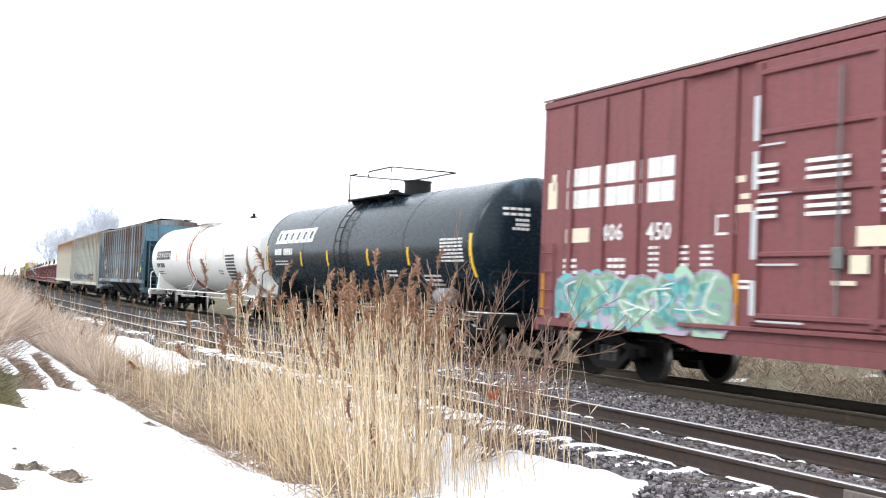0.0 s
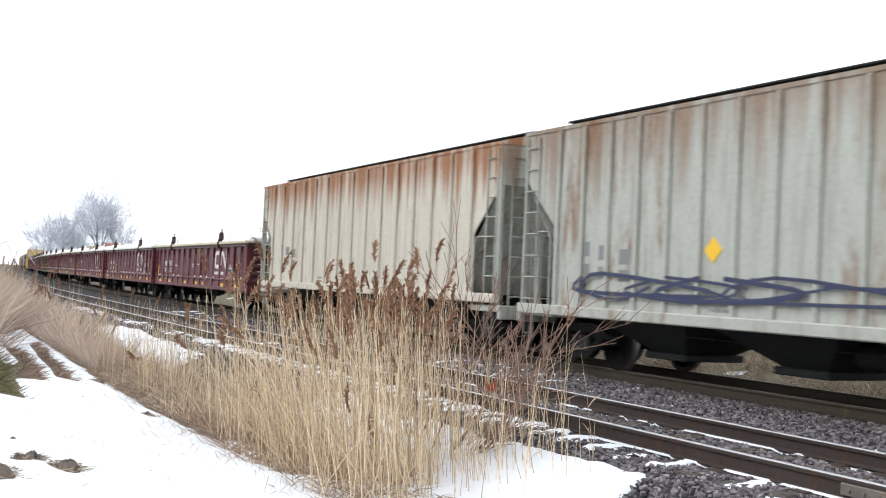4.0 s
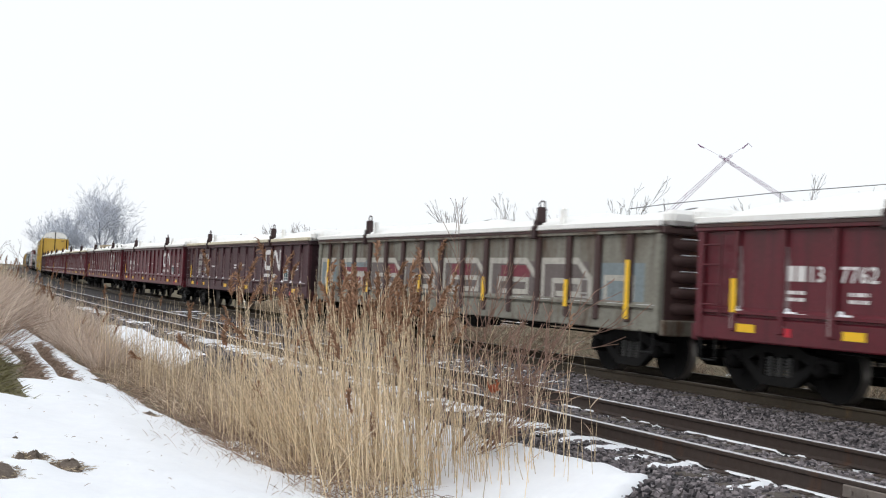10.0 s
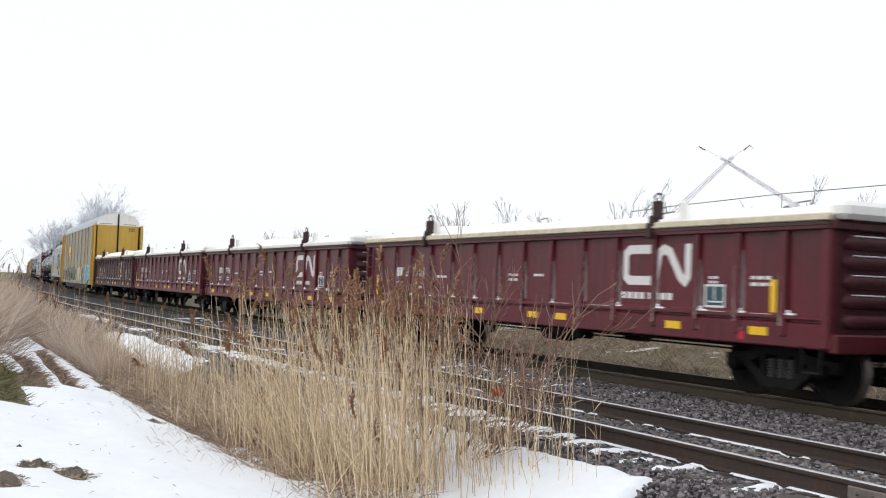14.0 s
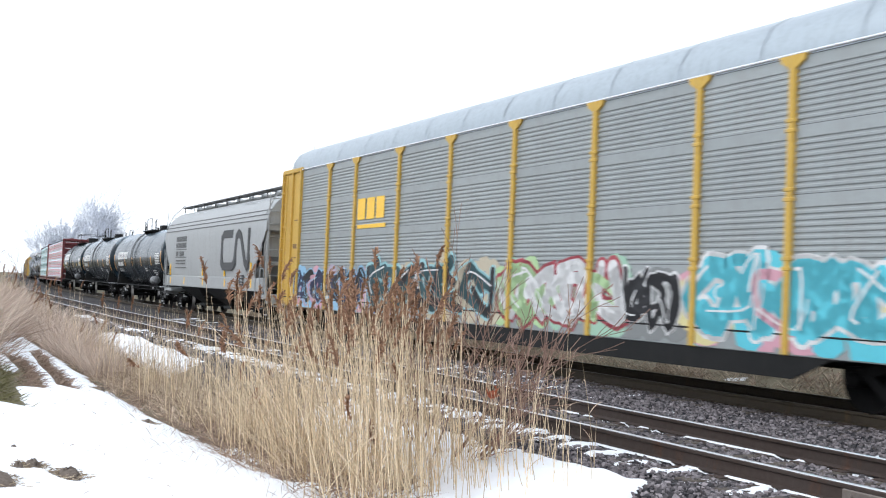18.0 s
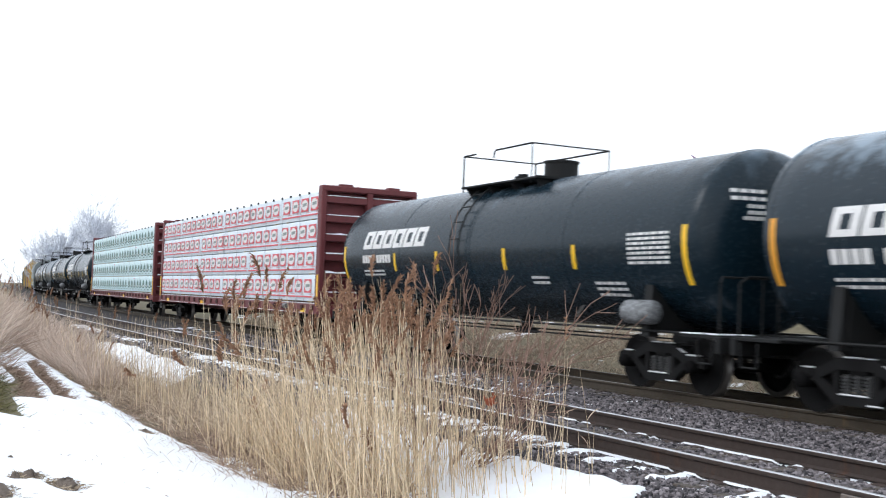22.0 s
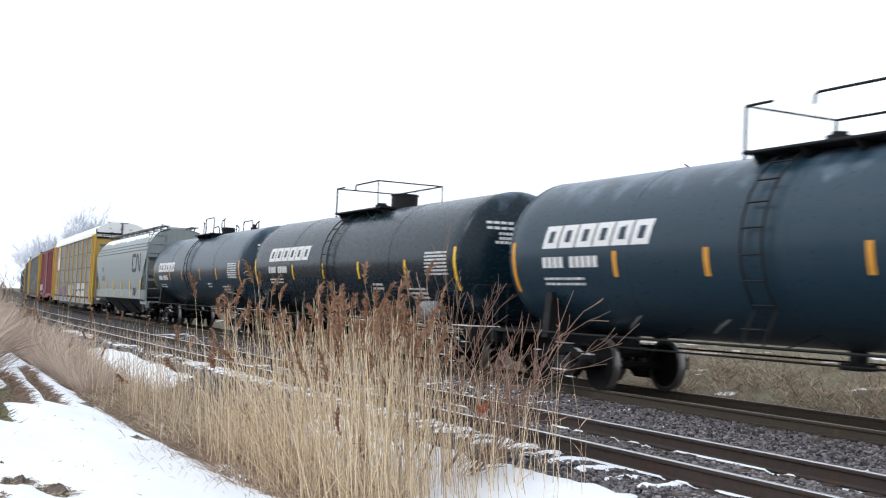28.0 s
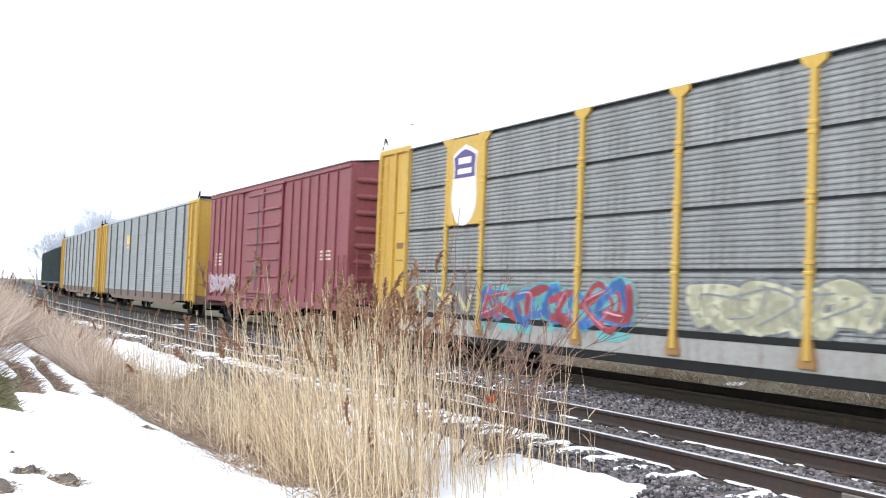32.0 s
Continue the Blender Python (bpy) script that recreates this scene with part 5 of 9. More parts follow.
def ladder(b, x, y, z0, z1, w=0.42, rungs=5, r=0.014, axis="x"):
    """Rails and rungs standing off a side (axis x) or an end (axis y)."""
    for k in range(2):
        o = (k - 0.5) * w
        p = (x + o, y) if axis == "x" else (x, y + o)
        b.rod((p[0], p[1], z0), (p[0], p[1], z1), r * 1.3, 6)
    for k in range(rungs):
        z = z0 + (k + 0.5) * (z1 - z0) / rungs
        if axis == "x":
            b.rod((x - w / 2, y, z), (x + w / 2, y, z), r, 6)
        else:
            b.rod((x, y - w / 2, z), (x, y + w / 2, z), r, 6)
    return b


def stirrup(b, x, y, z):
    return b.pipe([(x - 0.18, y, z), (x - 0.16, y, z - 0.36), (x + 0.16, y, z - 0.36), (x + 0.18, y, z)], 0.016, 6)


def brake_gear(car, half, name="brake_gear"):
    """Rods, cylinder and reservoir slung under the floor."""
    def make():
        b = Build()
        b.lathe_x([(-0.5, 0), (-0.5, 0.16), (-0.42, 0.19), (0.42, 0.19), (0.5, 0.16), (0.5, 0)], 14, -0.55, 0.66)
        b.rod((1.1, 0.35, 0.68), (1.7, 0.35, 0.68), 0.14, 12)
        b.rod((-half + 2.4, -0.25, 0.62), (half - 2.4, -0.25, 0.62), 0.018, 6)
        b.rod((-half + 2.4, -0.95, 0.72), (half - 2.4, -0.95, 0.72), 0.014, 6)
        b.box(0.6, 0.95, -0.7, -0.35, 0.55, 0.8, 0.03)
        return b
    return part(name, shared((name, round(half, 1)), make, M_FRAME), M_FRAME, car)


TRAIN = []


def enter(car, front, rear):
    """Puts a car into the train by where its ends stand along the line when the clock is at T_REF."""
    TRAIN.append((car, (front + rear) / 2, max(6.0, (front - rear) - 2.7)))
    return car

# ---- covered gondolas ----
G_HALF, G_TOP, G_BOT = 8.09, 2.52, 0.80
G_RIBS = (7.23, 6.28, 5.33, 4.25, 3.18, 2.13, 1.06, 0.0, -1.06, -2.13, -3.18, -4.25, -5.33, -6.28, -7.23)
G_MARK = 7.97


def gondola_cover(seed, i):
    """One length of the pale lid, that sags and humps, with its folded edges."""
    rnd = random.Random(seed)
    b = Build()
    cuts = [-G_HALF + 0.05, -G_HALF * rnd.uniform(0.25, 0.45), G_HALF * rnd.uniform(0.2, 0.42), G_HALF - 0.05]
    rises = [rnd.uniform(0.32, 0.50) for k in range(3)]
    x0, x1, rise = cuts[i], cuts[i + 1], rises[i]
    xs = list(np.linspace(x0, x1 - 0.02, 22))
    ys = np.linspace(-1.5, 1.5, 15)
    vs = []
    for x in xs:
        end = min(1.0, (min(x - x0, x1 - x) + 0.05) / (0.9 if i != 1 else 0.15))
        for y in ys:
            u = 1 - (abs(y) / 1.5) ** 2.6
            n1 = noise.noise(Vector((x * 0.9 + seed * 7, y * 1.1, seed)))
            n2 = noise.noise(Vector((x * 2.6, y * 2.2 + seed, 4.0)))
            vs.append((x, y * 0.985, G_TOP + 0.035 + u * (rise * (0.4 + 0.6 * end) + 0.12 * n1 + 0.06 * n2)))
    n = len(ys)
    b.add(vs, [(k * n + j, k * n + j + 1, (k + 1) * n + j + 1, (k + 1) * n + j) for k in range(len(xs) - 1) for j in range(n - 1)], True)
    for row, shut in ((0, i == 0), (len(xs) - 1, i == 2)):
        if shut:
            top = vs[row * n:(row + 1) * n]
            b.add(top + [(x, y, G_TOP + 0.004) for x, y, z in top], [(k, k + 1, n + k + 1, n + k) for k in range(n - 1)])
    return b


def gondola(front, seed, number="", paint_m=None, marks=None, mark_style="swash", tan_plate=False, rivets=False, rust_panel=False,
            bright=True, label="", wide_number=False, front_strip=False, shift=0.0, corner_strips=False, old_name=False):
    rnd = random.Random(seed)
    pm, mk = paint_m or M_CNRED, marks or M_WHITE
    car = thing("gondola_car", label or "dark red covered steel gondola with white humped lids", "railway wagon", "covered gondolas in the train")
    key = pm.name
    em = M_ENDRED if pm is M_CNRED else M_RIBDARK if mark_style == "blocks" else M_ENDBROWN

    def side_wall():
        b = Build()
        prof = [(-1.36, G_BOT - 0.02), (-1.45, G_BOT - 0.02), (-1.465, G_BOT), (-1.465, G_BOT + 0.32), (-1.43, G_BOT + 0.34), (-1.43, 1.17), (-1.495, 1.18), (-1.495, 1.225), (-1.43, 1.27),
                (-1.43, G_TOP - 0.11), (-1.51, G_TOP - 0.11), (-1.52, G_TOP - 0.10), (-1.52, G_TOP - 0.01), (-1.51, G_TOP), (-1.38, G_TOP), (-1.38, G_TOP - 0.11), (-1.40, G_TOP - 0.12), (-1.40, G_BOT + 0.1)]
        b.extrude_x(prof, [-G_HALF, G_HALF], True)
        return b

    def end_wall():
        return Build().box(G_HALF - 0.03, G_HALF, -1.42, 1.42, 0.95, G_TOP - 0.05).box(G_HALF - 0.02, G_HALF + 0.10, -1.5, 1.5, G_TOP - 0.12, G_TOP - 0.003, 0.02)
    for turn in (0, 180):
        part("side_wall", shared(("side_wall", "gondola", key), side_wall, pm), pm, car, at=pose(0, 0, 0, 0, 0, turn))
        part("end_wall", shared(("end_wall", "gondola", key), end_wall, em), em, car, at=pose(0, 0, 0, 0, 0, turn))
    part("floor", shared(("floor", "gondola"), lambda: Build().box(-G_HALF + 0.04, G_HALF - 0.04, -1.39, 1.39, 1.02, 1.10), M_FRAME), M_FRAME, car)
    rm = M_RIBDARK if mark_style == "blocks" else pm
    wide = 0.085 if mark_style == "blocks" else 0.055
    rib = shared(("rib", key), lambda: Build().box(-wide, wide, -0.075, 0.0, G_BOT + 0.12, G_TOP - 0.10, 0.02), rm)
    dab = shared(("snow_dab",), lambda: Build().box(0.05, 0.22, -1.494, -1.445, 1.215, 1.255, 0.014).box(0.052, 0.11, -1.470, -1.440, 1.235, 1.30, 0.012), M_SNOW)

    def scuff(v):
        """A scraped, chipped streak down one edge of a rib."""
        r2 = random.Random(v)
        z0, z1, side = r2.uniform(0.96, 1.10), r2.uniform(1.3, 1.95), r2.choice((-1, 1))
        n = 12
        outer = [(side * 0.052, z0 + (z1 - z0) * k / (n - 1)) for k in range(n)]
        inner = [(side * (0.050 - (0.008 + 0.055 * (1 - k / n) ** 3) * r2.uniform(0.4, 1.0)), z0 + (z1 - z0) * k / (n - 1)) for k in range(n)]
        return Build().add([(x, 0, z) for x, z in outer] + [(x, 0, z) for x, z in inner], [(k, k + 1, n + k + 1, n + k) for k in range(n - 1)])

    def frost(v):
        """A pale streak of frost dust and painted skylight beside a rib and on its foot, ragged along one edge."""
        r2 = random.Random(v + 40)
        b = Build()
        for z0, z1, y, x0, w in ((1.28, r2.uniform(2.0, 2.4), -1.4335, 0.056, 0.085), (0.95, 1.15, -1.4685, -0.02, 0.12)):
            n = 14
            zs = [z0 + (z1 - z0) * k / (n - 1) for k in range(n)]
            if z0 > 1.2:
                b.add([(0.0575, -1.432, z) for z in zs] + [(0.0575, -1.432 - 0.055 * r2.uniform(0.4, 1.0), z) for z in zs], [(k, n + k, n + k + 1, k + 1) for k in range(n - 1)])
            b.add([(x0, y, z) for z in zs] + [(x0 + w * r2.uniform(0.6, 1.0) * (1 - 0.8 * (k / n) ** 2), y, z) for k, z in enumerate(zs)], [(k, n + k, n + k + 1, k + 1) for k in range(n - 1)])
        return b
    dabs = random.Random(seed + 200)
    for x in G_RIBS:
        for s in (-1, 1):
            part("rib", rib, rm, car, at=pose(x, s * 1.425, 0, 0, 0, 0 if s < 0 else 180))
        if mark_style != "blocks" and dabs.random() < 0.8:
            part("snow_dab", dab, M_SNOW, car, at=pose(x, 0, 0) @ Matrix.Diagonal((dabs.uniform(0.6, 1.5), 1, 1, 1)))
        if dabs.random() < 0.4:
            crust = shared(("lip_snow",), lambda: Build().box(0.0, 0.6, -1.496, -1.44, 1.224, 1.233, 0.003), M_OLD_SNOW)
            part("lip_snow", crust, M_OLD_SNOW, car, at=pose(x + 0.06 + dabs.uniform(0.0, 0.3), 0, 0) @ Matrix.Diagonal((dabs.uniform(0.35, 1.1), 1, 1, 1)))
        if bright and dabs.random() < 0.9:
            v = dabs.randrange(5)
            part("frost_streak", shared(("frost_streak", v), lambda: frost(v), M_RIBPALE), M_RIBPALE, car, at=pose(x, 0, 0))
        if bright and rnd.random() < 0.92:
            v = rnd.randrange(6)
            part("worn_patch", shared(("worn_patch", v), lambda: scuff(v), M_WORN), M_WORN, car, at=pose(x, -1.5025, rnd.uniform(-0.05, 0.03)))
    for e in (-1, 1):
        corner = shared(("corner_post", key), lambda: Build().box(-0.16, 0.0, -0.07, 0.07, G_BOT - 0.02, G_TOP - 0.06, 0.03), pm)
        for y in (-1.43, 1.43):
            part("corner_post", corner, pm, car, at=pose(e * (G_HALF + 0.003), y, 0, 0, 0, 0 if e > 0 else 180))
        # rolled ridges of the end wall
        for k in range(5):
            ridge = shared(("end_ridge", key), lambda: Build().lathe_y([(-1.26, 0.02), (-1.2, 0.10), (1.2, 0.10), (1.26, 0.02)], 12), em)
            part("end_ridge", ridge, em, car, at=pose(e * G_HALF, 0, 1.18 + k * 0.265))
            if k > 0:
                part("ridge_snow", shared(("ridge_snow",), lambda: Build().box(0.03, 0.08, -1.10, -0.35, 0.078, 0.098, 0.008).box(0.03, 0.075, 0.1, 0.9, 0.080, 0.097, 0.008), M_SNOW), M_SNOW, car, "", pose(e * G_HALF, 0, 1.18 + k * 0.265, 0, 0, 0 if e > 0 else 180))
        nose = shared(("cover_nose",), lambda: Build().box(-0.06, 0.26, -1.46, 1.46, G_TOP + 0.02, G_TOP + 0.27, 0.07), M_COVER)
        part("cover_nose", nose, M_COVER, car, "thick rounded end lip of the cover", pose(e * (G_HALF - 0.02), 0, 0, 0, 0, 0 if e > 0 else 180))
        sill = shared(("end_sill", key), lambda: Build().box(0.0, 0.16, -1.45, 1.45, 0.74, 1.0, 0.02), pm)
        part("end_sill", sill, pm, car, at=pose(e * (G_HALF - 0.04), 0, 0, 0, 0, 0 if e > 0 else 180))
    part("underframe", shared(("underframe", "gondola"), lambda: Build().box(-G_HALF + 0.1, G_HALF - 0.1, -0.22, 0.22, 0.66, 1.02, 0.02)
         .box(-G_HALF + 1.1, -G_HALF + 1.6, -1.3, 1.3, 0.82, 1.02, 0.03).box(G_HALF - 1.6, G_HALF - 1.1, -1.3, 1.3, 0.82, 1.02, 0.03), M_FRAME), M_FRAME, car)
    brake_gear(car, G_HALF)
    for i in range(3):
        cov = part("cover", shared(("cover", seed % 4, i), lambda: gondola_cover(seed % 4 + 1, i), M_COVER), M_COVER, car, "white humped fibreglass cover")
    for s in (-1, 1):
        edge_m = M_CREAMEDGE if seed % 3 == 2 else M_COVER
        lip = shared(("cover_edge", edge_m.name), lambda: Build().box(-G_HALF - 0.02, G_HALF + 0.02, -1.56, -1.45, G_TOP + 0.004, G_TOP + 0.105, 0.014), edge_m)
        part("cover_edge", lip, edge_m, car, "folded lower edge of the cover, stained cream" if edge_m is M_CREAMEDGE else "", pose(0, 0, 0, 0, 0, 0 if s < 0 else 180))
        # Painted shadow line beneath the cover lip, over a rusty top chord.
        shade_strip = shared(("top_gasket",), lambda: Build().box(-G_HALF, G_HALF, -1.535, -1.45, G_TOP - 0.055, G_TOP + 0.003, 0.006), M_RIBDARK)
        part("top_gasket", shade_strip, M_RIBDARK, car, "dark rusty strip under the cover", pose(0, 0, 0, 0, 0, 0 if s < 0 else 180))
    if tan_plate:
        for x in (-5.2, -2.6):
            plate = Build().add([(x, -1.25, 2.60), (x + 0.05, -1.25, 2.60), (x + 1.5, -0.5, 2.92), (x + 0.9, 0.7, 2.98), (x + 0.1, 0.3, 3.02), (x, -1.2, 2.96)],
                                [(0, 1, 2, 3, 4, 5)])
            part("cover_flap", plate, M_COVERTAN, cov, "curled stained cover flap")
    if rust_panel:
        b = Build().slab_xz([(4.3, 2.58), (4.3, 3.12), (5.7, 3.02), (6.3, 2.62)], -1.0, 0.6)
        part("cover_panel", b, M_COVERRUST, cov, "rusty tilted cover panel")
    if rivets:
        b = Build()
        for k in range(22):
            x, y = -6.5 + k * 0.62, -1.30 + 0.38 * (k % 3)
            b.box(x, x + 0.05, y - 0.03, y + 0.03, 2.70 + 0.08 * (k % 3), 2.80 + 0.08 * (k % 3), 0.01)
        part("cover_bolts", b, M_FRAME, cov)
    # latch posts with hooked tops

    def latch():
        b = Build().box(-0.07, 0.06, -1.60, -1.48, G_TOP - 0.16, G_TOP + 0.10, 0.02).box(-0.03, 0.11, -1.58, -1.44, G_TOP + 0.04, G_TOP + 0.22, 0.02).box(0.03, 0.17, -1.56, -1.40, G_TOP + 0.16, G_TOP + 0.46, 0.02)
        b.pipe([(0.05, -1.46, G_TOP + 0.44), (-0.03, -1.46, G_TOP + 0.53), (0.06, -1.46, G_TOP + 0.59), (0.17, -1.46, G_TOP + 0.56), (0.18, -1.46, G_TOP + 0.45)], 0.016, 6)
        return b
    for x in (4.22, -4.42):
        for s in (-1, 1):
            part("cover_latch", shared(("cover_latch",), latch, M_LATCH), M_LATCH, car, "dark red-brown hooked cover latch" if s < 0 else "", pose(x, 0, 0, 0, 0, 0 if s < 0 else 180))
    loop = shared(("lift_loop",), lambda: Build().pipe([(-0.16, 0, 0), (-0.15, 0, 0.16), (0.15, 0, 0.18), (0.2, 0, 0.0)], 0.013, 6), M_STEEL)
    for x in (-6.9, -4.2, -1.5, 2.0, 6.2):
        part("lift_loop", loop, M_STEEL, cov, at=pose(x + rnd.uniform(-0.4, 0.4), rnd.uniform(-0.3, 0.5), 2.84))
    stub = shared(("vent_stub",), lambda: Build().box(-0.07, 0.07, -0.05, 0.05, 0, 0.34, 0.015), M_COVER)
    for x in (-4.4, 4.6 + rnd.uniform(-0.5, 0.5)):
        part("vent_stub", stub, M_COVER, cov, at=pose(x, -1.25, 2.62))
    couplers(car, G_HALF)
    for e in (-1, 1):
        bogie(car, e * (G_HALF - 1.35))
        st = shared(("step",), lambda: stirrup(Build(), 0, 0, 0.82), M_FRAME)
        for y in (-1.47, 1.47):
            part("step", st, M_FRAME, car, at=pose(e * (G_HALF - 0.30), y, 0))
    lad = shared(("ladder", "gondola", key), lambda: ladder(Build(), 0, -1.53, 1.15, 2.35, 0.40, 4), pm)
    if mark_style != "blocks":
        part("ladder", lad, pm, car, at=pose(-G_HALF + 0.40, 0, 0))
        part("ladder", lad, pm, car, at=pose(G_HALF - 0.40, 0, 0, 0, 0, 180))
    wheel = shared(("brake_wheel",), lambda: Build().pipe([(0, 0.26 * math.cos(math.tau * k / 14), 0.26 * math.sin(math.tau * k / 14)) for k in range(15)], 0.016, 6)
                   .rod((0, -0.26, 0), (0, 0.26, 0), 0.012).rod((0, 0, -0.26), (0, 0, 0.26), 0.012), M_STEEL)
    part("brake_wheel", wheel, M_STEEL, car, at=pose(-G_HALF - 0.22, 0.55, 1.9))
    # paint marks on the near side
    Y = -1.434
    if mark_style == "swash":
        part("emblem", shared(("emblem", mk.name), lambda: swash(G_MARK - 4.62, G_MARK - 2.82, 1.60, 2.27, Y, 0.15), mk), mk, car, "white looping ribbon emblem", pose(shift, 0, 0))
        rows = [(G_MARK - 4.65 + 0.17 * k + (0.06 if k > 3 else 0), 1.37, 0.13, 0.11) for k in range(8)]
        tagged(part("web_line", shared(("web_line", mk.name), lambda: bars(rows, Y), mk), mk, car, at=pose(shift, 0, 0)), "row of small white bars", kind="stuff")
    elif mark_style == "blocks":
        for s, x, w in ((0, -7.9, 1.25), (0, -6.3, 1.85), (1, -4.2, 1.95), (1, -2.05, 2.0), (1, 0.12, 1.98), (1, 2.32, 1.85), (1, 4.40, 1.62)):
            fill = Build().box(x + 0.05, x + w - 0.05, Y - 0.002, Y, 1.27, 1.94)
            part("graffiti", fill, M_GONBLUE if s != 1 else M_GONDUSK, car, "faded sprayed block")
            b = Build()
            if s == 0:
                ribbon(b, [(x, 1.26), (x, 1.95), (x + w - 0.12, 1.95)], 0.12, Y - 0.007, Y)
            elif s == 1:
                ribbon(b, [(x, 1.26), (x, 1.95), (x + w - 0.42, 1.95), (x + w, 1.62), (x + w, 1.26)], 0.12, Y - 0.007, Y)
            part("graffiti", b, M_GONPAINT, car, "faded pale block outline")
            b = Build()
            ribbon(b, [(x + 0.38, 1.26), (x + 0.38, 1.58), (x + w - 0.35, 1.58), (x + w - 0.35, 1.34), (x + 0.5, 1.34)], 0.10, Y - 0.007, Y)
            part("graffiti", b, M_GONPAINT, car, "faded pale block outline")
        for x0, x1, z0, z1 in ((-6.25, -5.35, 1.40, 1.76), (-5.25, -4.45, 1.40, 1.76), (0.5, 1.4, 1.62, 1.88), (2.75, 3.9, 1.62, 1.86), (-3.1, -2.4, 1.62, 1.86)):
            part("graffiti", Build().box(x0, x1, Y - 0.0045, Y, z0, z1), M_GONMAGENTA, car, "faded magenta sprayed patch")
        rows = [(-6.15 + 0.2 * k, 1.50, 0.14, 0.16) for k in range(8) if k not in (2, 4)]
        tagged(part("patch_print", bars(rows, Y - 0.0065), M_GONPAINT, car), "pale bars on the magenta patch", kind="stuff")
        part("graffiti", Build().box(6.22, 7.62, Y - 0.002, Y, 1.20, 1.92), M_GONBLUE, car, "faded grey-blue sprayed panel")
        b = Build()
        ribbon(b, [(6.5, 1.28), (6.5, 1.66), (7.3, 1.66), (7.3, 1.28)], 0.10, Y - 0.007, Y)
        part("graffiti", b, M_GONPAINT, car, "faded pale block outline")
    panel = Build()
    ribbon(panel, [(G_MARK - 2.45, 1.30), (G_MARK - 2.45, 1.62), (G_MARK - 2.02, 1.62), (G_MARK - 2.02, 1.30), (G_MARK - 2.47, 1.30)], 0.035, Y - 0.003, Y)
    panel.box(G_MARK - 2.40, G_MARK - 2.07, Y - 0.003, Y, 1.36, 1.385).box(G_MARK - 2.26, G_MARK - 2.235, Y - 0.003, Y, 1.40, 1.60)
    frame_part = part("notice_frame", shared(("notice_frame", mk.name), lambda: panel, mk), mk, car)
    part("notice_panel", shared(("notice_panel", "gondola"), lambda: Build().box(G_MARK - 2.44, G_MARK - 2.03, Y - 0.0015, Y + 0.004, 1.31, 1.61), M_DEEPTEAL), M_DEEPTEAL, frame_part)
    rs = random.Random(3)
    rows = small_print(rs, G_MARK - 1.45, 1.72, 0.42, 2) + small_print(rs, G_MARK - 2.38, 1.72, 0.2, 2, 0.04, 0.03) + small_print(rs, -0.6, 1.72, 0.35, 2) + small_print(rs, 0.38, 1.72, 0.35, 1)
    rows += small_print(rs, -6.22, 1.50, 0.33, 2) + small_print(rs, -5.1, 1.50, 0.33, 2) + small_print(rs, -3.95, 1.66, 0.5, 1) + [(G_MARK - 2.7, 0.86, 0.7, 0.035)]
    tagged(part("small_print", shared(("small_print", "gondola", mk.name), lambda: bars(rows, Y), mk), mk, car), "small stencilled bars", kind="stuff")
    if old_name:
        rows = []
        for z, cells in ((1.98, (0, 1, 2, 4, 5, 6, 7)), (1.71, (0, 1, 2, 3, 5, 6)), (1.44, (0, 1, 3, 5, 6, 7))):
            rows += [(-6.2 + 0.215 * c, z, 0.15, 0.19) for c in cells]
        rows += [(-6.15, 1.31, 0.3, 0.06), (-4.95, 1.31, 0.3, 0.06)]
        tagged(part("worn_lettering", bars(rows, Y), M_WORNMARK, car), "three rows of worn pale lettering blocks", kind="stuff")
    if number:
        x = -6.24
        for u in (x, x + 0.20):
            part("initial_block", shared(("initial_block", mk.name), lambda: bars([(0, 1.68, 0.16, 0.215)], Y), mk), mk, car, at=pose(u, 0, 0))
        if wide_number:
            stencil(car, number[:3], -4.95, 1.66, Y - 0.002, 0.38, mk)
            stencil(car, number[3:], -3.92, 1.66, Y - 0.002, 0.38, mk)
        else:
            stencil(car, number[:2], x + 0.40, 1.68, Y - 0.002, 0.30, mk)
            stencil(car, number[2:], -5.26, 1.68, Y - 0.002, 0.30, mk)
    # yellow reflectors along the sill and by the corners
    refl = shared(("reflector",), lambda: Build().box(-0.19, 0.19, -0.006, 0, -0.06, 0.06), M_YELLOW)
    half = shared(("reflector", "short"), lambda: Build().box(-0.10, 0.10, -0.006, 0, -0.06, 0.06), M_YELLOW)
    strip = shared(("reflector", "tall"), lambda: Build().box(-0.06, 0.06, -0.006, 0, -0.25, 0.25), M_YELLOW)
    if mark_style == "blocks":
        for x in (-4.25, -1.06, 2.13, 5.33):
            part("reflector", strip, M_YELLOW, car, at=pose(x, -1.508, 1.36, 0, 0, 0))
        for x in (-7.23, 7.23):
            part("reflector", shared(("reflector", "long"), lambda: Build().box(-0.06, 0.06, -0.006, 0, -0.5, 0.5), M_YELLOW), M_YELLOW, car, at=pose(x, -1.508, 1.47))
    else:
        z = 0.98
        for x in (4.72, -1.62, -4.9, 1.48):
            if rnd.random() < 0.9:
                part("reflector", refl if rnd.random() < 0.7 else half, M_YELLOW, car, at=pose(x + rnd.uniform(-0.2, 0.2), -1.470, z))
        for x in (6.74, -6.98, 0.45):
            part("reflector", refl, M_YELLOW, car, at=pose(x, -1.470, z))
        if front_strip:
            part("reflector", strip, M_YELLOW, car, at=pose(G_HALF - 1.08, -1.446, 1.47) @ Matrix.Diagonal((1, 1, 1.7 if corner_strips else 1, 1)))
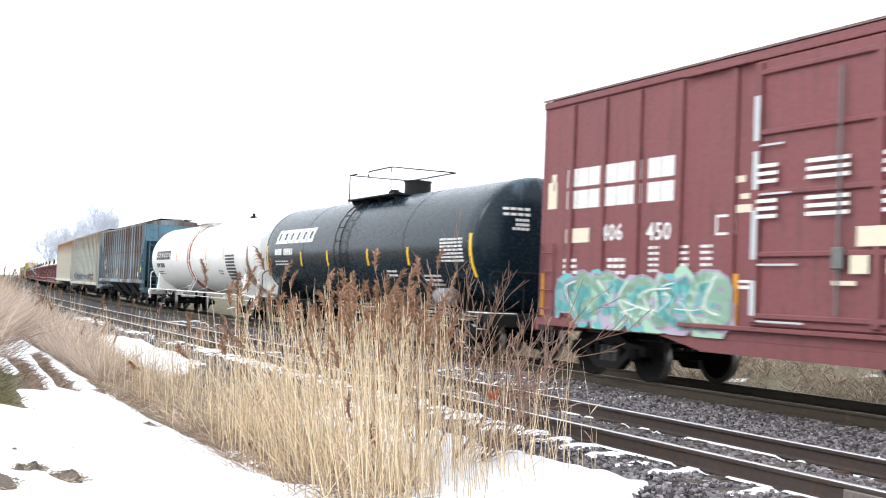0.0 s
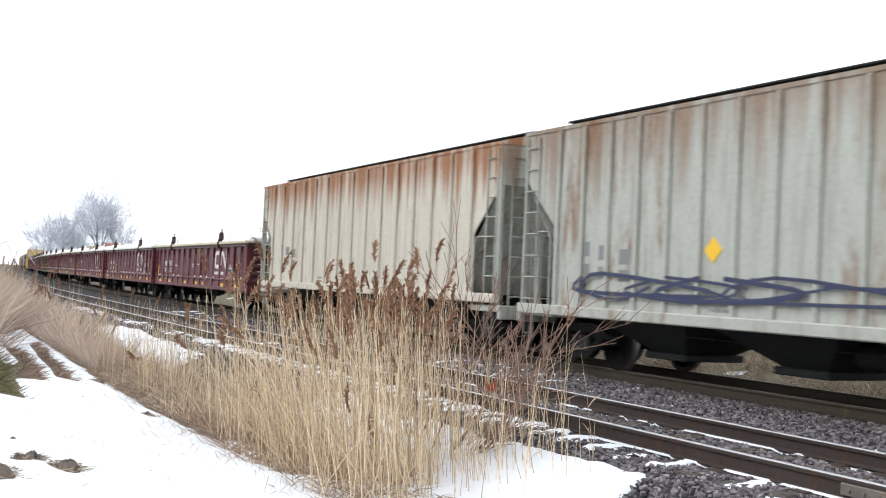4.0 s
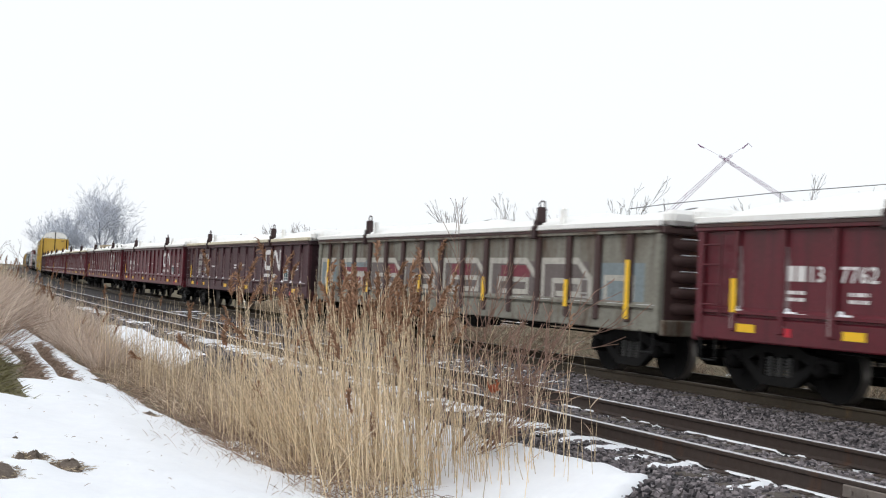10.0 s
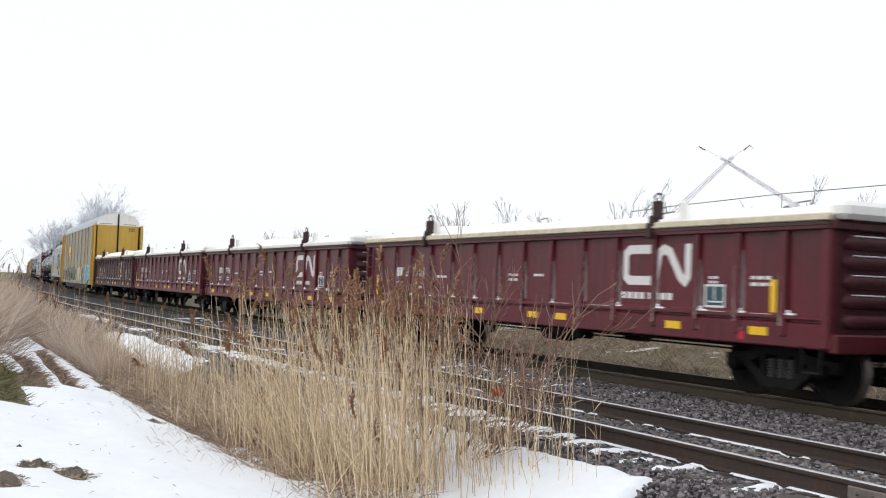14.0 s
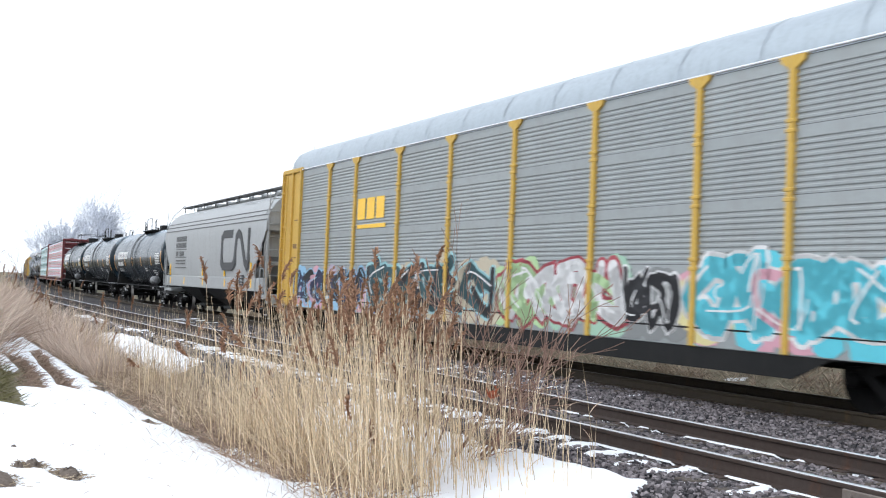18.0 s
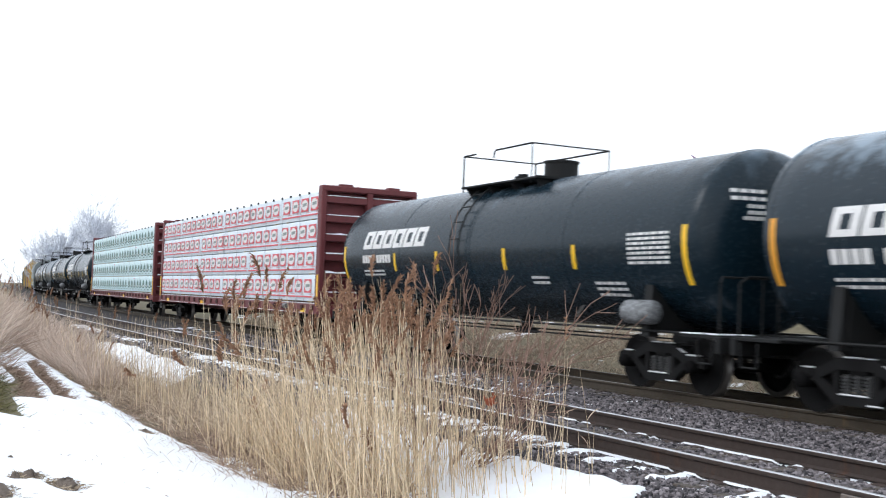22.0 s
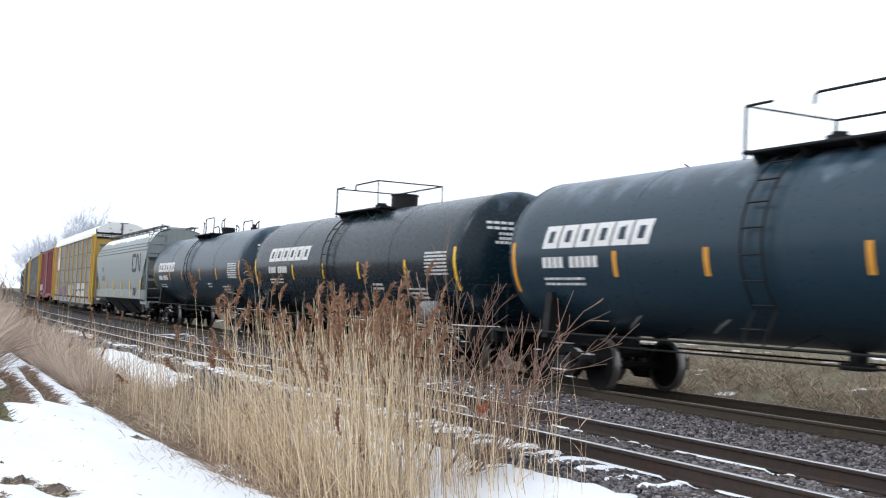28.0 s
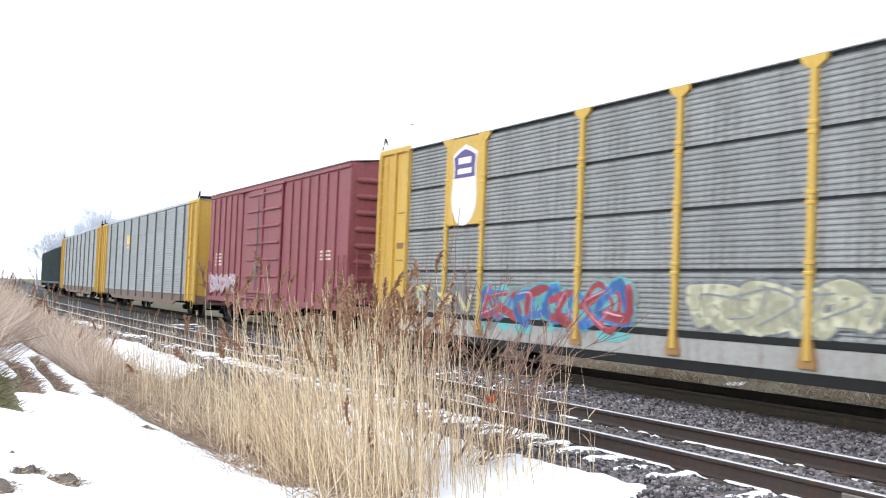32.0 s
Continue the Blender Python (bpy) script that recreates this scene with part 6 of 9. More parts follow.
        if corner_strips:
            long_strip = shared(("reflector", "corner"), lambda: Build().box(-0.06, 0.06, -0.006, 0, -0.42, 0.42), M_YELLOW)
            part("reflector", long_strip, M_YELLOW, car, at=pose(-G_HALF + 0.10, -1.504, 1.72))
            part("reflector", strip, M_YELLOW, car, at=pose(-3.93, -1.446, 1.47))
        elif number != "135418":
            part("reflector", strip, M_YELLOW, car, at=pose(-7.23, -1.506, 1.45))
        part("red_tag", shared(("red_tag",), lambda: Build().box(-0.06, 0.06, -0.006, 0, -0.06, 0.06), M_REDTAG), M_REDTAG, car, at=pose(G_HALF - 1.7, -1.470, 0.90))
        part("red_tag", shared(("red_tag",), None, None), M_REDTAG, car, at=pose(-G_HALF + 1.95, -1.470, 0.96))
    return enter(car, front, front - 2 * G_HALF)



M_GONDUSK = paint("dusky_graffiti_paint", (0.15, 0.125, 0.12), 0.7, amount=0.5, streaks=0.5, rust=0.2)
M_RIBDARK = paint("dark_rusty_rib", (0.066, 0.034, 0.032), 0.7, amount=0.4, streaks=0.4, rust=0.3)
M_LATCH = paint("dark_red_latch", (0.038, 0.016, 0.017), 0.6)
M_GONMAGENTA = paint("dull_magenta_spray_paint", (0.20, 0.035, 0.055), 0.7, amount=0.5, streaks=0.5, rust=0.25)
M_GONPAINT = paint("pale_graffiti_paint", (0.50, 0.48, 0.43), 0.7, amount=0.5, streaks=0.5)
M_GONBLUE = paint("grey_blue_graffiti_paint", (0.22, 0.27, 0.29), 0.7, amount=0.5, streaks=0.5, rust=0.25)
M_WORNMARK = plain("worn_grey_mark", (0.34, 0.33, 0.31), 0.7)

# ---- tank cars ----
T_R, T_Z = 1.50, 2.50


def on_shell(x0, x1, z0, z1, r=T_R, lift=0.004, n=4):
    """A patch of paint on the near side of the shell."""
    zs = np.linspace(z0, z1, n + 1)
    q = [(-math.sqrt(max(0.01, (r + lift) ** 2 - (z - T_Z) ** 2)), z) for z in zs]
    vs = [(x0, y, z) for y, z in q] + [(x1, y, z) for y, z in q]
    return vs, [(i, i + 1, n + 2 + i, n + 1 + i) for i in range(n)]


def slanted(b, x, z0, z1, w, lean, r=T_R, lift=0.005, n=3):
    zs = np.linspace(z0, z1, n + 1)
    vs = []
    for u in (0, w):
        for i, z in enumerate(zs):
            vs.append((x + u + lean * (z - z0), -math.sqrt(max(0.01, (r + lift) ** 2 - (z - T_Z) ** 2)), z))
    b.add(vs, [(i, i + 1, n + 2 + i, n + 1 + i) for i in range(n)])


def owner_block(z0, h, lw, r=T_R):
    """One of six slanted hollow blocks, in place of the owner's name."""
    b = Build()
    bar, lean = lw * 0.29, 0.22
    slanted(b, 0, z0, z0 + h, bar, lean, r)
    slanted(b, lw * 0.62, z0, z0 + h, bar, lean, r)
    slanted(b, bar + 0.76 * h * lean, z0 + h * 0.76, z0 + h, lw * 0.62 - bar, lean, r)
    slanted(b, bar, z0, z0 + h * 0.24, lw * 0.62 - bar, lean, r)
    return b


def tank_car(front, rear, shell_m, seed, marks=None, dome="box", rails="tall", wide_mark=(3.25, 0.42, 2.53), orange=False, label="", group="black tank cars in the train",
             placard=False, white=False, mark_x=1.15, turned=False):
    """front and rear are the shell's rims."""
    rnd = random.Random(seed)
    half = (front - rear) / 2
    mk = marks or M_WHITE
    car = thing("tank_car", label, "tank wagon", group)
    hk = round(half, 2)
    dish = 0.50

    def shell():
        b = Build()
        prof = [(-half - dish * math.sin(a), T_R * math.cos(a)) for a in np.linspace(math.pi / 2, 0, 9)]
        prof += [(u, T_R) for u in np.linspace(-half + 0.5, half - 0.5, 6)]
        prof += [(half + dish * math.sin(a), T_R * math.cos(a)) for a in np.linspace(0, math.pi / 2, 9)]
        return b.lathe_x(prof, 48, 0, T_Z)
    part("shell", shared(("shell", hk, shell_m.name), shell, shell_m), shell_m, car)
    # welded courses and the girth band
    for k, x in enumerate((-half + 0.02, -half * 0.5, 0.0, half * 0.5, half - 0.02)):
        seam = shared(("seam", shell_m.name), lambda: Build().lathe_x([(-0.02, T_R), (-0.015, T_R + 0.006), (0.015, T_R + 0.006), (0.02, T_R)], 48, 0, T_Z), shell_m)
        part("seam", seam, shell_m, car, at=pose(x, 0, 0))
    if white:
        band = Build().lathe_x([(-0.36, T_R), (-0.35, T_R + 0.012), (0.35, T_R + 0.012), (0.36, T_R)], 48, 0, T_Z)
        part("rust_band", band, M_BANDRUST, car, "rust-red painted band", pose(-0.80, 0, 0))
        stain = Build()
        sr = random.Random(14)
        for k in range(30):
            x, w = half - 1.15 + 0.9 * k / 30 + sr.uniform(-0.02, 0.02), sr.uniform(0.015, 0.06)
            core = math.exp(-((k - 20) / 6.0) ** 2)
            vs, fs = on_shell(x, x + w, 1.15 + sr.uniform(0.0, 0.5) * (1 - core), 1.9 + 1.0 * core * sr.uniform(0.7, 1.05) + sr.uniform(-0.3, 0.1), lift=0.006 + 0.0001 * k, n=10)
            stain.add(vs, fs)
        part("rust_stain", stain, paint("brown_spill_stain", (0.27, 0.16, 0.095), 0.7, amount=0.5, streaks=0.6), car, "brown run-down stain")
    # walkway round the manway, with railings
    trim = M_FRAME if not white else M_COVER
    tk = trim.name

    def walk_deck():
        b = Build()
        d1 = 1.9 if rails == "tall" else 0.95
        d0 = -1.45 if rails == "tall" else -1.7
        for s in (-1, 1):
            b.box(d0, d1, *sorted((s * 0.42, s * 1.0)), 3.90, 3.945, 0.01)
            for x in np.linspace(d0 + 0.2, d1 - 0.15, 4):
                b.slab_yz([(s * 0.45, 3.92), (s * 0.98, 3.92), (s * 0.80, 3.70)], x - 0.03, x + 0.03)
        for x in (d0 + 0.04, d1 - 0.08):
            b.box(x, x + 0.08, -1.0, 1.0, 3.92, 3.96)
        return b
    round_ = pose(0, 0, 0, 0, 0, 180 if turned else 0)
    part("walkway", shared(("walkway", rails, tk), walk_deck, trim), trim, car, at=round_)

    def railing():
        b = Build()
        zb = 3.93
        r = 0.020
        if rails == "tall":
            h = 0.72
            for s in (-1, 1):
                for x in (-1.43, 1.57):
                    b.rod((x, s * 0.95, zb - 0.1), (x, s * 0.95, zb + h), r * (1.1 if x < 0 else 0.7), 6)
                g = (-0.86, -0.02) if s < 0 else (-0.2, -0.2)
                b.rod((-1.43, s * 0.95, zb + h), (g[0], s * 0.95, zb + h), r, 6)
                b.pipe([(1.57, s * 0.95, zb + h), (g[1] + 0.05, s * 0.95, zb + h), (g[1], s * 0.95, zb + h - 0.03), (g[1] - 0.02, s * 0.95, zb + h - 0.16 if s < 0 else zb + h - 0.01)], r, 6)
            for e in (-1.43, 1.57):
                b.rod((e, -0.95, zb + h), (e, 0.95, zb + h), r * 0.9, 6)
        else:
            h = 0.66
            for s in (-1, 1):
                b.pipe([(-0.62, s * 0.8, zb), (-0.62, s * 0.8, zb + h * 0.9), (-0.52, s * 0.8, zb + h), (0.62, s * 0.8, zb + h), (0.74, s * 0.8, zb + h * 0.85), (0.66, s * 0.8, zb)], r, 6)
                b.pipe([(0.70, s * 0.8, zb + h * 0.35), (1.30, s * 0.78, zb + h * 0.42), (1.42, s * 0.76, zb + h * 0.30), (1.40, s * 0.72, zb - 0.08)], r, 6)
                for x, d in ((-1.35, 1), (1.95, -1)):
                    b.pipe([(x + d * 0.10, s * 0.7, zb - 0.06), (x + d * 0.34, s * 0.7, zb + 0.12), (x + d * 0.40, s * 0.7, zb + 0.38), (x + d * 0.25, s * 0.7, zb + 0.50), (x - d * 0.12, s * 0.7, zb + 0.56)], r, 6)
                    b.rod((x, s * 0.7, zb - 0.06), (x, s * 0.7, zb + 0.54), r, 6)
        return b
    part("railing", shared(("railing", rails, tk), railing, trim), trim, car, "thin pipe railing", round_)

    def manway():
        b = Build()
        if dome == "box":
            b.rod((1.2, 0, T_Z + T_R - 0.05), (1.2, 0, T_Z + T_R + 0.33), 0.36, 18)
            b.rod((1.2, 0, T_Z + T_R + 0.33), (1.2, 0, T_Z + T_R + 0.37), 0.385, 18)
        else:
            b.rod((0.0, 0, T_Z + T_R - 0.05), (0.0, 0, T_Z + T_R + 0.26), 0.27, 14)
        return b
    part("manway", shared(("manway", dome, tk), manway, trim), trim, car, "round manway with its cover", round_)
    valve = Build().rod((-0.55, 0.1, T_Z + T_R - 0.05), (-0.55, 0.1, T_Z + T_R + 0.2), 0.2, 12).rod((-0.55, 0.1, T_Z + T_R + 0.2), (-0.55, 0.1, T_Z + T_R + 0.26), 0.12, 10)
    part("valve", shared(("valve", tk), lambda: valve, trim), trim, car, "squat safety valve", round_)
    if rails != "tall":
        vent = Build().rod((3.75, 0, T_Z + T_R - 0.05), (3.75, 0, T_Z + T_R + 0.10), 0.14, 10).rod((3.75, 0, T_Z + T_R + 0.10), (3.75, 0, T_Z + T_R + 0.22), 0.06, 8)
        part("vent", shared(("vent",), lambda: vent, M_FRAME), M_FRAME, car, at=pose(-5.65 if turned else 0, 0, 0))

    # ladder over the near side
    def side_ladder():
        b = Build()
        for o in (-0.22, 0.22):
            pts = [(o, -(T_R + 0.10) * math.cos(a), T_Z + (T_R + 0.10) * math.sin(a)) for a in np.linspace(-0.65, 1.15, 9)]
            b.pipe([(o, -T_R - 0.02, 1.02)] + pts, 0.018, 6)
        for a in np.linspace(-0.6, 1.1, 8):
            y, z = -(T_R + 0.10) * math.cos(a), T_Z + (T_R + 0.10) * math.sin(a)
            b.rod((-0.22, y, z), (0.22, y, z), 0.015, 6)
        b.rod((-0.22, -T_R - 0.02, 1.25), (0.22, -T_R - 0.02, 1.25), 0.015)
        return b
    for s in (0, 180):
        part("ladder", shared(("ladder", "tank", tk), side_ladder, trim), trim, car, at=pose((-0.55 if not white else -0.28) * (1 if s == 0 else -1), 0, 0, 0, 0, s))
    # saddles, stub sills and end platforms
    for e in (-1, 1):
        def saddle():
            b = Build()
            pts = [(-1.30, 0.98), (1.30, 0.98)] + [((T_R + 0.01) * math.sin(a), T_Z - (T_R + 0.01) * math.cos(a)) for a in np.linspace(0.95, -0.95, 11)]
            b.slab_yz(pts, -0.14, 0.14)
            b.slab_yz([(-1.42, 0.90), (-1.20, 0.90), (-1.22, 1.75), (-1.34, 1.75)], -0.10, 0.10)
            b.slab_yz([(1.42, 0.90), (1.20, 0.90), (1.22, 1.75), (1.34, 1.75)], -0.10, 0.10)
            return b
        part("saddle", shared(("saddle", tk), saddle, trim), trim, car, at=pose(e * (half - 1.20), 0, 0))
        deck = shared(("end_platform", tk), lambda: Build().box(-1.9, 0.72, -0.30, 0.30, 0.66, 1.02, 0.02).box(-0.25, 0.70, -1.45, 1.45, 0.94, 1.0, 0.01)
                      .box(0.60, 0.72, -1.48, 1.48, 0.72, 0.98, 0.015), trim)
        part("end_platform", deck, trim, car, at=pose(e * half, 0, 0, 0, 0, 0 if e > 0 else 180))

        def end_rail():
            b = Build().pipe([(0.62, -1.40, 0.98), (0.62, -1.40, 1.78), (0.55, -1.3, 1.88), (0.55, 1.3, 1.88), (0.62, 1.40, 1.78), (0.62, 1.40, 0.98)], 0.018, 6)
            stirrup(b, 0.35, -1.45, 0.92)
            stirrup(b, 0.35, 1.45, 0.92)
            b.rod((0.66, -0.6, 0.98), (0.66, -0.6, 1.88), 0.014).rod((0.66, 0.6, 0.98), (0.66, 0.6, 1.88), 0.014)
            return b
        part("end_railing", shared(("end_railing", tk), end_rail, trim), trim, car, at=pose(e * half, 0, 0, 0, 0, 0 if e > 0 else 180))
        ledge = shared(("deck_snow", "tank"), lambda: Build().box(-0.22, 0.30, -1.47, -1.12, 0.998, 1.016, 0.006).box(0.42, 0.66, -1.46, -0.75, 0.998, 1.02, 0.006), M_SNOW)
        part("deck_snow", ledge, M_SNOW, car, "thin crust of snow on the platform", pose(e * half, 0, 0, 0, 0, 0 if e > 0 else 180))
        bogie(car, e * (half - 1.25), True)
    if not white:
        def head_print():
            b = Build()
            for z, y0, y1 in ((3.22, -0.98, -0.35), (3.10, -0.98, -0.35), (2.98, -0.72, -0.40), (2.88, -0.72, -0.40), (2.79, -0.80, -0.40)):
                for k in range(4):
                    u0, u1 = y0 + (y1 - y0) * k / 4, y0 + (y1 - y0) * (k + 0.8) / 4
                    q = [(y, zz) for y, zz in ((u0, z), (u1, z), (u1, z + 0.06), (u0, z + 0.06))]
                    b.add([(half + 0.506 * math.sqrt(1 - min(0.99, (y * y + (zz - T_Z) ** 2) / T_R ** 2)) + 0.006, y, zz) for y, zz in q], [(0, 1, 2, 3)])
            return b
        tagged(part("head_print", shared(("head_print", hk, mk.name), head_print, mk), mk, car), "small white bars on the tank head", kind="stuff")
    couplers(car, half + 0.60, 0.85, 0.5)

    def running():
        b = Build()
        for s in (-1, 1):
            b.rod((-half + 0.2, s * 1.42, 1.0), (half - 0.2, s * 1.42, 1.0), 0.022, 6)
            b.rod((-half + 1.0, s * 0.75, 0.80), (half - 1.0, s * 0.75, 0.80), 0.018, 6)
            for x in np.linspace(-half + 1.9, half - 1.9, 5):
                b.rod((x, s * 1.42, 1.0), (x, s * 0.75, T_Z - 1.28), 0.014, 6)
        b.rod((0, 0, 0.78), (0, 0, 1.05), 0.14, 10)
        b.box(-0.2, 0.2, -0.2, 0.2, 0.72, 0.82, 0.02)
        return b
    part("side_rail", shared(("side_rail", hk, tk), running, trim), trim, car, "long side rail and under-pipes")
    if seed % 2 == 0 and not white:
        part("air_tank", shared(("air_tank",), lambda: Build().lathe_x([(-0.42, 0), (-0.40, 0.14), (-0.32, 0.2), (0.32, 0.2), (0.40, 0.14), (0.42, 0)], 14, -1.50, 1.30), M_SNOWYSTEEL), M_SNOWYSTEEL, car,
             "snow-dusted brake reservoir", pose(half - 1.2, 0, 0))
    # writing and reflectors
    w, h, zm = wide_mark
    for k in range(6):
        part("owner_mark", shared(("owner_mark", wide_mark, mk.name), lambda: owner_block(zm, h, w / 6), mk), mk, car, at=pose(-half + mark_x + k * w / 6, 0, 0))

    def small_lines():
        b = Build()
        r2 = random.Random(seed)
        for x, z, ww, hh in [(-half + mark_x + 0.18 * k, wide_mark[2] - 0.36, 0.14, 0.20) for k in range(10) if k != 4] + small_print(r2, -half + mark_x, wide_mark[2] - 0.58, 1.3, 2, 0.045, 0.05) + (small_print(r2, half - 1.65, 2.57, 1.12, 7, 0.045, 0.035) if not white else []):
            vs, fs = on_shell(x, x + ww, z, z + hh, n=2)
            b.add(vs, fs)
        for x, z, ww, hh in small_print(r2, half - 4.9, 1.85, 0.6, 2, 0.05, 0.05) + small_print(r2, half - 2.8, 1.75, 0.9, 3, 0.05, 0.05):
            vs, fs = on_shell(x, x + ww, z, z + hh, n=2)
            b.add(vs, fs)
        return b
    tagged(part("small_print", shared(("small_print", "tank", hk, seed % 3, mk.name, mark_x, wide_mark), small_lines, mk), mk, car), "small stencilled bars", kind="stuff")
    rm = M_ORANGE if orange else M_YELLOW
    if not white:
        for x in (-half + 0.12, half - 0.14):
            def long_strip():
                vs, fs = on_shell(-0.06, 0.06, 1.75, 2.70, lift=0.007, n=6)
                return Build().add(vs, fs)
            part("reflector", shared(("reflector", "shell_long", rm.name), long_strip, rm), rm, car, at=pose(x, 0, 0))
        for x in (-3.95, -1.63, 1.48, 4.05) if mark_x < 1.5 else (-half + 3.9, -0.95, 1.7, 4.6):
            def short_strip():
                vs, fs = on_shell(-0.06, 0.06, 2.02, 2.46, lift=0.007, n=3)
                return Build().add(vs, fs)
            part("reflector", shared(("reflector", "shell_short", rm.name), short_strip, rm), rm, car, at=pose(x + rnd.uniform(-0.04, 0.04), 0, 0))
        if placard:
            for x, z in ((half - 3.0, 1.72), (half - 2.3, 1.70)):
                b = Build()
                y = -math.sqrt(T_R ** 2 - (z - T_Z) ** 2) - 0.03
                b.slab_xz([(x - 0.2, z), (x, z - 0.2), (x + 0.2, z), (x, z + 0.2)], y, y + 0.01)
                part("placard", b, M_WHITE, car, "white diamond placard")
        for x in (-half + 2.8, -half + 5.0, half - 4.4, half - 2.2):
            b = Build()
            z = 1.28
            slanted(b, x, 1.14, 1.38, 0.09, 3.1, lift=0.006)
            part("lift_mark", b, M_WORNMARK, car)
    else:
        for k, x in enumerate((-half + 5.7, 2.3, 5.1)):
            vs, fs = on_shell(x - 0.06, x + 0.06, 2.3, 2.75, lift=0.007, n=3)
            part("reflector", Build().add(vs, fs), M_ORANGE, car)
        b = Build()
        for k in range(8):
            vs, fs = on_shell(5.36, 6.7, 2.40 - k * 0.12, 2.475 - k * 0.12, lift=0.006, n=1)
            b.add(vs, fs)
        part("notice_panel", b, M_BLACKMARK, car)
        for x, z in ((half - 1.9, 1.62), (half + 0.05, 1.55)):
            y = -math.sqrt(T_R ** 2 - (z - T_Z) ** 2) - 0.03
            pl = part("placard", Build().slab_xz([(x - 0.19, z), (x, z - 0.19), (x + 0.19, z), (x, z + 0.19)], y, y + 0.01), M_WHITE, car, "pale diamond placard with a red middle")
            part("placard_mark", Build().slab_xz([(x - 0.15, z - 0.02), (x + 0.15, z - 0.02), (x, z + 0.15)], y - 0.005, y), M_WRAPRED, pl)
    return enter(car, front, rear)


M_SNOWYSTEEL = paint("snow_dusted_steel", (0.10, 0.105, 0.11), 0.6, grime=(0.62, 0.64, 0.66), amount=0.75, streaks=0.2)


# ---- ribbed covered hoppers ----
def cone_bays(car, half, z_top, bays, depth=0.42, foot=0.45):
    """The discharge hoppers under the floor."""
    span = (2 * half - 3.6) / bays
    for k in range(bays):
        x0 = -half + 1.8 + k * span
        x1 = x0 + span
        m = (x0 + x1) / 2
        b = Build()
        top = [(x0 + 0.05, -1.45, z_top), (x1 - 0.05, -1.45, z_top), (x1 - 0.05, 1.45, z_top), (x0 + 0.05, 1.45, z_top)]
        bot = [(m - foot, -0.55, depth), (m + foot, -0.55, depth), (m + foot, 0.55, depth), (m - foot, 0.55, depth)]
        b.add(top + bot, [(0, 1, 5, 4), (1, 2, 6, 5), (2, 3, 7, 6), (3, 0, 4, 7), (4, 5, 6, 7)])
        b.box(m - 0.55, m + 0.55, -0.65, 0.65, depth - 0.12, depth, 0.02)
        part("discharge_hopper", b, M_BAY, car, "dusty black sloping discharge hopper")


def roof_walk(b, half, z, y=0.42, step=1.6):
    """Running boards with their brackets, either side of the hatches."""
    for s in (-1, 1):
        b.box(-half, half, *sorted((s * y, s * (y + 0.40))), z, z + 0.035, 0.008)
        for k in range(int(2 * half / step) + 1):
            x = -half + 0.2 + k * step
            b.box(x - 0.02, x + 0.02, *sorted((s * (y + 0.30), s * (y + 0.34))), z - 0.22, z)
            b.box(x - 0.02, x + 0.02, *sorted((s * y, s * (y + 0.40))), z - 0.03, z)
    return b


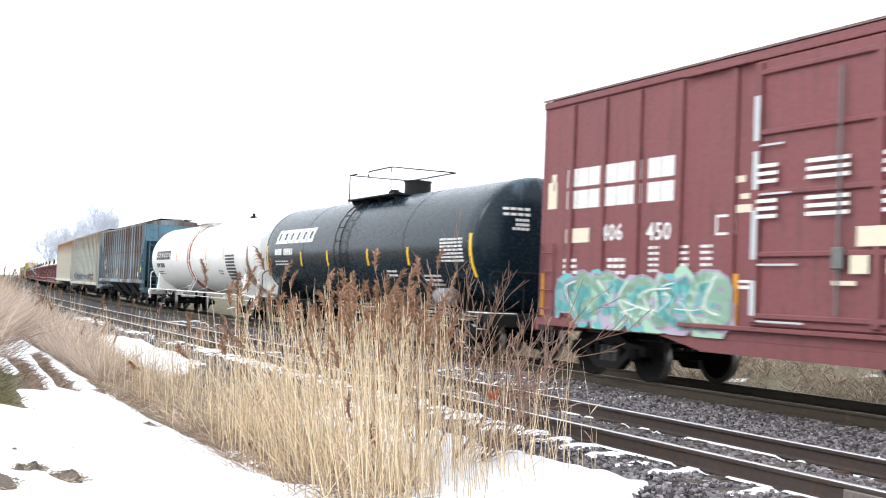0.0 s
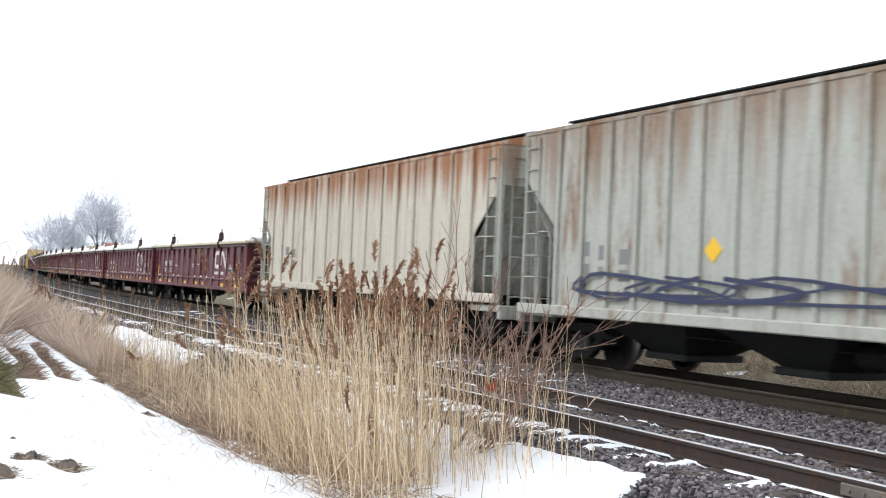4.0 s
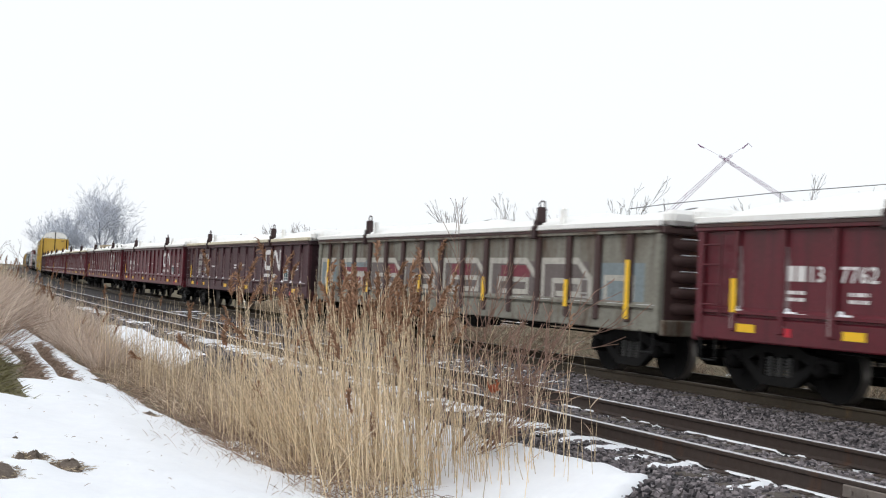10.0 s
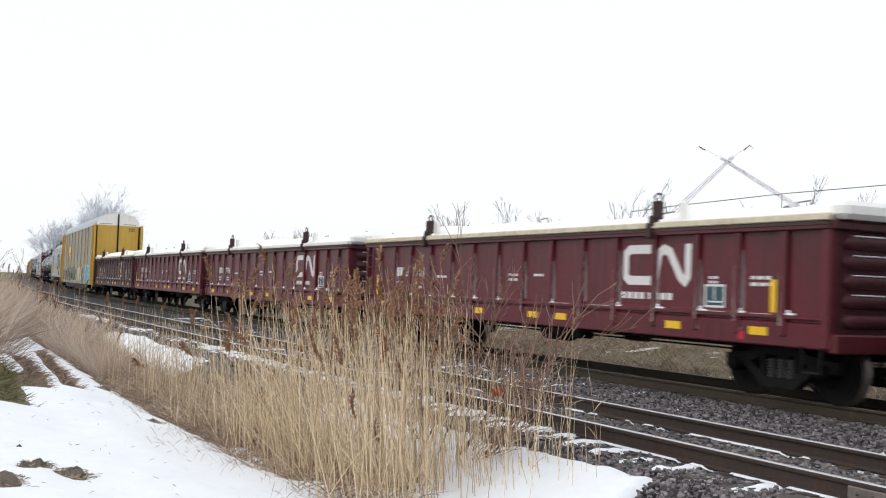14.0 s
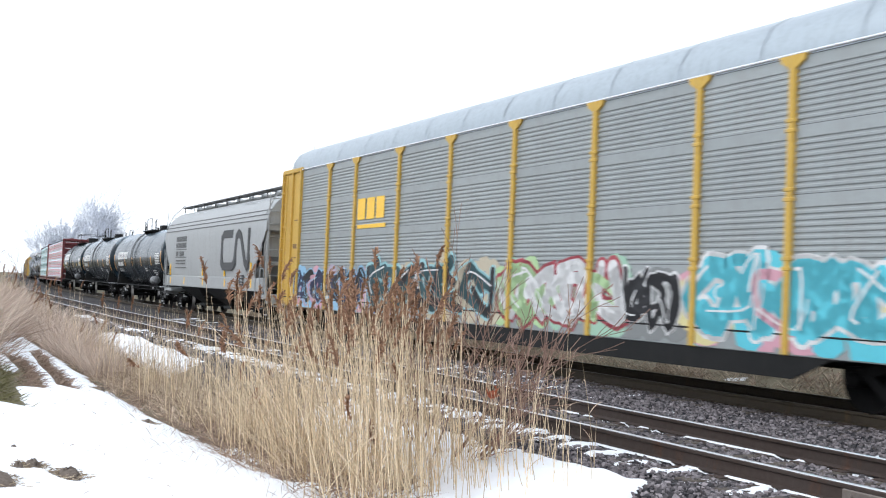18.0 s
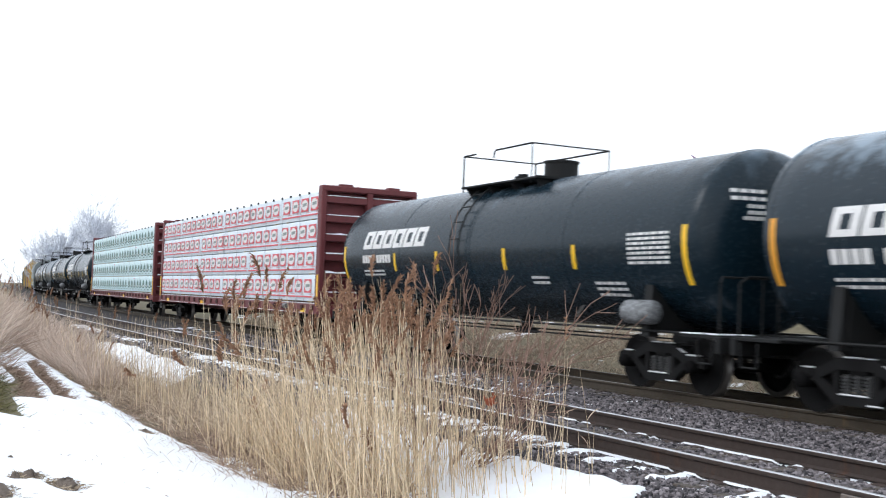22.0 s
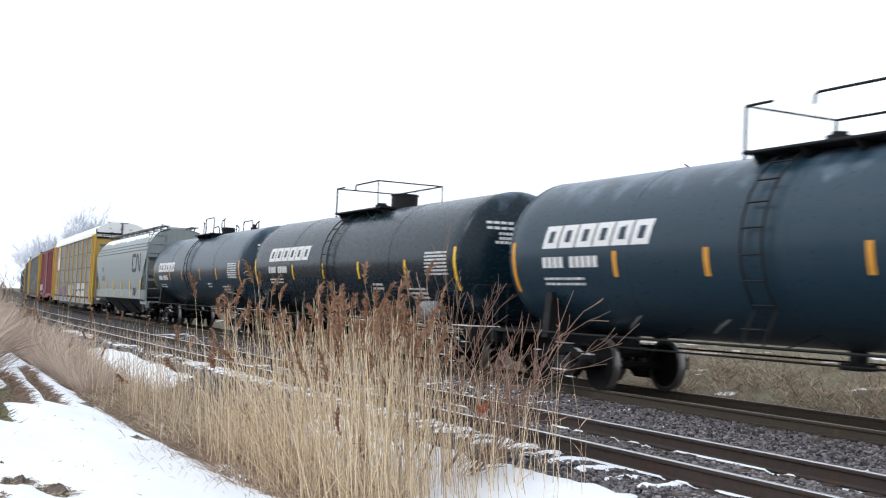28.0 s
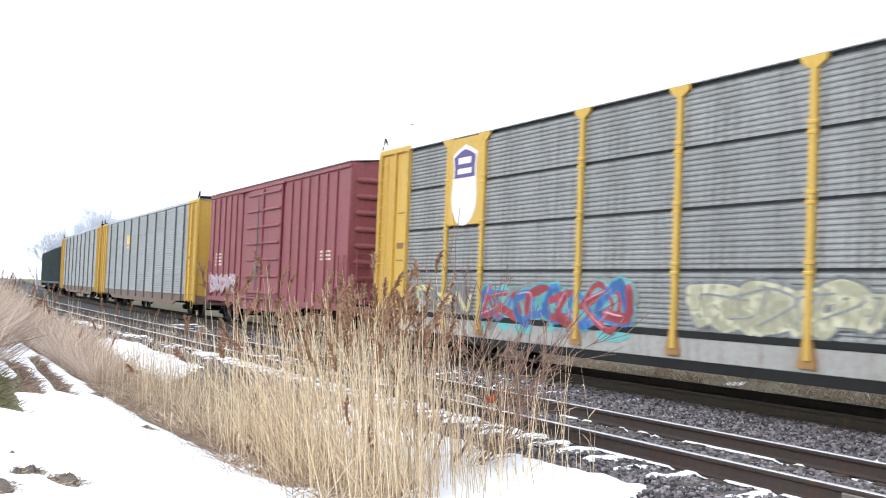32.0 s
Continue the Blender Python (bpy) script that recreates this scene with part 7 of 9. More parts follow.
def ribbed_hopper(front, rear, pm, endm, eave, sill, ribs, label, marks=M_GREYMARK, graf=False, flush=False, diamond=True, seed=1, bays=4):
    rnd = random.Random(seed)
    half = (front - rear) / 2
    car = thing("covered_hopper_car", label, "hopper wagon", "ribbed covered hoppers in the train")
    W = 1.55
    cut = 1.15

    def side_sheet():
        b = Build()
        out = [(-half + cut, sill), (-half + cut, eave - 1.85), (-half, eave - 0.85), (-half, eave), (half, eave), (half, eave - 0.85), (half - cut, eave - 1.85), (half - cut, sill)]
        return b.slab_xz(out, -W, -W + 0.03)
    for turn in (0, 180):
        part("side_sheet", side_sheet(), pm, car, at=pose(0, 0, 0, 0, 0, turn))
    top = Build()
    prof = [(-W - 0.02, eave - 0.04), (-W - 0.02, eave + 0.03), (-0.9, eave + 0.20), (0, eave + 0.25), (0.9, eave + 0.20), (W + 0.02, eave + 0.03), (W + 0.02, eave - 0.04)]
    top.extrude_x(prof, [-half - 0.02, half + 0.02])
    for e in (-1, 1):
        top.add([(e * (half + 0.02), y, z) for y, z in prof], [tuple(range(len(prof)))])
    part("roof", top, pm, car)
    for s in (-1, 1):
        for k in range(ribs):
            x = -half + cut + 0.12 + k * (2 * (half - cut) - 0.24) / (ribs - 1)
            rib = shared(("rib", pm.name, round(eave - sill, 2)), lambda: Build().box(-0.045, 0.045, -0.07, 0.0, sill + 0.02, eave - 0.05, 0.018), pm)
            part("rib", rib, pm, car, at=pose(x, s * (W - 0.002), 0, 0, 0, 0 if s < 0 else 180))
        part("side_sill", shared(("side_sill", pm.name, round(half, 2)), lambda: Build().box(-half, half, -0.09, 0.03, sill - 0.14, sill + 0.05, 0.02), pm), pm, car, at=pose(0, s * (W - 0.01), 0, 0, 0, 0 if s < 0 else 180))
    for e in (-1, 1):
        # sloping end sheet, end posts and ladders
        b = Build()
        b.add([(e * half, -W, eave - 0.85), (e * half, W, eave - 0.85), (e * (half - 2.1), W, sill - 0.1), (e * (half - 2.1), -W, sill - 0.1)], [(0, 1, 2, 3)])
        part("end_sheet", Build().box(*sorted((e * half, e * (half - 0.04))), -W, W, eave - 0.88, eave), endm, car)
        for s in (-1, 1):
            b.add([(e * (half - cut), s * (W - 0.02), sill), (e * (half - cut), s * (W - 0.02), eave - 1.85), (e * (half - 2.1), s * (W - 0.02), sill)], [(0, 1, 2)])
        part("slope_sheet", b, M_SLOPE if endm is M_HOPAEND else endm, car, "dirty sloping end sheet")
        p = Build()
        for y in (-W + 0.04, -0.55, 0.55, W - 0.04):
            p.box(*sorted((e * (half - 0.02), e * (half - 0.12))), y - 0.05, y + 0.05, 0.95, eave - 0.80, 0.015)
        p.box(*sorted((e * (half - 1.2), e * half)), -W, W, 0.88, 1.0, 0.015)
        p.box(*sorted((e * half, e * (half + 0.12))), -W, W, 0.74, 1.02, 0.02)
        part("end_frame", p, (M_SLOPE if endm is M_HOPAEND else endm) if e > 0 else pm, car)
        lad = Build()
        ladder(lad, e * (half - 0.34), -W - 0.03, 1.0, eave - 0.1, 0.42, 8)
        ladder(lad, e * (half + 0.03), -1.1, 1.0, eave - 0.1, 0.42, 8, axis="y")
        lad.pipe([(e * (half - 1.05), -W - 0.02, 1.0), (e * (half - 1.05), -W - 0.02, eave - 2.05), (e * (half - 0.95), -W - 0.02, eave - 1.92), (e * (half - 0.6), -W - 0.02, eave - 1.92)], 0.016)
        part("ladder", lad, endm, car)
        bogie(car, e * (half - 1.35))
        st = Build()
        stirrup(st, e * (half - 0.34), -W, 0.9)
        stirrup(st, e * (half - 0.34), W, 0.9)
        part("step", st, M_STEEL, car)
    part("roof_walk", roof_walk(Build(), half - (0.1 if not flush else 0.3), eave + 0.27), M_FRAME, car, "dark grating roof walk")
    hatch = Build()
    for k in range(8):
        x = -half + 1.0 + k * (2 * half - 2.0) / 7
        hatch.box(x - 0.62, x + 0.62, -0.36, 0.36, eave + 0.23, eave + 0.33, 0.03)
    part("hatches", hatch, pm, car)
    cone_bays(car, half, sill + 0.02, bays, 0.40)
    part("centre_sill", Build().box(-half, half, -0.2, 0.2, 0.66, 0.98, 0.02), M_FRAME, car)
    brake_gear(car, half)
    couplers(car, half + 0.1)
    Y = -W - 0.004
    rows = []
    for k in range(3):
        rows += [(-half + 2.0 + 0.6 * k, sill + 0.95 - 0.07 * k, 0.32, 0.26), (-half + 2.0 + 0.6 * k, sill + 0.62 - 0.05 * k, 0.32, 0.20)]
    rows += small_print(rnd, -half + 5.6, sill + 0.2, 0.5, 2)
    tagged(part("stencil_print", bars(rows, Y), marks, car), "small stencilled bars", kind="stuff")
    if diamond:
        for x, z in ((half - 1.05, 1.95), (-0.96, sill + 0.46)):
            b = Build().slab_xz([(x - 0.19, z), (x, z - 0.23), (x + 0.19, z), (x, z + 0.23)], Y - 0.01, Y)
            part("diamond_sign", b, M_SIGNYEL, car, "faded yellow diamond sign")
        b = Build().box(half - 3.9, half - 3.35, Y - 0.002, Y, sill + 0.14, sill + 0.62)
        part("notice_panel", b, M_BLACKMARK, car)
        part("notice_panel", bars([(-5.5, sill + 0.14, 1.0, 0.16)], Y - 0.003), M_SKYBLUE, car, "light blue panel")
        part("notice_panel", bars([(half - 1.9, sill + 0.22, 0.46, 0.22)], Y - 0.003), M_WHITE, car)
    if graf:
        graffiti(car, -half + 2.2, half - 1.4, sill + 0.12, sill + 0.75, Y - 0.06, 4, [M_GREYSEAM, M_NAVY], seed, 0.05, "thin dark scrawled graffiti")
        for x in (half - 1.35, half - 3.6):
            part("reflector", Build().box(x - 0.08, x + 0.08, Y - 0.08, Y, sill + 0.08, sill + (0.95 if x > half - 2 else 0.45)), M_ORANGE, car)
        part("notice_panel", bars([(half - 6.3, sill + 0.12, 0.45, 0.55)], Y - 0.003), M_WHITE, car)
        b = Build().slab_xz([(-half + 5.4, 2.1), (-half + 5.6, 1.9), (-half + 5.8, 2.1), (-half + 5.6, 2.3)], Y - 0.01, Y)
        part("diamond_sign", b, M_YELLOW, car)
    return enter(car, front, rear)


# ---- smooth-sided covered hoppers ----
def smooth_hopper(front, rear, pm, seed, label, emblem_x, snow=False, big=True):
    rnd = random.Random(seed)
    half = (front - rear) / 2
    car = thing("covered_hopper_car", label, "hopper wagon", "smooth grey covered hoppers in the train")
    eave, sill, W = 3.53, 1.26, 1.58
    prof = [(-1.50, sill), (-1.56, sill + 0.5), (-1.60, sill + 1.2), (-1.60, sill + 1.9), (-1.57, eave), (-1.52, eave + 0.16), (-1.44, eave + 0.34), (-1.28, eave + 0.58), (-0.95, eave + 0.86),
            (-0.45, eave + 1.0), (0, eave + 1.04)]
    full = prof + [(-y, z) for y, z in prof[-2::-1]]
    cut = 1.35

    def inset(z):
        """How far the slanting end cuts into the side at height z."""
        if z >= eave - 0.45:
            return 0.0
        return cut * min(1.0, (eave - 0.45 - z) / 1.25)
    b = Build()
    n = len(full)
    vs = []
    xs_u = np.linspace(0, 1, 9)
    for u in xs_u:
        for y, z in full:
            i = inset(z)
            vs.append(((-half + i) * (1 - u) + (half - i) * u, y, z))
    b.add(vs, [(k * n + j, k * n + j + 1, (k + 1) * n + j + 1, (k + 1) * n + j) for k in range(len(xs_u) - 1) for j in range(n - 1)], True)
    part("hopper_shell", b, pm, car, "smooth rounded shell")
    for z, y in ((eave, 1.575), (eave + 0.17, 1.523), (eave + 0.33, 1.45)):
        for s in (-1, 1):
            part("seam_band", Build().box(-half + 0.02, half - 0.02, *sorted((s * (y - 0.02), s * (y + 0.012))), z - 0.018, z + 0.012), M_GREYSEAM, car, "dark ridged seam line under the roof")
    part("side_sill", Build().box(-half + 0.1, half - 0.1, -1.56, -1.45, sill - 0.16, sill + 0.30, 0.02).box(-half + 0.1, half - 0.1, 1.45, 1.56, sill - 0.16, sill + 0.30, 0.02), pm, car)
    for e in (-1, 1):
        s = Build()
        s.add([(e * half, y, z) for y, z in full if z > eave - 0.5] + [], [tuple(range(len([1 for y, z in full if z > eave - 0.5])))])
        s.box(*sorted((e * (half - 0.26), e * (half - 0.29))), -1.54, 1.54, 2.30, eave - 0.30)
        s.add([(e * (half - 0.28), -1.54, 2.32), (e * (half - 0.28), 1.54, 2.32), (e * (half - 2.2), 1.5, sill), (e * (half - 2.2), -1.5, sill)], [(0, 1, 2, 3)])
        part("slope_sheet", s, pm, car)
        f = Build()
        for y in (-1.5, -0.6, 0.6, 1.5):
            f.box(*sorted((e * (half - 0.02), e * (half - 0.11))), y - 0.05, y + 0.05, 0.95, eave - 0.4, 0.015)
        f.box(*sorted((e * (half - 1.4), e * half)), -1.52, 1.52, 0.86, 1.0, 0.015)
        f.box(*sorted((e * half, e * (half + 0.12))), -1.52, 1.52, 0.72, 1.04, 0.02)
        f.box(*sorted((e * (half - 0.05), e * (half + 0.03))), -1.5, 1.5, 2.0, 2.12, 0.01)
        part("end_frame", f, pm, car)
        lad = Build()
        ladder(lad, e * (half - 0.28), -1.60, 1.0, 2.75, 0.40, 5)
        ladder(lad, e * (half + 0.04), -1.12, 1.0, 4.45, 0.80, 8, axis="y")
        lad.pipe([(e * (half - 0.15), -1.58, 3.7), (e * (half - 0.15), -1.30, 4.3), (e * (half - 0.15), -0.85, 4.78), (e * (half - 0.5), -0.85, 4.80)], 0.02)
        lad.pipe([(e * (half - 1.1), -1.58, 1.0), (e * (half - 1.1), -1.58, 2.3), (e * (half - 0.2), -1.58, 2.3)], 0.016)
        part("ladder", lad, pm, car)
        bogie(car, e * (half - 1.35), True)
        st = Build()
        stirrup(st, e * (half - 0.36), -1.55, 0.9)
        part("step", st, M_STEEL, car)
    part("roof_walk", roof_walk(Build(), half - 0.15, 4.70, 0.50, 1.9), M_STEEL, car, "grey grating roof walk")
    h = Build().box(-half + 0.8, half - 0.8, -0.40, 0.40, eave + 1.02, eave + 1.14, 0.03)
    for k in range(9):
        x = -half + 1.2 + k * (2 * half - 2.4) / 8
        h.box(x - 0.05, x + 0.05, -0.46, 0.46, eave + 1.04, eave + 1.20, 0.015)
    part("trough_hatch", h, pm, car)
    cone_bays(car, half, sill - 0.02, 3, 0.42 if big else 0.34, 0.45 if big else 1.5)
    part("centre_sill", Build().box(-half, half, -0.2, 0.2, 0.66 if big else 0.90, 0.98 if big else 1.10, 0.02), M_FRAME, car)
    brake_gear(car, half)
    couplers(car, half + 0.1)
    Y = -1.612
    part("emblem", swash(emblem_x, emblem_x + (4.0 if big else 2.35), 1.80 if big else 2.45, 3.30 if big else 3.37, Y, 0.30 if big else 0.17), M_BLACKMARK, car, "black looping ribbon emblem")
    rows = []
    if big:
        for z, ww in ((3.0, 8), (2.72, 8), (2.36, 2)):
            rows += [(-half + 2.52 + 0.255 * k, z + 0.04, 0.205, 0.22) for k in range(ww)]
        stencil(car, "388484", -half + 3.15, 2.40, Y - 0.002, 0.315, M_DULLMARK)
        for z in (2.34, 2.68, 1.90):
            rows.append((-half + 2.5, z, 2.1, 0.035))
        rows += small_print(rnd, -half + 2.55, 2.18, 1.9, 2, 0.06, 0.06)
    else:
        rows += [(-5.70 + 0.27 * k, 2.60, 0.22, 0.25) for k in range(2)]
        stencil(car, "389175", -5.68, 2.06, Y, 0.375, M_GREYMARK)
    tagged(part("stencil_print", bars(rows, Y), M_DULLMARK if big else M_GREYMARK, car), "small stencilled bars", kind="stuff")
    for x in (-half + 1.40, -half + 4.2, -0.6, 2.9, half - 1.7) if big else (-6.88, -3.96, -1.31, 1.31, 3.96, 6.88):
        if not (big and abs(x + half - 4.2) < 0.01):
            part("reflector", Build().box(x - 0.07, x + 0.07, -1.60, -1.575, sill + 0.32, sill + 0.82), M_YELLOW, car)
        part("reflector", Build().box(x - 0.07, x + 0.07, -1.568, -1.55, sill - 0.06, sill + 0.24), M_YELLOW, car)
    fr = Build()
    ribbon(fr, [(half - 3.1, 1.30), (half - 3.1, 1.62), (half - 2.6, 1.62), (half - 2.6, 1.30), (half - 3.12, 1.30)], 0.05, -1.606, -1.58)
    fr.box(half - 3.05, half - 2.65, -1.606, -1.58, 1.38, 1.42).box(half - 3.05, half - 2.65, -1.606, -1.58, 1.5, 1.54)
    part("notice_frame", fr, M_BLACKMARK, car)
    if snow:
        b = Build()
        xs = np.linspace(-half + 0.4, half - 0.2, 110)
        for s in (-1, 1):
            vs = []
            for x in xs:
                k = noise.noise(Vector((x * 0.8, seed, s))) + 0.45 * noise.noise(Vector((x * 2.7, seed, s)))
                low = 1.20 + 0.17 * k
                for u in (0.0, 0.35, 0.7, 0.92, 1.0):
                    yy = 0.45 + (low - 0.45) * u
                    zz = float(np.interp(yy, [0, 0.45, 0.95, 1.28, 1.44, 1.52], [eave + 1.04, eave + 1.0, eave + 0.86, eave + 0.58, eave + 0.34, eave + 0.16]))
                    vs.append((x, s * yy, zz + (0.07 if u < 0.9 else 0.05 if u < 1 else 0.004)))
            b.add(vs, [(5 * i + j, 5 * i + j + 1, 5 * i + j + 6, 5 * i + j + 5) for i in range(len(xs) - 1) for j in range(4)], True)
        part("roof_snow", b, M_SNOW, car, "melting strip of roof snow")
    else:
        for k in range(14):
            x = rnd.uniform(-half + 0.4, half - 0.6)
            w = rnd.uniform(0.3, 1.6)
            yy = rnd.uniform(0.95, 1.15)
            zz = float(np.interp(yy, [0, 0.45, 0.95, 1.28], [eave + 1.04, eave + 1.0, eave + 0.86, eave + 0.58]))
            part("roof_snow", Build().add([(x, -yy, zz + 0.014), (x + w, -yy, zz + 0.014), (x + w * 0.9, -yy + 0.16, zz + 0.075), (x + 0.05, -yy + 0.16, zz + 0.075)], [(0, 1, 2, 3)]), M_SNOW, car, "thin patch of roof snow")
    return enter(car, front, rear)


M_GREYSEAM = plain("dark_grey_steel_paint", (0.11, 0.115, 0.12), 0.6)


# ---- boxcars ----
def boxcar(front, rear, pm, eave, label, door, posts, seed, plug=False, marks=True):
    rnd = random.Random(seed)
    half = (front - rear) / 2
    W = 1.50
    car = thing("box_car", label, "box wagon", "red box cars in the train")
    for s in (-1, 1):
        part("side_wall", Build().box(-half, half, *sorted((s * W, s * (W - 0.04))), 1.0, eave - 0.02), pm, car)
        part("side_sill", Build().box(-half, half, *sorted((s * (W + 0.02), s * (W - 0.10))), 0.86, 1.05, 0.015), pm, car)
        part("sill_web", Build().slab_xz([(-half * 0.55, 0.88), (-half * 0.40, 0.66), (half * 0.40, 0.66), (half * 0.55, 0.88)], *sorted((s * (W + 0.015), s * (W - 0.06)))), pm, car)
        part("eave_rail", Build().box(-half - 0.01, half + 0.01, *sorted((s * (W + 0.045), s * (W - 0.06))), eave - 0.12, eave + 0.02, 0.02), pm, car)
    part("floor", Build().box(-half, half, -W + 0.05, W - 0.05, 1.0, 1.08), M_FRAME, car)
    roof = Build()
    prof = [(-W - 0.06, eave + 0.02), (-W - 0.05, eave + 0.06), (0, eave + 0.22), (W + 0.05, eave + 0.06), (W + 0.06, eave + 0.02)]
    roof.extrude_x(prof, [-half - 0.03, half + 0.03])
    for k in range(13):
        x = -half + 0.3 + k * (2 * half - 0.6) / 12
        roof.extrude_x([(-W - 0.07, eave + 0.05), (0, eave + 0.26), (W + 0.07, eave + 0.05)], [x - 0.05, x + 0.05])
    part("roof", roof, M_ROOFGREY, car, "ribbed grey-brown roof")
    dx0, dx1 = door
    for s in (-1, 1):
        for x in posts:
            post = shared(("side_post", pm.name), lambda: Build().box(-0.07, 0.07, -0.055, 0, 1.05, eave - 0.14, 0.02), pm)
            part("side_post", post, pm, car, at=pose(x * (1 if s < 0 else -1), s * (W - 0.002), 0, 0, 0, 0 if s < 0 else 180))
        d = Build()
        d.box(dx0, dx1, -W - 0.09, -W - 0.02, 1.10, eave - 0.16, 0.02)
        dr = part("sliding_door", d, pm, car, "ribbed sliding door", pose(0, 0, 0, 0, 0, 0 if s < 0 else 180))
        for z in np.linspace(1.25, eave - 0.35, 7 if plug else 5):
            part("door_rib", Build().box(dx0 + 0.05, dx1 - 0.05, -W - 0.14, -W - 0.08, z - 0.04, z + 0.04, 0.015), pm, dr)
        for x in ((dx0 + dx1) / 2 - 0.03,) if plug else (dx0 + 0.12, dx0 + (dx1 - dx0) * 0.55, dx1 - 0.12):
            part("door_stile", Build().box(x - 0.07, x + 0.07, -W - 0.15, -W - 0.08, 1.15, eave - 0.2, 0.015), pm, dr)
        g = Build()
        g.rod(((dx0 + dx1) / 2 - 0.4, -W - 0.17, 1.3), ((dx0 + dx1) / 2 - 0.4, -W - 0.17, eave - 0.5), 0.02)
        g.box((dx0 + dx1) / 2 - 0.5, (dx0 + dx1) / 2 - 0.3, -W - 0.2, -W - 0.14, 1.9, 2.2, 0.02)
        part("door_handle", g, M_STEEL, dr)
        for t in (Build().box(dx0 - 1.6, dx1 + 0.2, -W - 0.12, -W, 1.02, 1.09, 0.01), Build().box(dx0 - 1.6, dx1 + 0.2, -W - 0.10, -W, eave - 0.15, eave - 0.08, 0.01)):
            part("door_track", t, pm, car, at=pose(0, 0, 0, 0, 0, 0 if s < 0 else 180))
    for e in (-1, 1):
        w = Build().box(*sorted((e * half, e * (half - 0.04))), -W, W, 0.95, eave + 0.05)
        for s in (-1, 1):
            w.box(*sorted((e * (half + 0.02), e * (half - 0.12))), *sorted((s * (W + 0.01), s * (W - 0.12))), 0.9, eave, 0.02)
        w.add([(e * half, -W, eave), (e * half, W, eave), (e * half, 0, eave + 0.2)], [(0, 1, 2)])
        part("end_wall", w, pm, car)
        for k in range(8):
            z = 1.3 + k * (eave - 1.75) / 7
            r = shared(("end_rib", pm.name), lambda: Build().lathe_y([(-1.34, 0.01), (-1.25, 0.085), (1.25, 0.085), (1.34, 0.01)], 10), pm)
            part("end_rib", r, pm, car, at=pose(e * half, 0, z))
        lad = Build()
        ladder(lad, e * (half - 0.32), -W - 0.06, 1.0, 2.4 if e > 0 else 2.4, 0.42, 4)
        ladder(lad, e * (half + 0.12), -1.05, 1.0, 2.6, 0.42, 5, axis="y")
        part("ladder", lad, pm, car)
        part("end_sill", Build().box(*sorted((e * half, e * (half + 0.14))), -W, W, 0.76, 1.0, 0.02), pm, car)
        bogie(car, e * (half - 1.65))
        st = Build()
        stirrup(st, e * (half - 0.32), -W, 0.9)
        part("step", st, M_STEEL, car)
    part("underframe", Build().box(-half, half, -0.22, 0.22, 0.66, 1.0, 0.02).box(-half + 1.4, -half + 1.9, -1.35, 1.35, 0.8, 1.0, 0.02).box(half - 1.9, half - 1.4, -1.35, 1.35, 0.8, 1.0, 0.02), M_FRAME, car)
    brake_gear(car, half)
    couplers(car, half + 0.1)
    Y = -W - 0.006
    if marks:
        rows = []
        for z, n in ((3.42, 8), (3.02, 8)):
            rows += [(-half + 0.85 + 0.35 * k + (0.16 if k > 2 else 0) + (0.16 if k > 5 else 0), z, 0.325, 0.33) for k in range(n)]
        rows += small_print(rnd, -half + 0.8, 2.05, 0.45, 3, 0.06, 0.05) + small_print(rnd, -half + 2.2, 2.05, 0.5, 3, 0.06, 0.05)
        for x in (-half + 3.35, -half + 4.1, -half + 4.65):
            rows += small_print(rnd, x, 2.25, 0.26, 5, 0.045, 0.05)
        rows += [(-half + 4.7, 1.72, 1.05, 0.04), (-half + 4.7, 1.63, 1.05, 0.05)]
        tagged(part("road_name", bars(rows, Y), M_WHITE, car), "rows of faded white bars", kind="stuff")
        part("initial_block", bars([(-half + 0.85, 2.40, 0.75, 0.26)], Y), M_CREAM, car)
        stencil(car, "406", -half + 1.98, 2.42, Y - 0.002, 0.40, M_WHITE)
        stencil(car, "450", -half + 3.28, 2.40, Y - 0.002, 0.40, M_WHITE)
        fr = Build()
        ribbon(fr, [(-half + 5.0, 2.45), (-half + 5.0, 2.72), (-half + 5.4, 2.72), (-half + 5.4, 2.45), (-half + 4.98, 2.45)], 0.04, Y - 0.003, Y)
        part("notice_frame", fr, M_WHITE, car)
        rows = []
        for z in (3.35, 2.85):
            for x in (dx0 + 0.15, dx0 + 1.1, dx0 + 2.4):
                rows += [(x, z - 0.11 * k, 0.75 if x > dx0 + 1 else 0.4, 0.055) for k in range(3)]
        tagged(part("door_print", bars(rows, -W - 0.155), M_WHITE, car), "small white stencil bars", kind="stuff")
        for row in ((dx0 + 2.0, 2.2, 0.75, 0.26), (dx0 + 1.9, 1.85, 0.3, 0.24), (dx0 + 2.5, 1.85, 0.25, 0.2), (dx0 + 1.6, 1.7, 0.4, 0.06)):
            part("door_plate", bars([row], -W - 0.155), M_CREAM, car)
        graffiti(car, -half + 0.75, -half + 5.3, 0.88, 1.92, Y - 0.05, 6, [M_LILAC, M_TEAL, M_MINT, M_LILAC, M_TEAL, M_MINT, M_SPRAYWHITE], 8, 0.16, "teal and mint sprayed graffiti")
        for k, (zz, hh) in enumerate(((1.25, 0.5), (2.05, 0.7), (3.05, 0.55), (3.75, 0.65))):
            part("scuffed_patch", bars([(dx0 + 0.06, zz, 0.11, hh)], -W - 0.156), M_PALEMARK, car)
            part("scuffed_patch", bars([(dx0 + 0.2, zz - 0.09, 0.9 - 0.15 * k, 0.03)], -W - 0.146), M_PALEMARK, car)
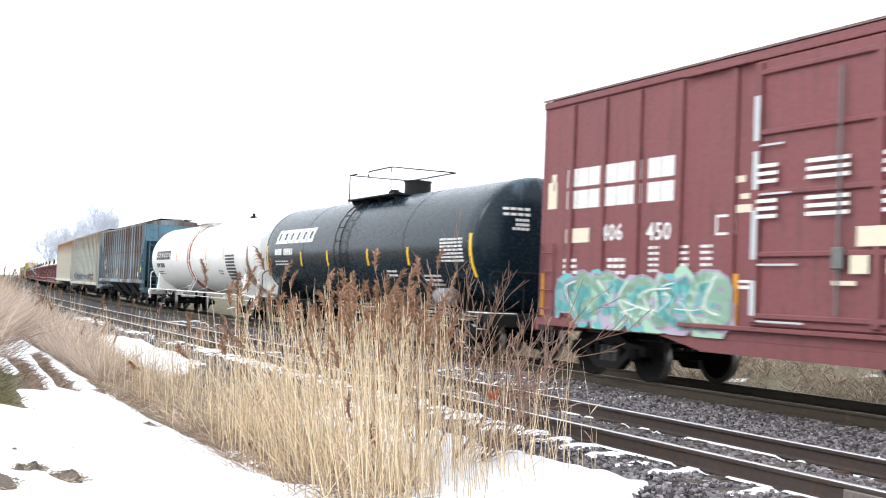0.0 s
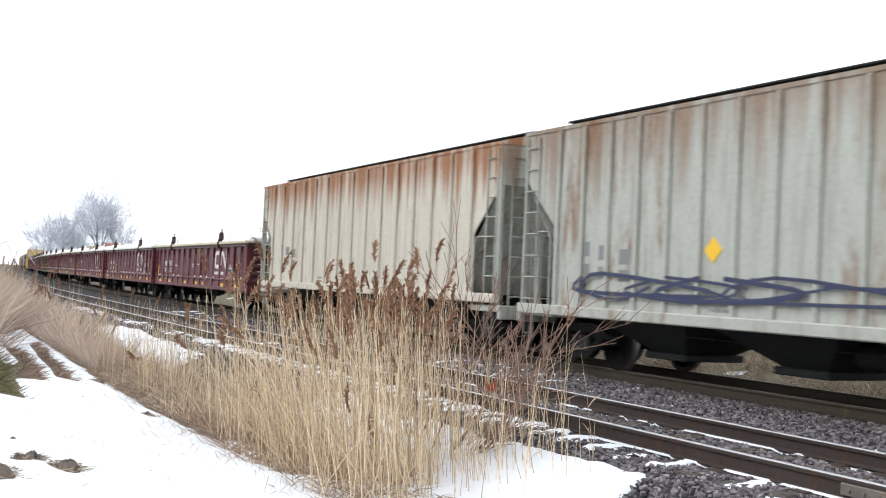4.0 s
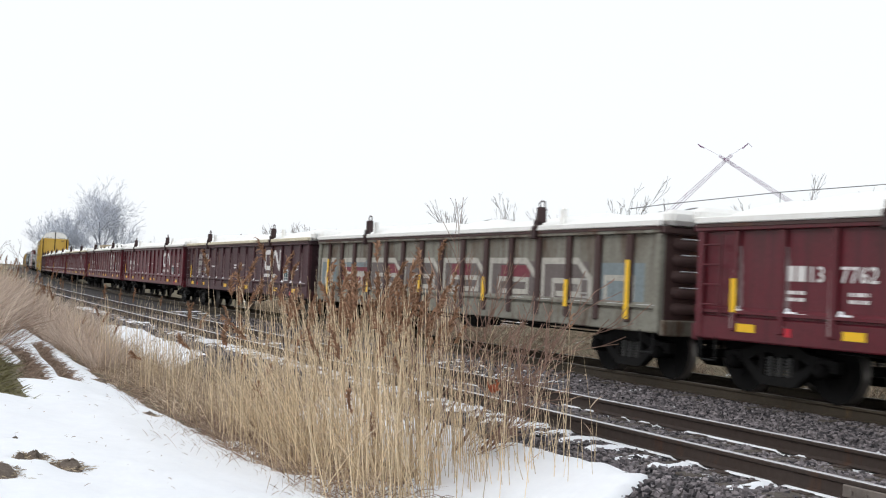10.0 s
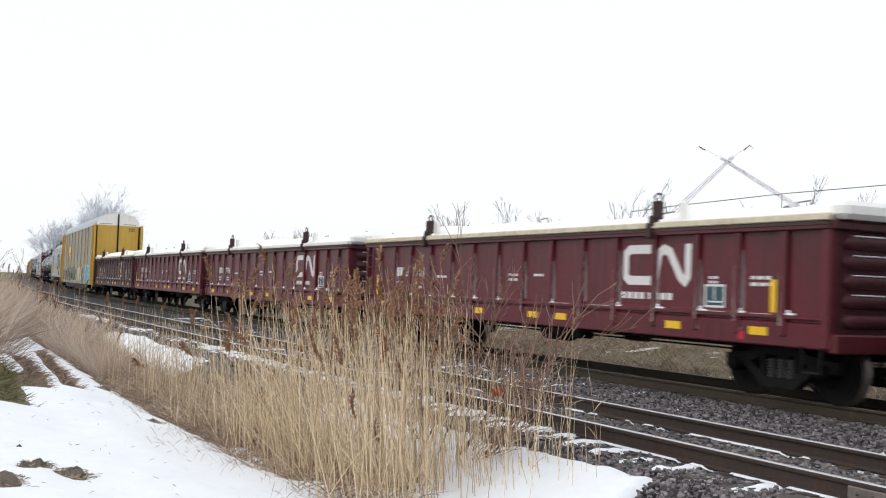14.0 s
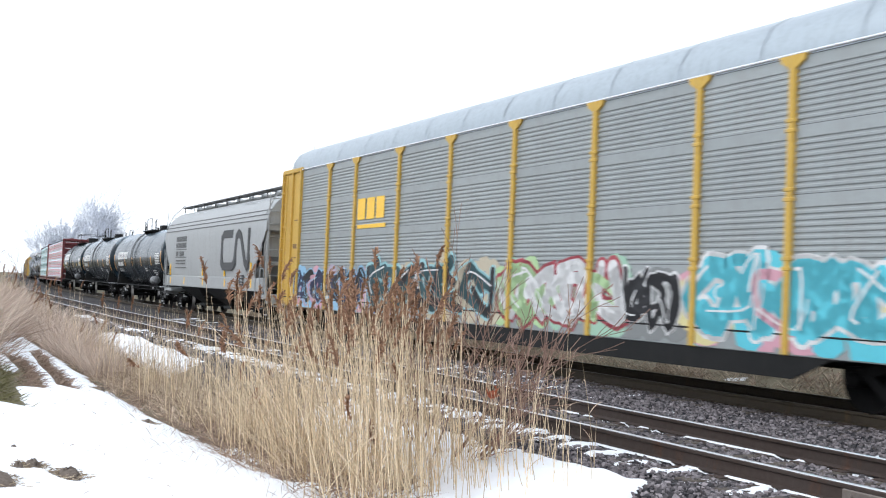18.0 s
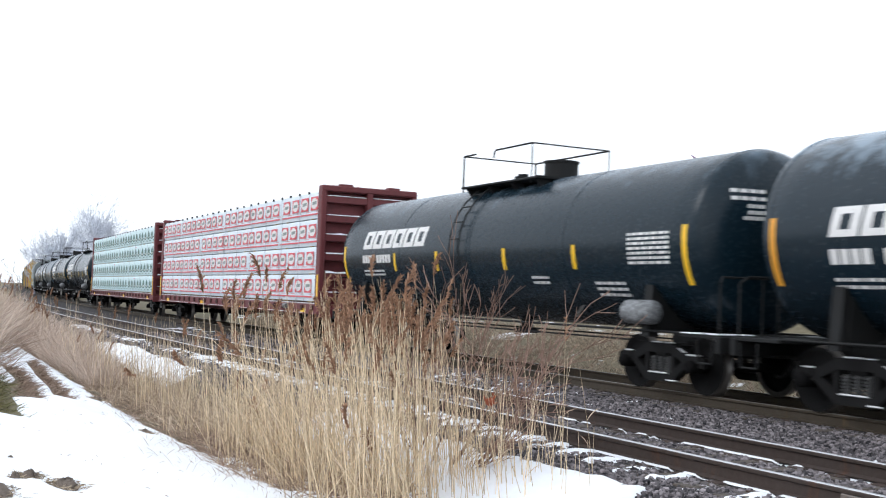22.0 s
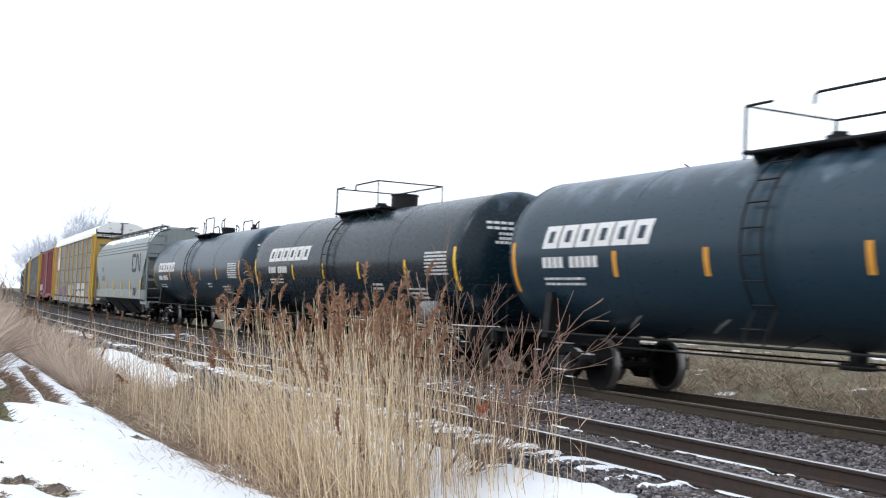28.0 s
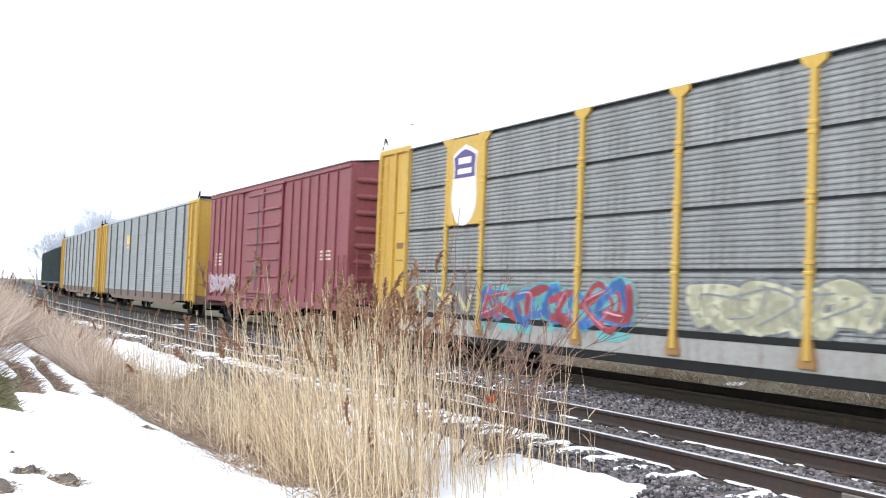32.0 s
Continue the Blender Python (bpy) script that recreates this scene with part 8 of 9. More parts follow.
        for x in (-half + 0.1, -half + 5.45):
            part("reflector", Build().box(x - 0.07, x + 0.07, Y - 0.02, Y, 1.05, 1.85), M_ORANGE, car)
        for row in ((-half + 0.2, 3.05, 0.30, 0.5), (-half + 0.32, 3.4, 0.15, 0.3), (dx0 - 0.5, 2.75, 0.4, 0.12), (dx0 - 0.6, 3.2, 0.35, 0.1), (dx0 - 0.35, 2.95, 0.2, 0.08)):
            part("scuffed_patch", bars([row], Y), M_CREAM, car)
    else:
        tagged(part("stencil_print", bars(small_print(rnd, -half + 1.0, 2.6, 0.9, 4, 0.07, 0.06) + small_print(rnd, half - 2.2, 2.5, 0.9, 3, 0.06, 0.05), Y), M_CREAM, car), "small stencilled bars", kind="stuff")
        graffiti(car, -half + 0.4, -half + 4.2, 1.1, 2.0, Y - 0.05, 5, [M_BOXPALE, M_BOXPALE, M_LILAC, M_SPRAYWHITE], 21, 0.12, "pale thin sprayed graffiti")
        pipe = Build().pipe([(-half + 1.0, 0.2, eave + 0.2), (-half + 1.2, 0.2, eave + 0.5), (-half + 2.2, 0.2, eave + 0.55), (-half + 2.8, 0.2, eave + 0.45), (-half + 3.0, 0.2, eave + 0.2)], 0.03)
        part("roof_pipe", pipe, M_FRAME, car)
    return enter(car, front, rear)


M_ROOFGREY = paint("grimy_roof_paint", (0.16, 0.10, 0.095), 0.7, amount=0.5, rust=0.2)
M_BOXPALE = plain("pale_pink_spray", (0.50, 0.36, 0.37), 0.7)


# ---- autoracks ----
def corrugation(z0, z1, y, pitch=0.115, deep=0.018, flat=0.62):
    """A panel with a band of ridges below and a plain band above."""
    pts = []
    n = max(2, int((z1 - z0) / pitch))
    p = (z1 - z0) / n
    for k in range(n):
        z = z0 + k * p
        if k >= n * flat:
            pts.append((y, z))
        else:
            pts += [(y, z), (y, z + p * 0.34), (y + deep, z + p * 0.56), (y + deep, z + p * 0.80)]
    return pts + [(y, z1)]


def autorack(front, rear, pm, seed, label, roof_m, plan, shield=False, radial=True, panel_rows=4, sill_m=None, flat=0.78, graf=(), yellow_tag=None, end_white=True, slim=False, pitch=0.10, skirt=False, block=None):
    rnd = random.Random(seed)
    half = (front - rear) / 2
    W, eave, base = 1.55, 4.86, 1.02
    ym = M_RACKYEL
    car = thing("autorack_car", label, "car-carrier wagon", "tall autoracks in the train")
    end_w = 1.72
    xs = [-half + end_w] + [-half + u for u in plan] + [half - end_w]
    rows_z = np.linspace(base, eave, panel_rows + 1)
    for s in (-1, 1):
        rot = 0 if s < 0 else 180
        for i in range(len(xs) - 1):
            w = xs[i + 1] - xs[i]
            for r in range(panel_rows):
                def panel():
                    b = Build()
                    b.extrude_x(corrugation(0.002, rows_z[1] - rows_z[0] - (0.006 if flat < 1 else 0.045), -W, pitch, flat=flat), [0.0, w])
                    return b
                me = shared(("side_panel", pm.name, round(w, 2), panel_rows, pitch, flat), panel, pm)
                part("side_panel", me, pm, car, at=pose(xs[i] if s < 0 else -xs[i], 0, rows_z[r], 0, 0, rot))
        core = shared(("inner_wall", round(half, 1)), lambda: Build().box(-half + 0.4, half - 0.4, -W + 0.05, -W + 0.07, base - 0.05, eave + 0.02), M_BLACKMARK)
        part("inner_wall", core, M_BLACKMARK, car, at=pose(0, 0, 0, 0, 0, rot))

        def post():
            b = Build()
            pw = 0.06 if not slim else 0.035
            b.box(-pw, pw, -W - 0.06, -W + 0.03, base - 0.30, eave + 0.02, 0.012)
            if not slim:
                b.slab_xz([(-0.26, eave + 0.03), (0.26, eave + 0.03), (0.22, eave - 0.06), (pw, eave - 0.16), (-pw, eave - 0.16), (-0.22, eave - 0.06)], -W - 0.05, -W + 0.02)
            for z in rows_z[1:-1]:
                b.box(-pw * 1.5, pw * 1.5, -W - 0.068, -W, z - 0.10, z - 0.04, 0.01).box(-pw * 1.5, pw * 1.5, -W - 0.068, -W, z + 0.04, z + 0.10, 0.01)
            return b
        for x in xs[1:-1]:
            part("post", shared(("post", panel_rows, slim, pm.name), post, ym if not slim else M_STEEL), ym, car, at=pose(x if s < 0 else -x, 0, 0, 0, 0, rot))
        # side sill, the painted channel below it and the dark floor edge under both
        deep = 0.40 if skirt else 0.52
        pale = skirt and not sill_m
        sill = Build().box(-half, half, -W - 0.02, -W + 0.10, base - (0.11 if pale else 0.03), base + 0.0, 0.006)
        part("side_sill", sill, M_FRAME if skirt else M_RACKSILL, car, at=pose(0, 0, 0, 0, 0, rot))
        if skirt:
            part("side_channel", Build().box(-half + 0.3, half - 0.3, -W - 0.005, -W + 0.08, 0.56 if pale else 0.72, base - (0.112 if pale else 0.03), 0.008), M_PALESILL if pale else M_RACK, car, at=pose(0, 0, 0, 0, 0, rot))
            if pale:
                foot = shared(("post_foot",), lambda: Build().slab_xz([(-0.09, base - 0.02), (0.09, base - 0.02), (0.17, 0.72), (0.17, 0.62), (-0.17, 0.62), (-0.17, 0.72)], -W - 0.04, -W - 0.002), M_RUSTYEL)
                for x in xs[1:-1]:
                    part("post_foot", foot, M_RUSTYEL, car, "rusty yellow foot of a side post", pose(x if s < 0 else -x, 0, 0, 0, 0, rot))
            part("eave_snow", Build().box(-half + 0.1, half - end_w, -W - 0.055, -W + 0.02, eave + 0.022, eave + 0.05, 0.008), M_SNOW, car, "thin white line of snow along the eave", pose(0, 0, 0, 0, 0, rot))
        edge = Build().slab_xz([(-half, base - 0.03), (-half, 0.78), (-half + 3.9, 0.70), (-half + 4.6, deep), (half - 4.6, deep), (half - 3.9, 0.70), (half, 0.78), (half, base - 0.03)], -W + 0.01, -W + 0.06)
        part("floor_edge", edge, M_FRAME if pale else sill_m or M_RACKSILL, car, at=pose(0, 0, 0, 0, 0, rot))
        for e in (-1, 1):
            b = Build()
            x0, x1 = sorted((e * half, e * (half - end_w)))
            b.box(x0, x1, -W - 0.015, -W + 0.04, 0.78, eave + 0.02, 0.01)
            cap = Build().box(x0 - (0.0 if e > 0 else 0.06), x1 + (0.06 if e > 0 else 0.0), -W - 0.07, -W + 0.02, eave - 0.02, eave + 0.12, 0.02)
            ep = part("end_panel", b, ym, car, "yellow end panel", pose(0, 0, 0, 0, 0, rot))
            part("cap_rail", cap, ym, ep)
            for u in (0.03, 0.92, 1.66):
                xx = e * (half - u)
                part("upright", Build().box(xx - 0.05, xx + 0.05, -W - 0.08, -W, 0.72, eave, 0.015), ym, ep)
            lad = ladder(Build(), e * (half - 0.45), -W - 0.13, 0.9, eave - 0.1, 0.42, 11)
            part("ladder", lad, ym, car, at=pose(0, 0, 0, 0, 0, rot))
            st = Build()
            stirrup(st, e * (half - 0.45), -W - 0.02, 0.84)
            part("step", st, ym, car, at=pose(0, 0, 0, 0, 0, rot))
            pr = bars([(e * (half - 1.30) - 0.2, 2.5, 0.4, 0.14), (e * (half - 1.30) - 0.2, 2.2, 0.4, 0.03), (e * (half - 1.30) - 0.2, 1.7, 0.38, 0.03), (e * (half - 1.30) - 0.2, 3.35, 0.42, 0.03)], -W - 0.022)
            if s < 0:
                tagged(part("stencil_print", pr, M_RACKMARK, ep), "small stencilled bars", kind="stuff")
    roof = Build()
    if radial:
        prof = [(-W - 0.03, eave + 0.02), (-W - 0.03, eave + 0.10), (-W + 0.03, eave + 0.36), (-W + 0.20, eave + 0.62), (-W + 0.55, eave + 0.80), (-0.5, eave + 0.91), (0, eave + 0.94)]
    else:
        prof = [(-W - 0.03, eave + 0.02), (-W - 0.03, eave + 0.13), (-W + 0.25, eave + 0.22), (-0.6, eave + 0.32), (0, eave + 0.34)]
    prof = prof + [(-y, z) for y, z in prof[-2::-1]]
    back = 0.38 if radial and not shield else 0.05
    if back > 0.1:
        prof = [(y * 0.93, z) for y, z in prof]
    roof.extrude_x(prof, [-half + back, half - back], smooth=radial)
    for k in range(int(2 * half / 1.9)):
        x = -half + 0.6 + k * 1.9
        roof.extrude_x([(y * 1.006, z + 0.012) for y, z in prof], [x - 0.02, x + 0.02])
    part("roof", roof, roof_m, car, "rounded pale sheet roof")
    for e in (-1, 1):
        x = e * (half - back)
        wide = W if back < 0.1 else W - 0.14
        split_z = eave - 0.04 if shield else eave + 0.08
        for y0, y1 in ((-wide + 0.02, -0.03), (0.03, wide - 0.02)):
            d = Build().box(*sorted((x, x - e * 0.05)), y0, y1, 0.95, split_z, 0.01)
            door = part("end_door", d, ym, car, "tall yellow end door")
            for z in (1.35, 2.4, 3.6):
                part("door_bar", Build().box(*sorted((x, x + e * 0.02)), y0 + 0.3, y1 - 0.3, z, z + 0.03), ym, door)
            if shield:
                for z, u0, u1, hh in ((split_z - 0.10, 0.02, 1.4, 0.12), (4.25, 0.25, 0.85, 0.09), (2.38, 0.2, 1.3, 0.08)):
                    part("door_ledge", Build().box(*sorted((x, x + e * 0.10)), y0 + u0, min(y1, y0 + u1), z, z + hh, 0.015), M_FRAME, car, "dark steel ledge")
                for q in range(6):
                    yy = y0 + 0.15 + q * (y1 - y0 - 0.3) / 5
                    part("door_rib", shared(("door_rib", e), lambda: Build().box(*sorted((0, e * 0.05)), -0.05, 0.05, 0.98, 2.30, 0.012), M_RUSTYEL), M_RUSTYEL, car, "", pose(x, yy, 0))
        top = Build()
        top.add([(x, y, z) for y, z in prof] + [(x, wide, split_z), (x, -wide, split_z)], [tuple(range(len(prof) + 2))])
        for y in (-0.75, 0.75):
            top.rod((x + e * 0.03, y, eave + 0.43), (x + e * 0.03, y, eave + (0.98 if radial else 0.38)), 0.025)
        part("end_gable", top, (M_GABLE if shield else M_COVER) if end_white else ym, car, "white rounded gable over the doors")
        part("centre_bar", Build().box(*sorted((x + e * 0.01, x + e * 0.09)), -0.05, 0.05, 5.0 if shield else 0.95, eave + (0.88 if radial else 0.5), 0.012), M_FRAME if not shield else M_STEEL, car, "dark upright door bar")
        if shield:
            for yy, z, w in ((-0.85, 5.72, 0.16), (-0.78, 5.34, 0.14), (-0.72, 5.10, 0.2), (-0.14, 5.72, 0.5), (-0.12, 5.34, 0.2), (0.46, 5.33, 0.14)):
                part("gable_mark", Build().box(*sorted((x, x + e * 0.012)), yy, yy + w, z, z + 0.05), M_GREYMARK, car)
        mk = []
        for y in (-1.2, 0.4):
            for k in range(5):
                b0 = y + k * 0.17
                mk.append((b0, split_z + 0.07, 0.11, 0.05))
        g = Build()
        for yy, z, w, h in mk:
            g.box(*sorted((x, x + e * 0.006)), yy, yy + w, z, z + h)
        for yy, z, w, h in [(0.75 + 0.1 * k, split_z - 0.25 - 0.13 * j, 0.07, 0.08) for k in range(4) for j in range(2)]:
            g.box(*sorted((x - e * 0.0, x + e * 0.012)), yy, yy + w, z, z + h)
        tagged(part("stencil_print", g, M_BLACKMARK, car), "small stencilled bars", kind="stuff")
        for s in (-1, 1):
            part("corner_post", Build().box(*sorted((e * (half - 0.10), e * (half + 0.06))), *sorted((s * (W - 0.02), s * (W + 0.08))), 0.7, eave + 0.05, 0.015), ym, car)
        part("end_sill", Build().box(*sorted((e * (half - 0.4), e * (half + 0.02))), -W, W, 0.62, 0.98, 0.02), M_RACKSILL, car)
        if shield or not radial:
            part("roof_bar", Build().box(*sorted((x, x + e * 0.12)), -W, 0.0, eave + 0.14, eave + 0.24).pipe([(x - e * 0.4, -W + 0.02, eave + 0.1), (x, -W + 0.02, eave + 0.45), (x + e * 0.05, -W + 0.02, eave + 0.1)], 0.025), M_FRAME, car)
        bogie(car, e * (half - 3.0))
    part("floor", Build().box(-half, half, -W + 0.05, W - 0.05, 0.86, 0.98), M_FRAME, car)
    part("centre_sill", Build().box(-half, half, -0.3, 0.3, 0.55, 0.88, 0.02), M_FRAME, car)
    brake_gear(car, half)
    couplers(car, half + 0.1, reach=0.75)
    if shield:
        x0, x1 = -half + plan[0] + 0.02, -half + plan[1] - 0.02
        sx = (x0 + x1) / 2
        tag = part("emblem_board", Build().box(x0, x1, -W - 0.045, -W - 0.004, 2.95, eave, 0.008), ym, car, "yellow board with a white and purple shield")
        y = -W - 0.052
        w = (x1 - x0) * 0.33
        sh = [(sx + w * 1.10 * math.cos(a), 3.55 + 0.62 * math.sin(a)) for a in np.linspace(math.pi, math.tau, 13)] + [(sx + w * 0.95, 4.15), (sx + w * 1.05, 4.5), (sx + w * 0.5, 4.62), (sx, 4.70), (sx - w * 0.5, 4.62), (sx - w * 1.05, 4.5), (sx - w * 0.95, 4.15)]
        part("emblem", Build().slab_xz(sh, y, y + 0.006), M_WHITE, tag)
        pu = [(sx - w * 0.88, 3.98), (sx + w * 0.88, 3.98), (sx + w * 0.85, 4.2), (sx + w * 0.92, 4.44), (sx + w * 0.45, 4.54), (sx, 4.60), (sx - w * 0.45, 4.54), (sx - w * 0.92, 4.44), (sx - w * 0.85, 4.2)]
        part("emblem", Build().slab_xz(pu, y - 0.004, y), M_PURPLE, tag)
        part("emblem_bars", bars([(sx - w * 0.55, 4.28, w * 1.1, 0.14), (sx - w * 0.6, 4.06, w * 1.2, 0.12)], y - 0.008), M_WHITE, tag)
    if yellow_tag:
        x0, x1, z0, z1 = yellow_tag
        wd = (x1 - x0) / 3
        for k in range(3):
            part("emblem_block", bars([(-half + x0 + k * wd, z0 + 0.3 * (z1 - z0), wd * 0.82, 0.7 * (z1 - z0))], -W - 0.012), M_YELLOW, car)
        part("emblem_line", bars([(-half + x0, z0, x1 - x0, 0.13 * (z1 - z0))], -W - 0.012), M_YELLOW, car)
    if block:
        x0, x1, z0, z1 = block
        cuts = [-half + v for v in plan if x0 <= v <= x1]
        for a, c in zip(cuts[:-1], cuts[1:]):
            wash = Build().extrude_x(corrugation(0.002, z1 - z0, -W - 0.004, pitch, flat=flat), [a + 0.07, c - 0.07])
            part("graffiti", wash, M_WHITEWASH, car, "white sprayed block over the ridged panel", pose(0, 0, z0))
            u = a + 0.12
            while u < c - 0.45:
                wd, h = rnd.uniform(0.16, 0.42), rnd.uniform(0.035, 0.07)
                z = z0 + 0.42 + rnd.uniform(-0.04, 0.04)
                dab = Build().slab_xz([(u, z), (u + wd * 0.3, z - h), (u + wd * 0.9, z - h * 0.7), (u + wd, z + h * 0.5), (u + wd * 0.5, z + h), (u + wd * 0.1, z + h * 0.8)], -W - 0.030, -W - 0.004)
                part("graffiti", dab, M_SPRAYBLACK, car, "black dab on a white sprayed block")
                u += wd + rnd.uniform(0.2, 0.45)
    for a0, a1, z0, z1, cells, cols, sd, wdt, lb in graf:
        graffiti(car, -half + a0, -half + a1, z0, z1, -W - 0.012, cells, cols, sd, wdt, lb)
    return enter(car, front, rear)


M_RACKMARK = plain("dark_brown_stencil", (0.20, 0.11, 0.03), 0.6)
M_PURPLE = plain("deep_purple_paint", (0.08, 0.05, 0.20), 0.5)


# ---- lumber on centre-beam flat cars ----
def centre_beam(front, rear, seed, label, style):
    rnd = random.Random(seed)
    half = (front - rear) / 2
    car = thing("centre_beam_flat_car", label, "flat wagon", "lumber flat cars in the train")
    pm = M_BEAMRED
    part("deck", Build().box(-half, half, -1.42, 1.42, 0.98, 1.10, 0.01), pm, car)
    part("centre_sill", Build().box(-half, half, -0.3, 0.3, 0.62, 0.99, 0.02), pm, car)
    for s in (-1, 1):
        part("side_sill", Build().box(-half, half, *sorted((s * 1.38, s * 1.50)), 0.80, 1.104, 0.02), pm, car)
    lip = shared(("stake_pocket",), lambda: Build().box(-0.07, 0.07, -0.07, 0, 0.90, 1.06, 0.015), M_RUSTBLOCK)
    k = -half + 0.6
    while k < half - 0.3:
        part("stake_pocket", lip, M_RUSTBLOCK, car, at=pose(k, -1.49, 0))
        k += 0.92
    for e in (-1, 1):
        b = Build()
        x = e * half
        b.box(*sorted((x - e * 0.30, x - e * 0.34)), -1.4, 1.4, 1.0, 4.45)
        bk = part("bulkhead", b, pm, car, "ribbed red end bulkhead")
        for s in (-1, 1):
            part("bulkhead_post", Build().box(*sorted((x, x - e * 0.345)), *sorted((s * 1.34, s * 1.503)), 0.80, 4.52, 0.03), pm, bk)
            part("bulkhead_lug", Build().box(*sorted((x, x - e * 0.25)), s * 0.75 - 0.2, s * 0.75 + 0.2, 4.5, 4.62, 0.02), pm, bk)
        part("top_rail", Build().box(*sorted((x + e * 0.02, x - e * 0.35)), -1.5, 1.5, 4.38, 4.56, 0.03), pm, bk)
        part("bulkhead_post", Build().box(*sorted((x + e * 0.01, x - e * 0.30)), -0.09, 0.09, 0.9, 4.5, 0.02), pm, bk)
        for j in range(6):
            z = 1.25 + j * 0.56
            shelf = shared(("bulkhead_rib", e), lambda: Build().box(*sorted((-e * 0.03, -e * 0.30)), -1.36, 1.36, 0, 0.20, 0.02), pm)
            part("bulkhead_rib", shelf, pm, bk, at=pose(x, 0, z))
            sn = Build()
            for y0, y1 in ((-1.3, -0.12), (0.12, 1.3)):
                n = 9
                vs = []
                for i in range(n):
                    y = y0 + (y1 - y0) * i / (n - 1)
                    h = 0.02 + 0.05 * abs(noise.noise(Vector((y * 2.3, z * 3, seed)))) * (1.6 if j < 4 else 0.7)
                    vs += [(x - e * 0.02, y, z + 0.20), (x - e * 0.05, y, z + 0.20 + h), (x - e * 0.27, y, z + 0.20 + h)]
                sn.add(vs, [(3 * i + q, 3 * i + q + 1, 3 * i + q + 4, 3 * i + q + 3) for i in range(n - 1) for q in range(2)], True)
            part("snow_ledge", sn, M_SNOW, bk)
        part("reflector", Build().box(*sorted((x - e * 0.06, x - e * 0.18)), -1.512, -1.498, 1.05, 1.95), M_YELLOW, car)
        bogie(car, e * (half - 2.3))
        st = Build()
        stirrup(st, e * (half - 0.3), -1.48, 0.86)
        part("step", st, M_STEEL, car)
        part("end_sill", Build().box(*sorted((x, x + e * 0.14)), -1.5, 1.5, 0.72, 1.0, 0.02), pm, car)
    part("centre_beam", Build().box(-half + 0.3, half - 0.3, -0.06, 0.06, 1.1, 4.40), pm, car)
    brake_gear(car, half)
    couplers(car, half + 0.12, reach=0.6)
    x0, x1 = -half + 0.38, half - 0.38
    n = 6
    pl = (x1 - x0) / n
    lay = (4.40 - 1.16) / 4

    def pack(v):
        b = Build()
        r2 = random.Random(v)
        nx, nz = 28, 8
        vs = []
        for i in range(nx + 1):
            for j in range(nz + 1):
                u, w = i / nx, j / nz
                vs.append((u * (pl - 0.02), -1.47 + 0.012 * noise.noise(Vector((u * 6 + v * 3, w * 3, v))) + 0.010 * noise.noise(Vector((u * 14 + w * 9, w * 7 - u * 5, v * 2.0))) + (0.02 if j in (0, nz) else 0), 0.020 + w * (lay - 0.034)))
        b.add(vs, [(i * (nz + 1) + j, (i + 1) * (nz + 1) + j, (i + 1) * (nz + 1) + j + 1, i * (nz + 1) + j + 1) for i in range(nx) for j in range(nz)], True)
        b.box(0, pl - 0.02, -1.44, -0.10, 0.018, lay - 0.010, 0.02)
        return b
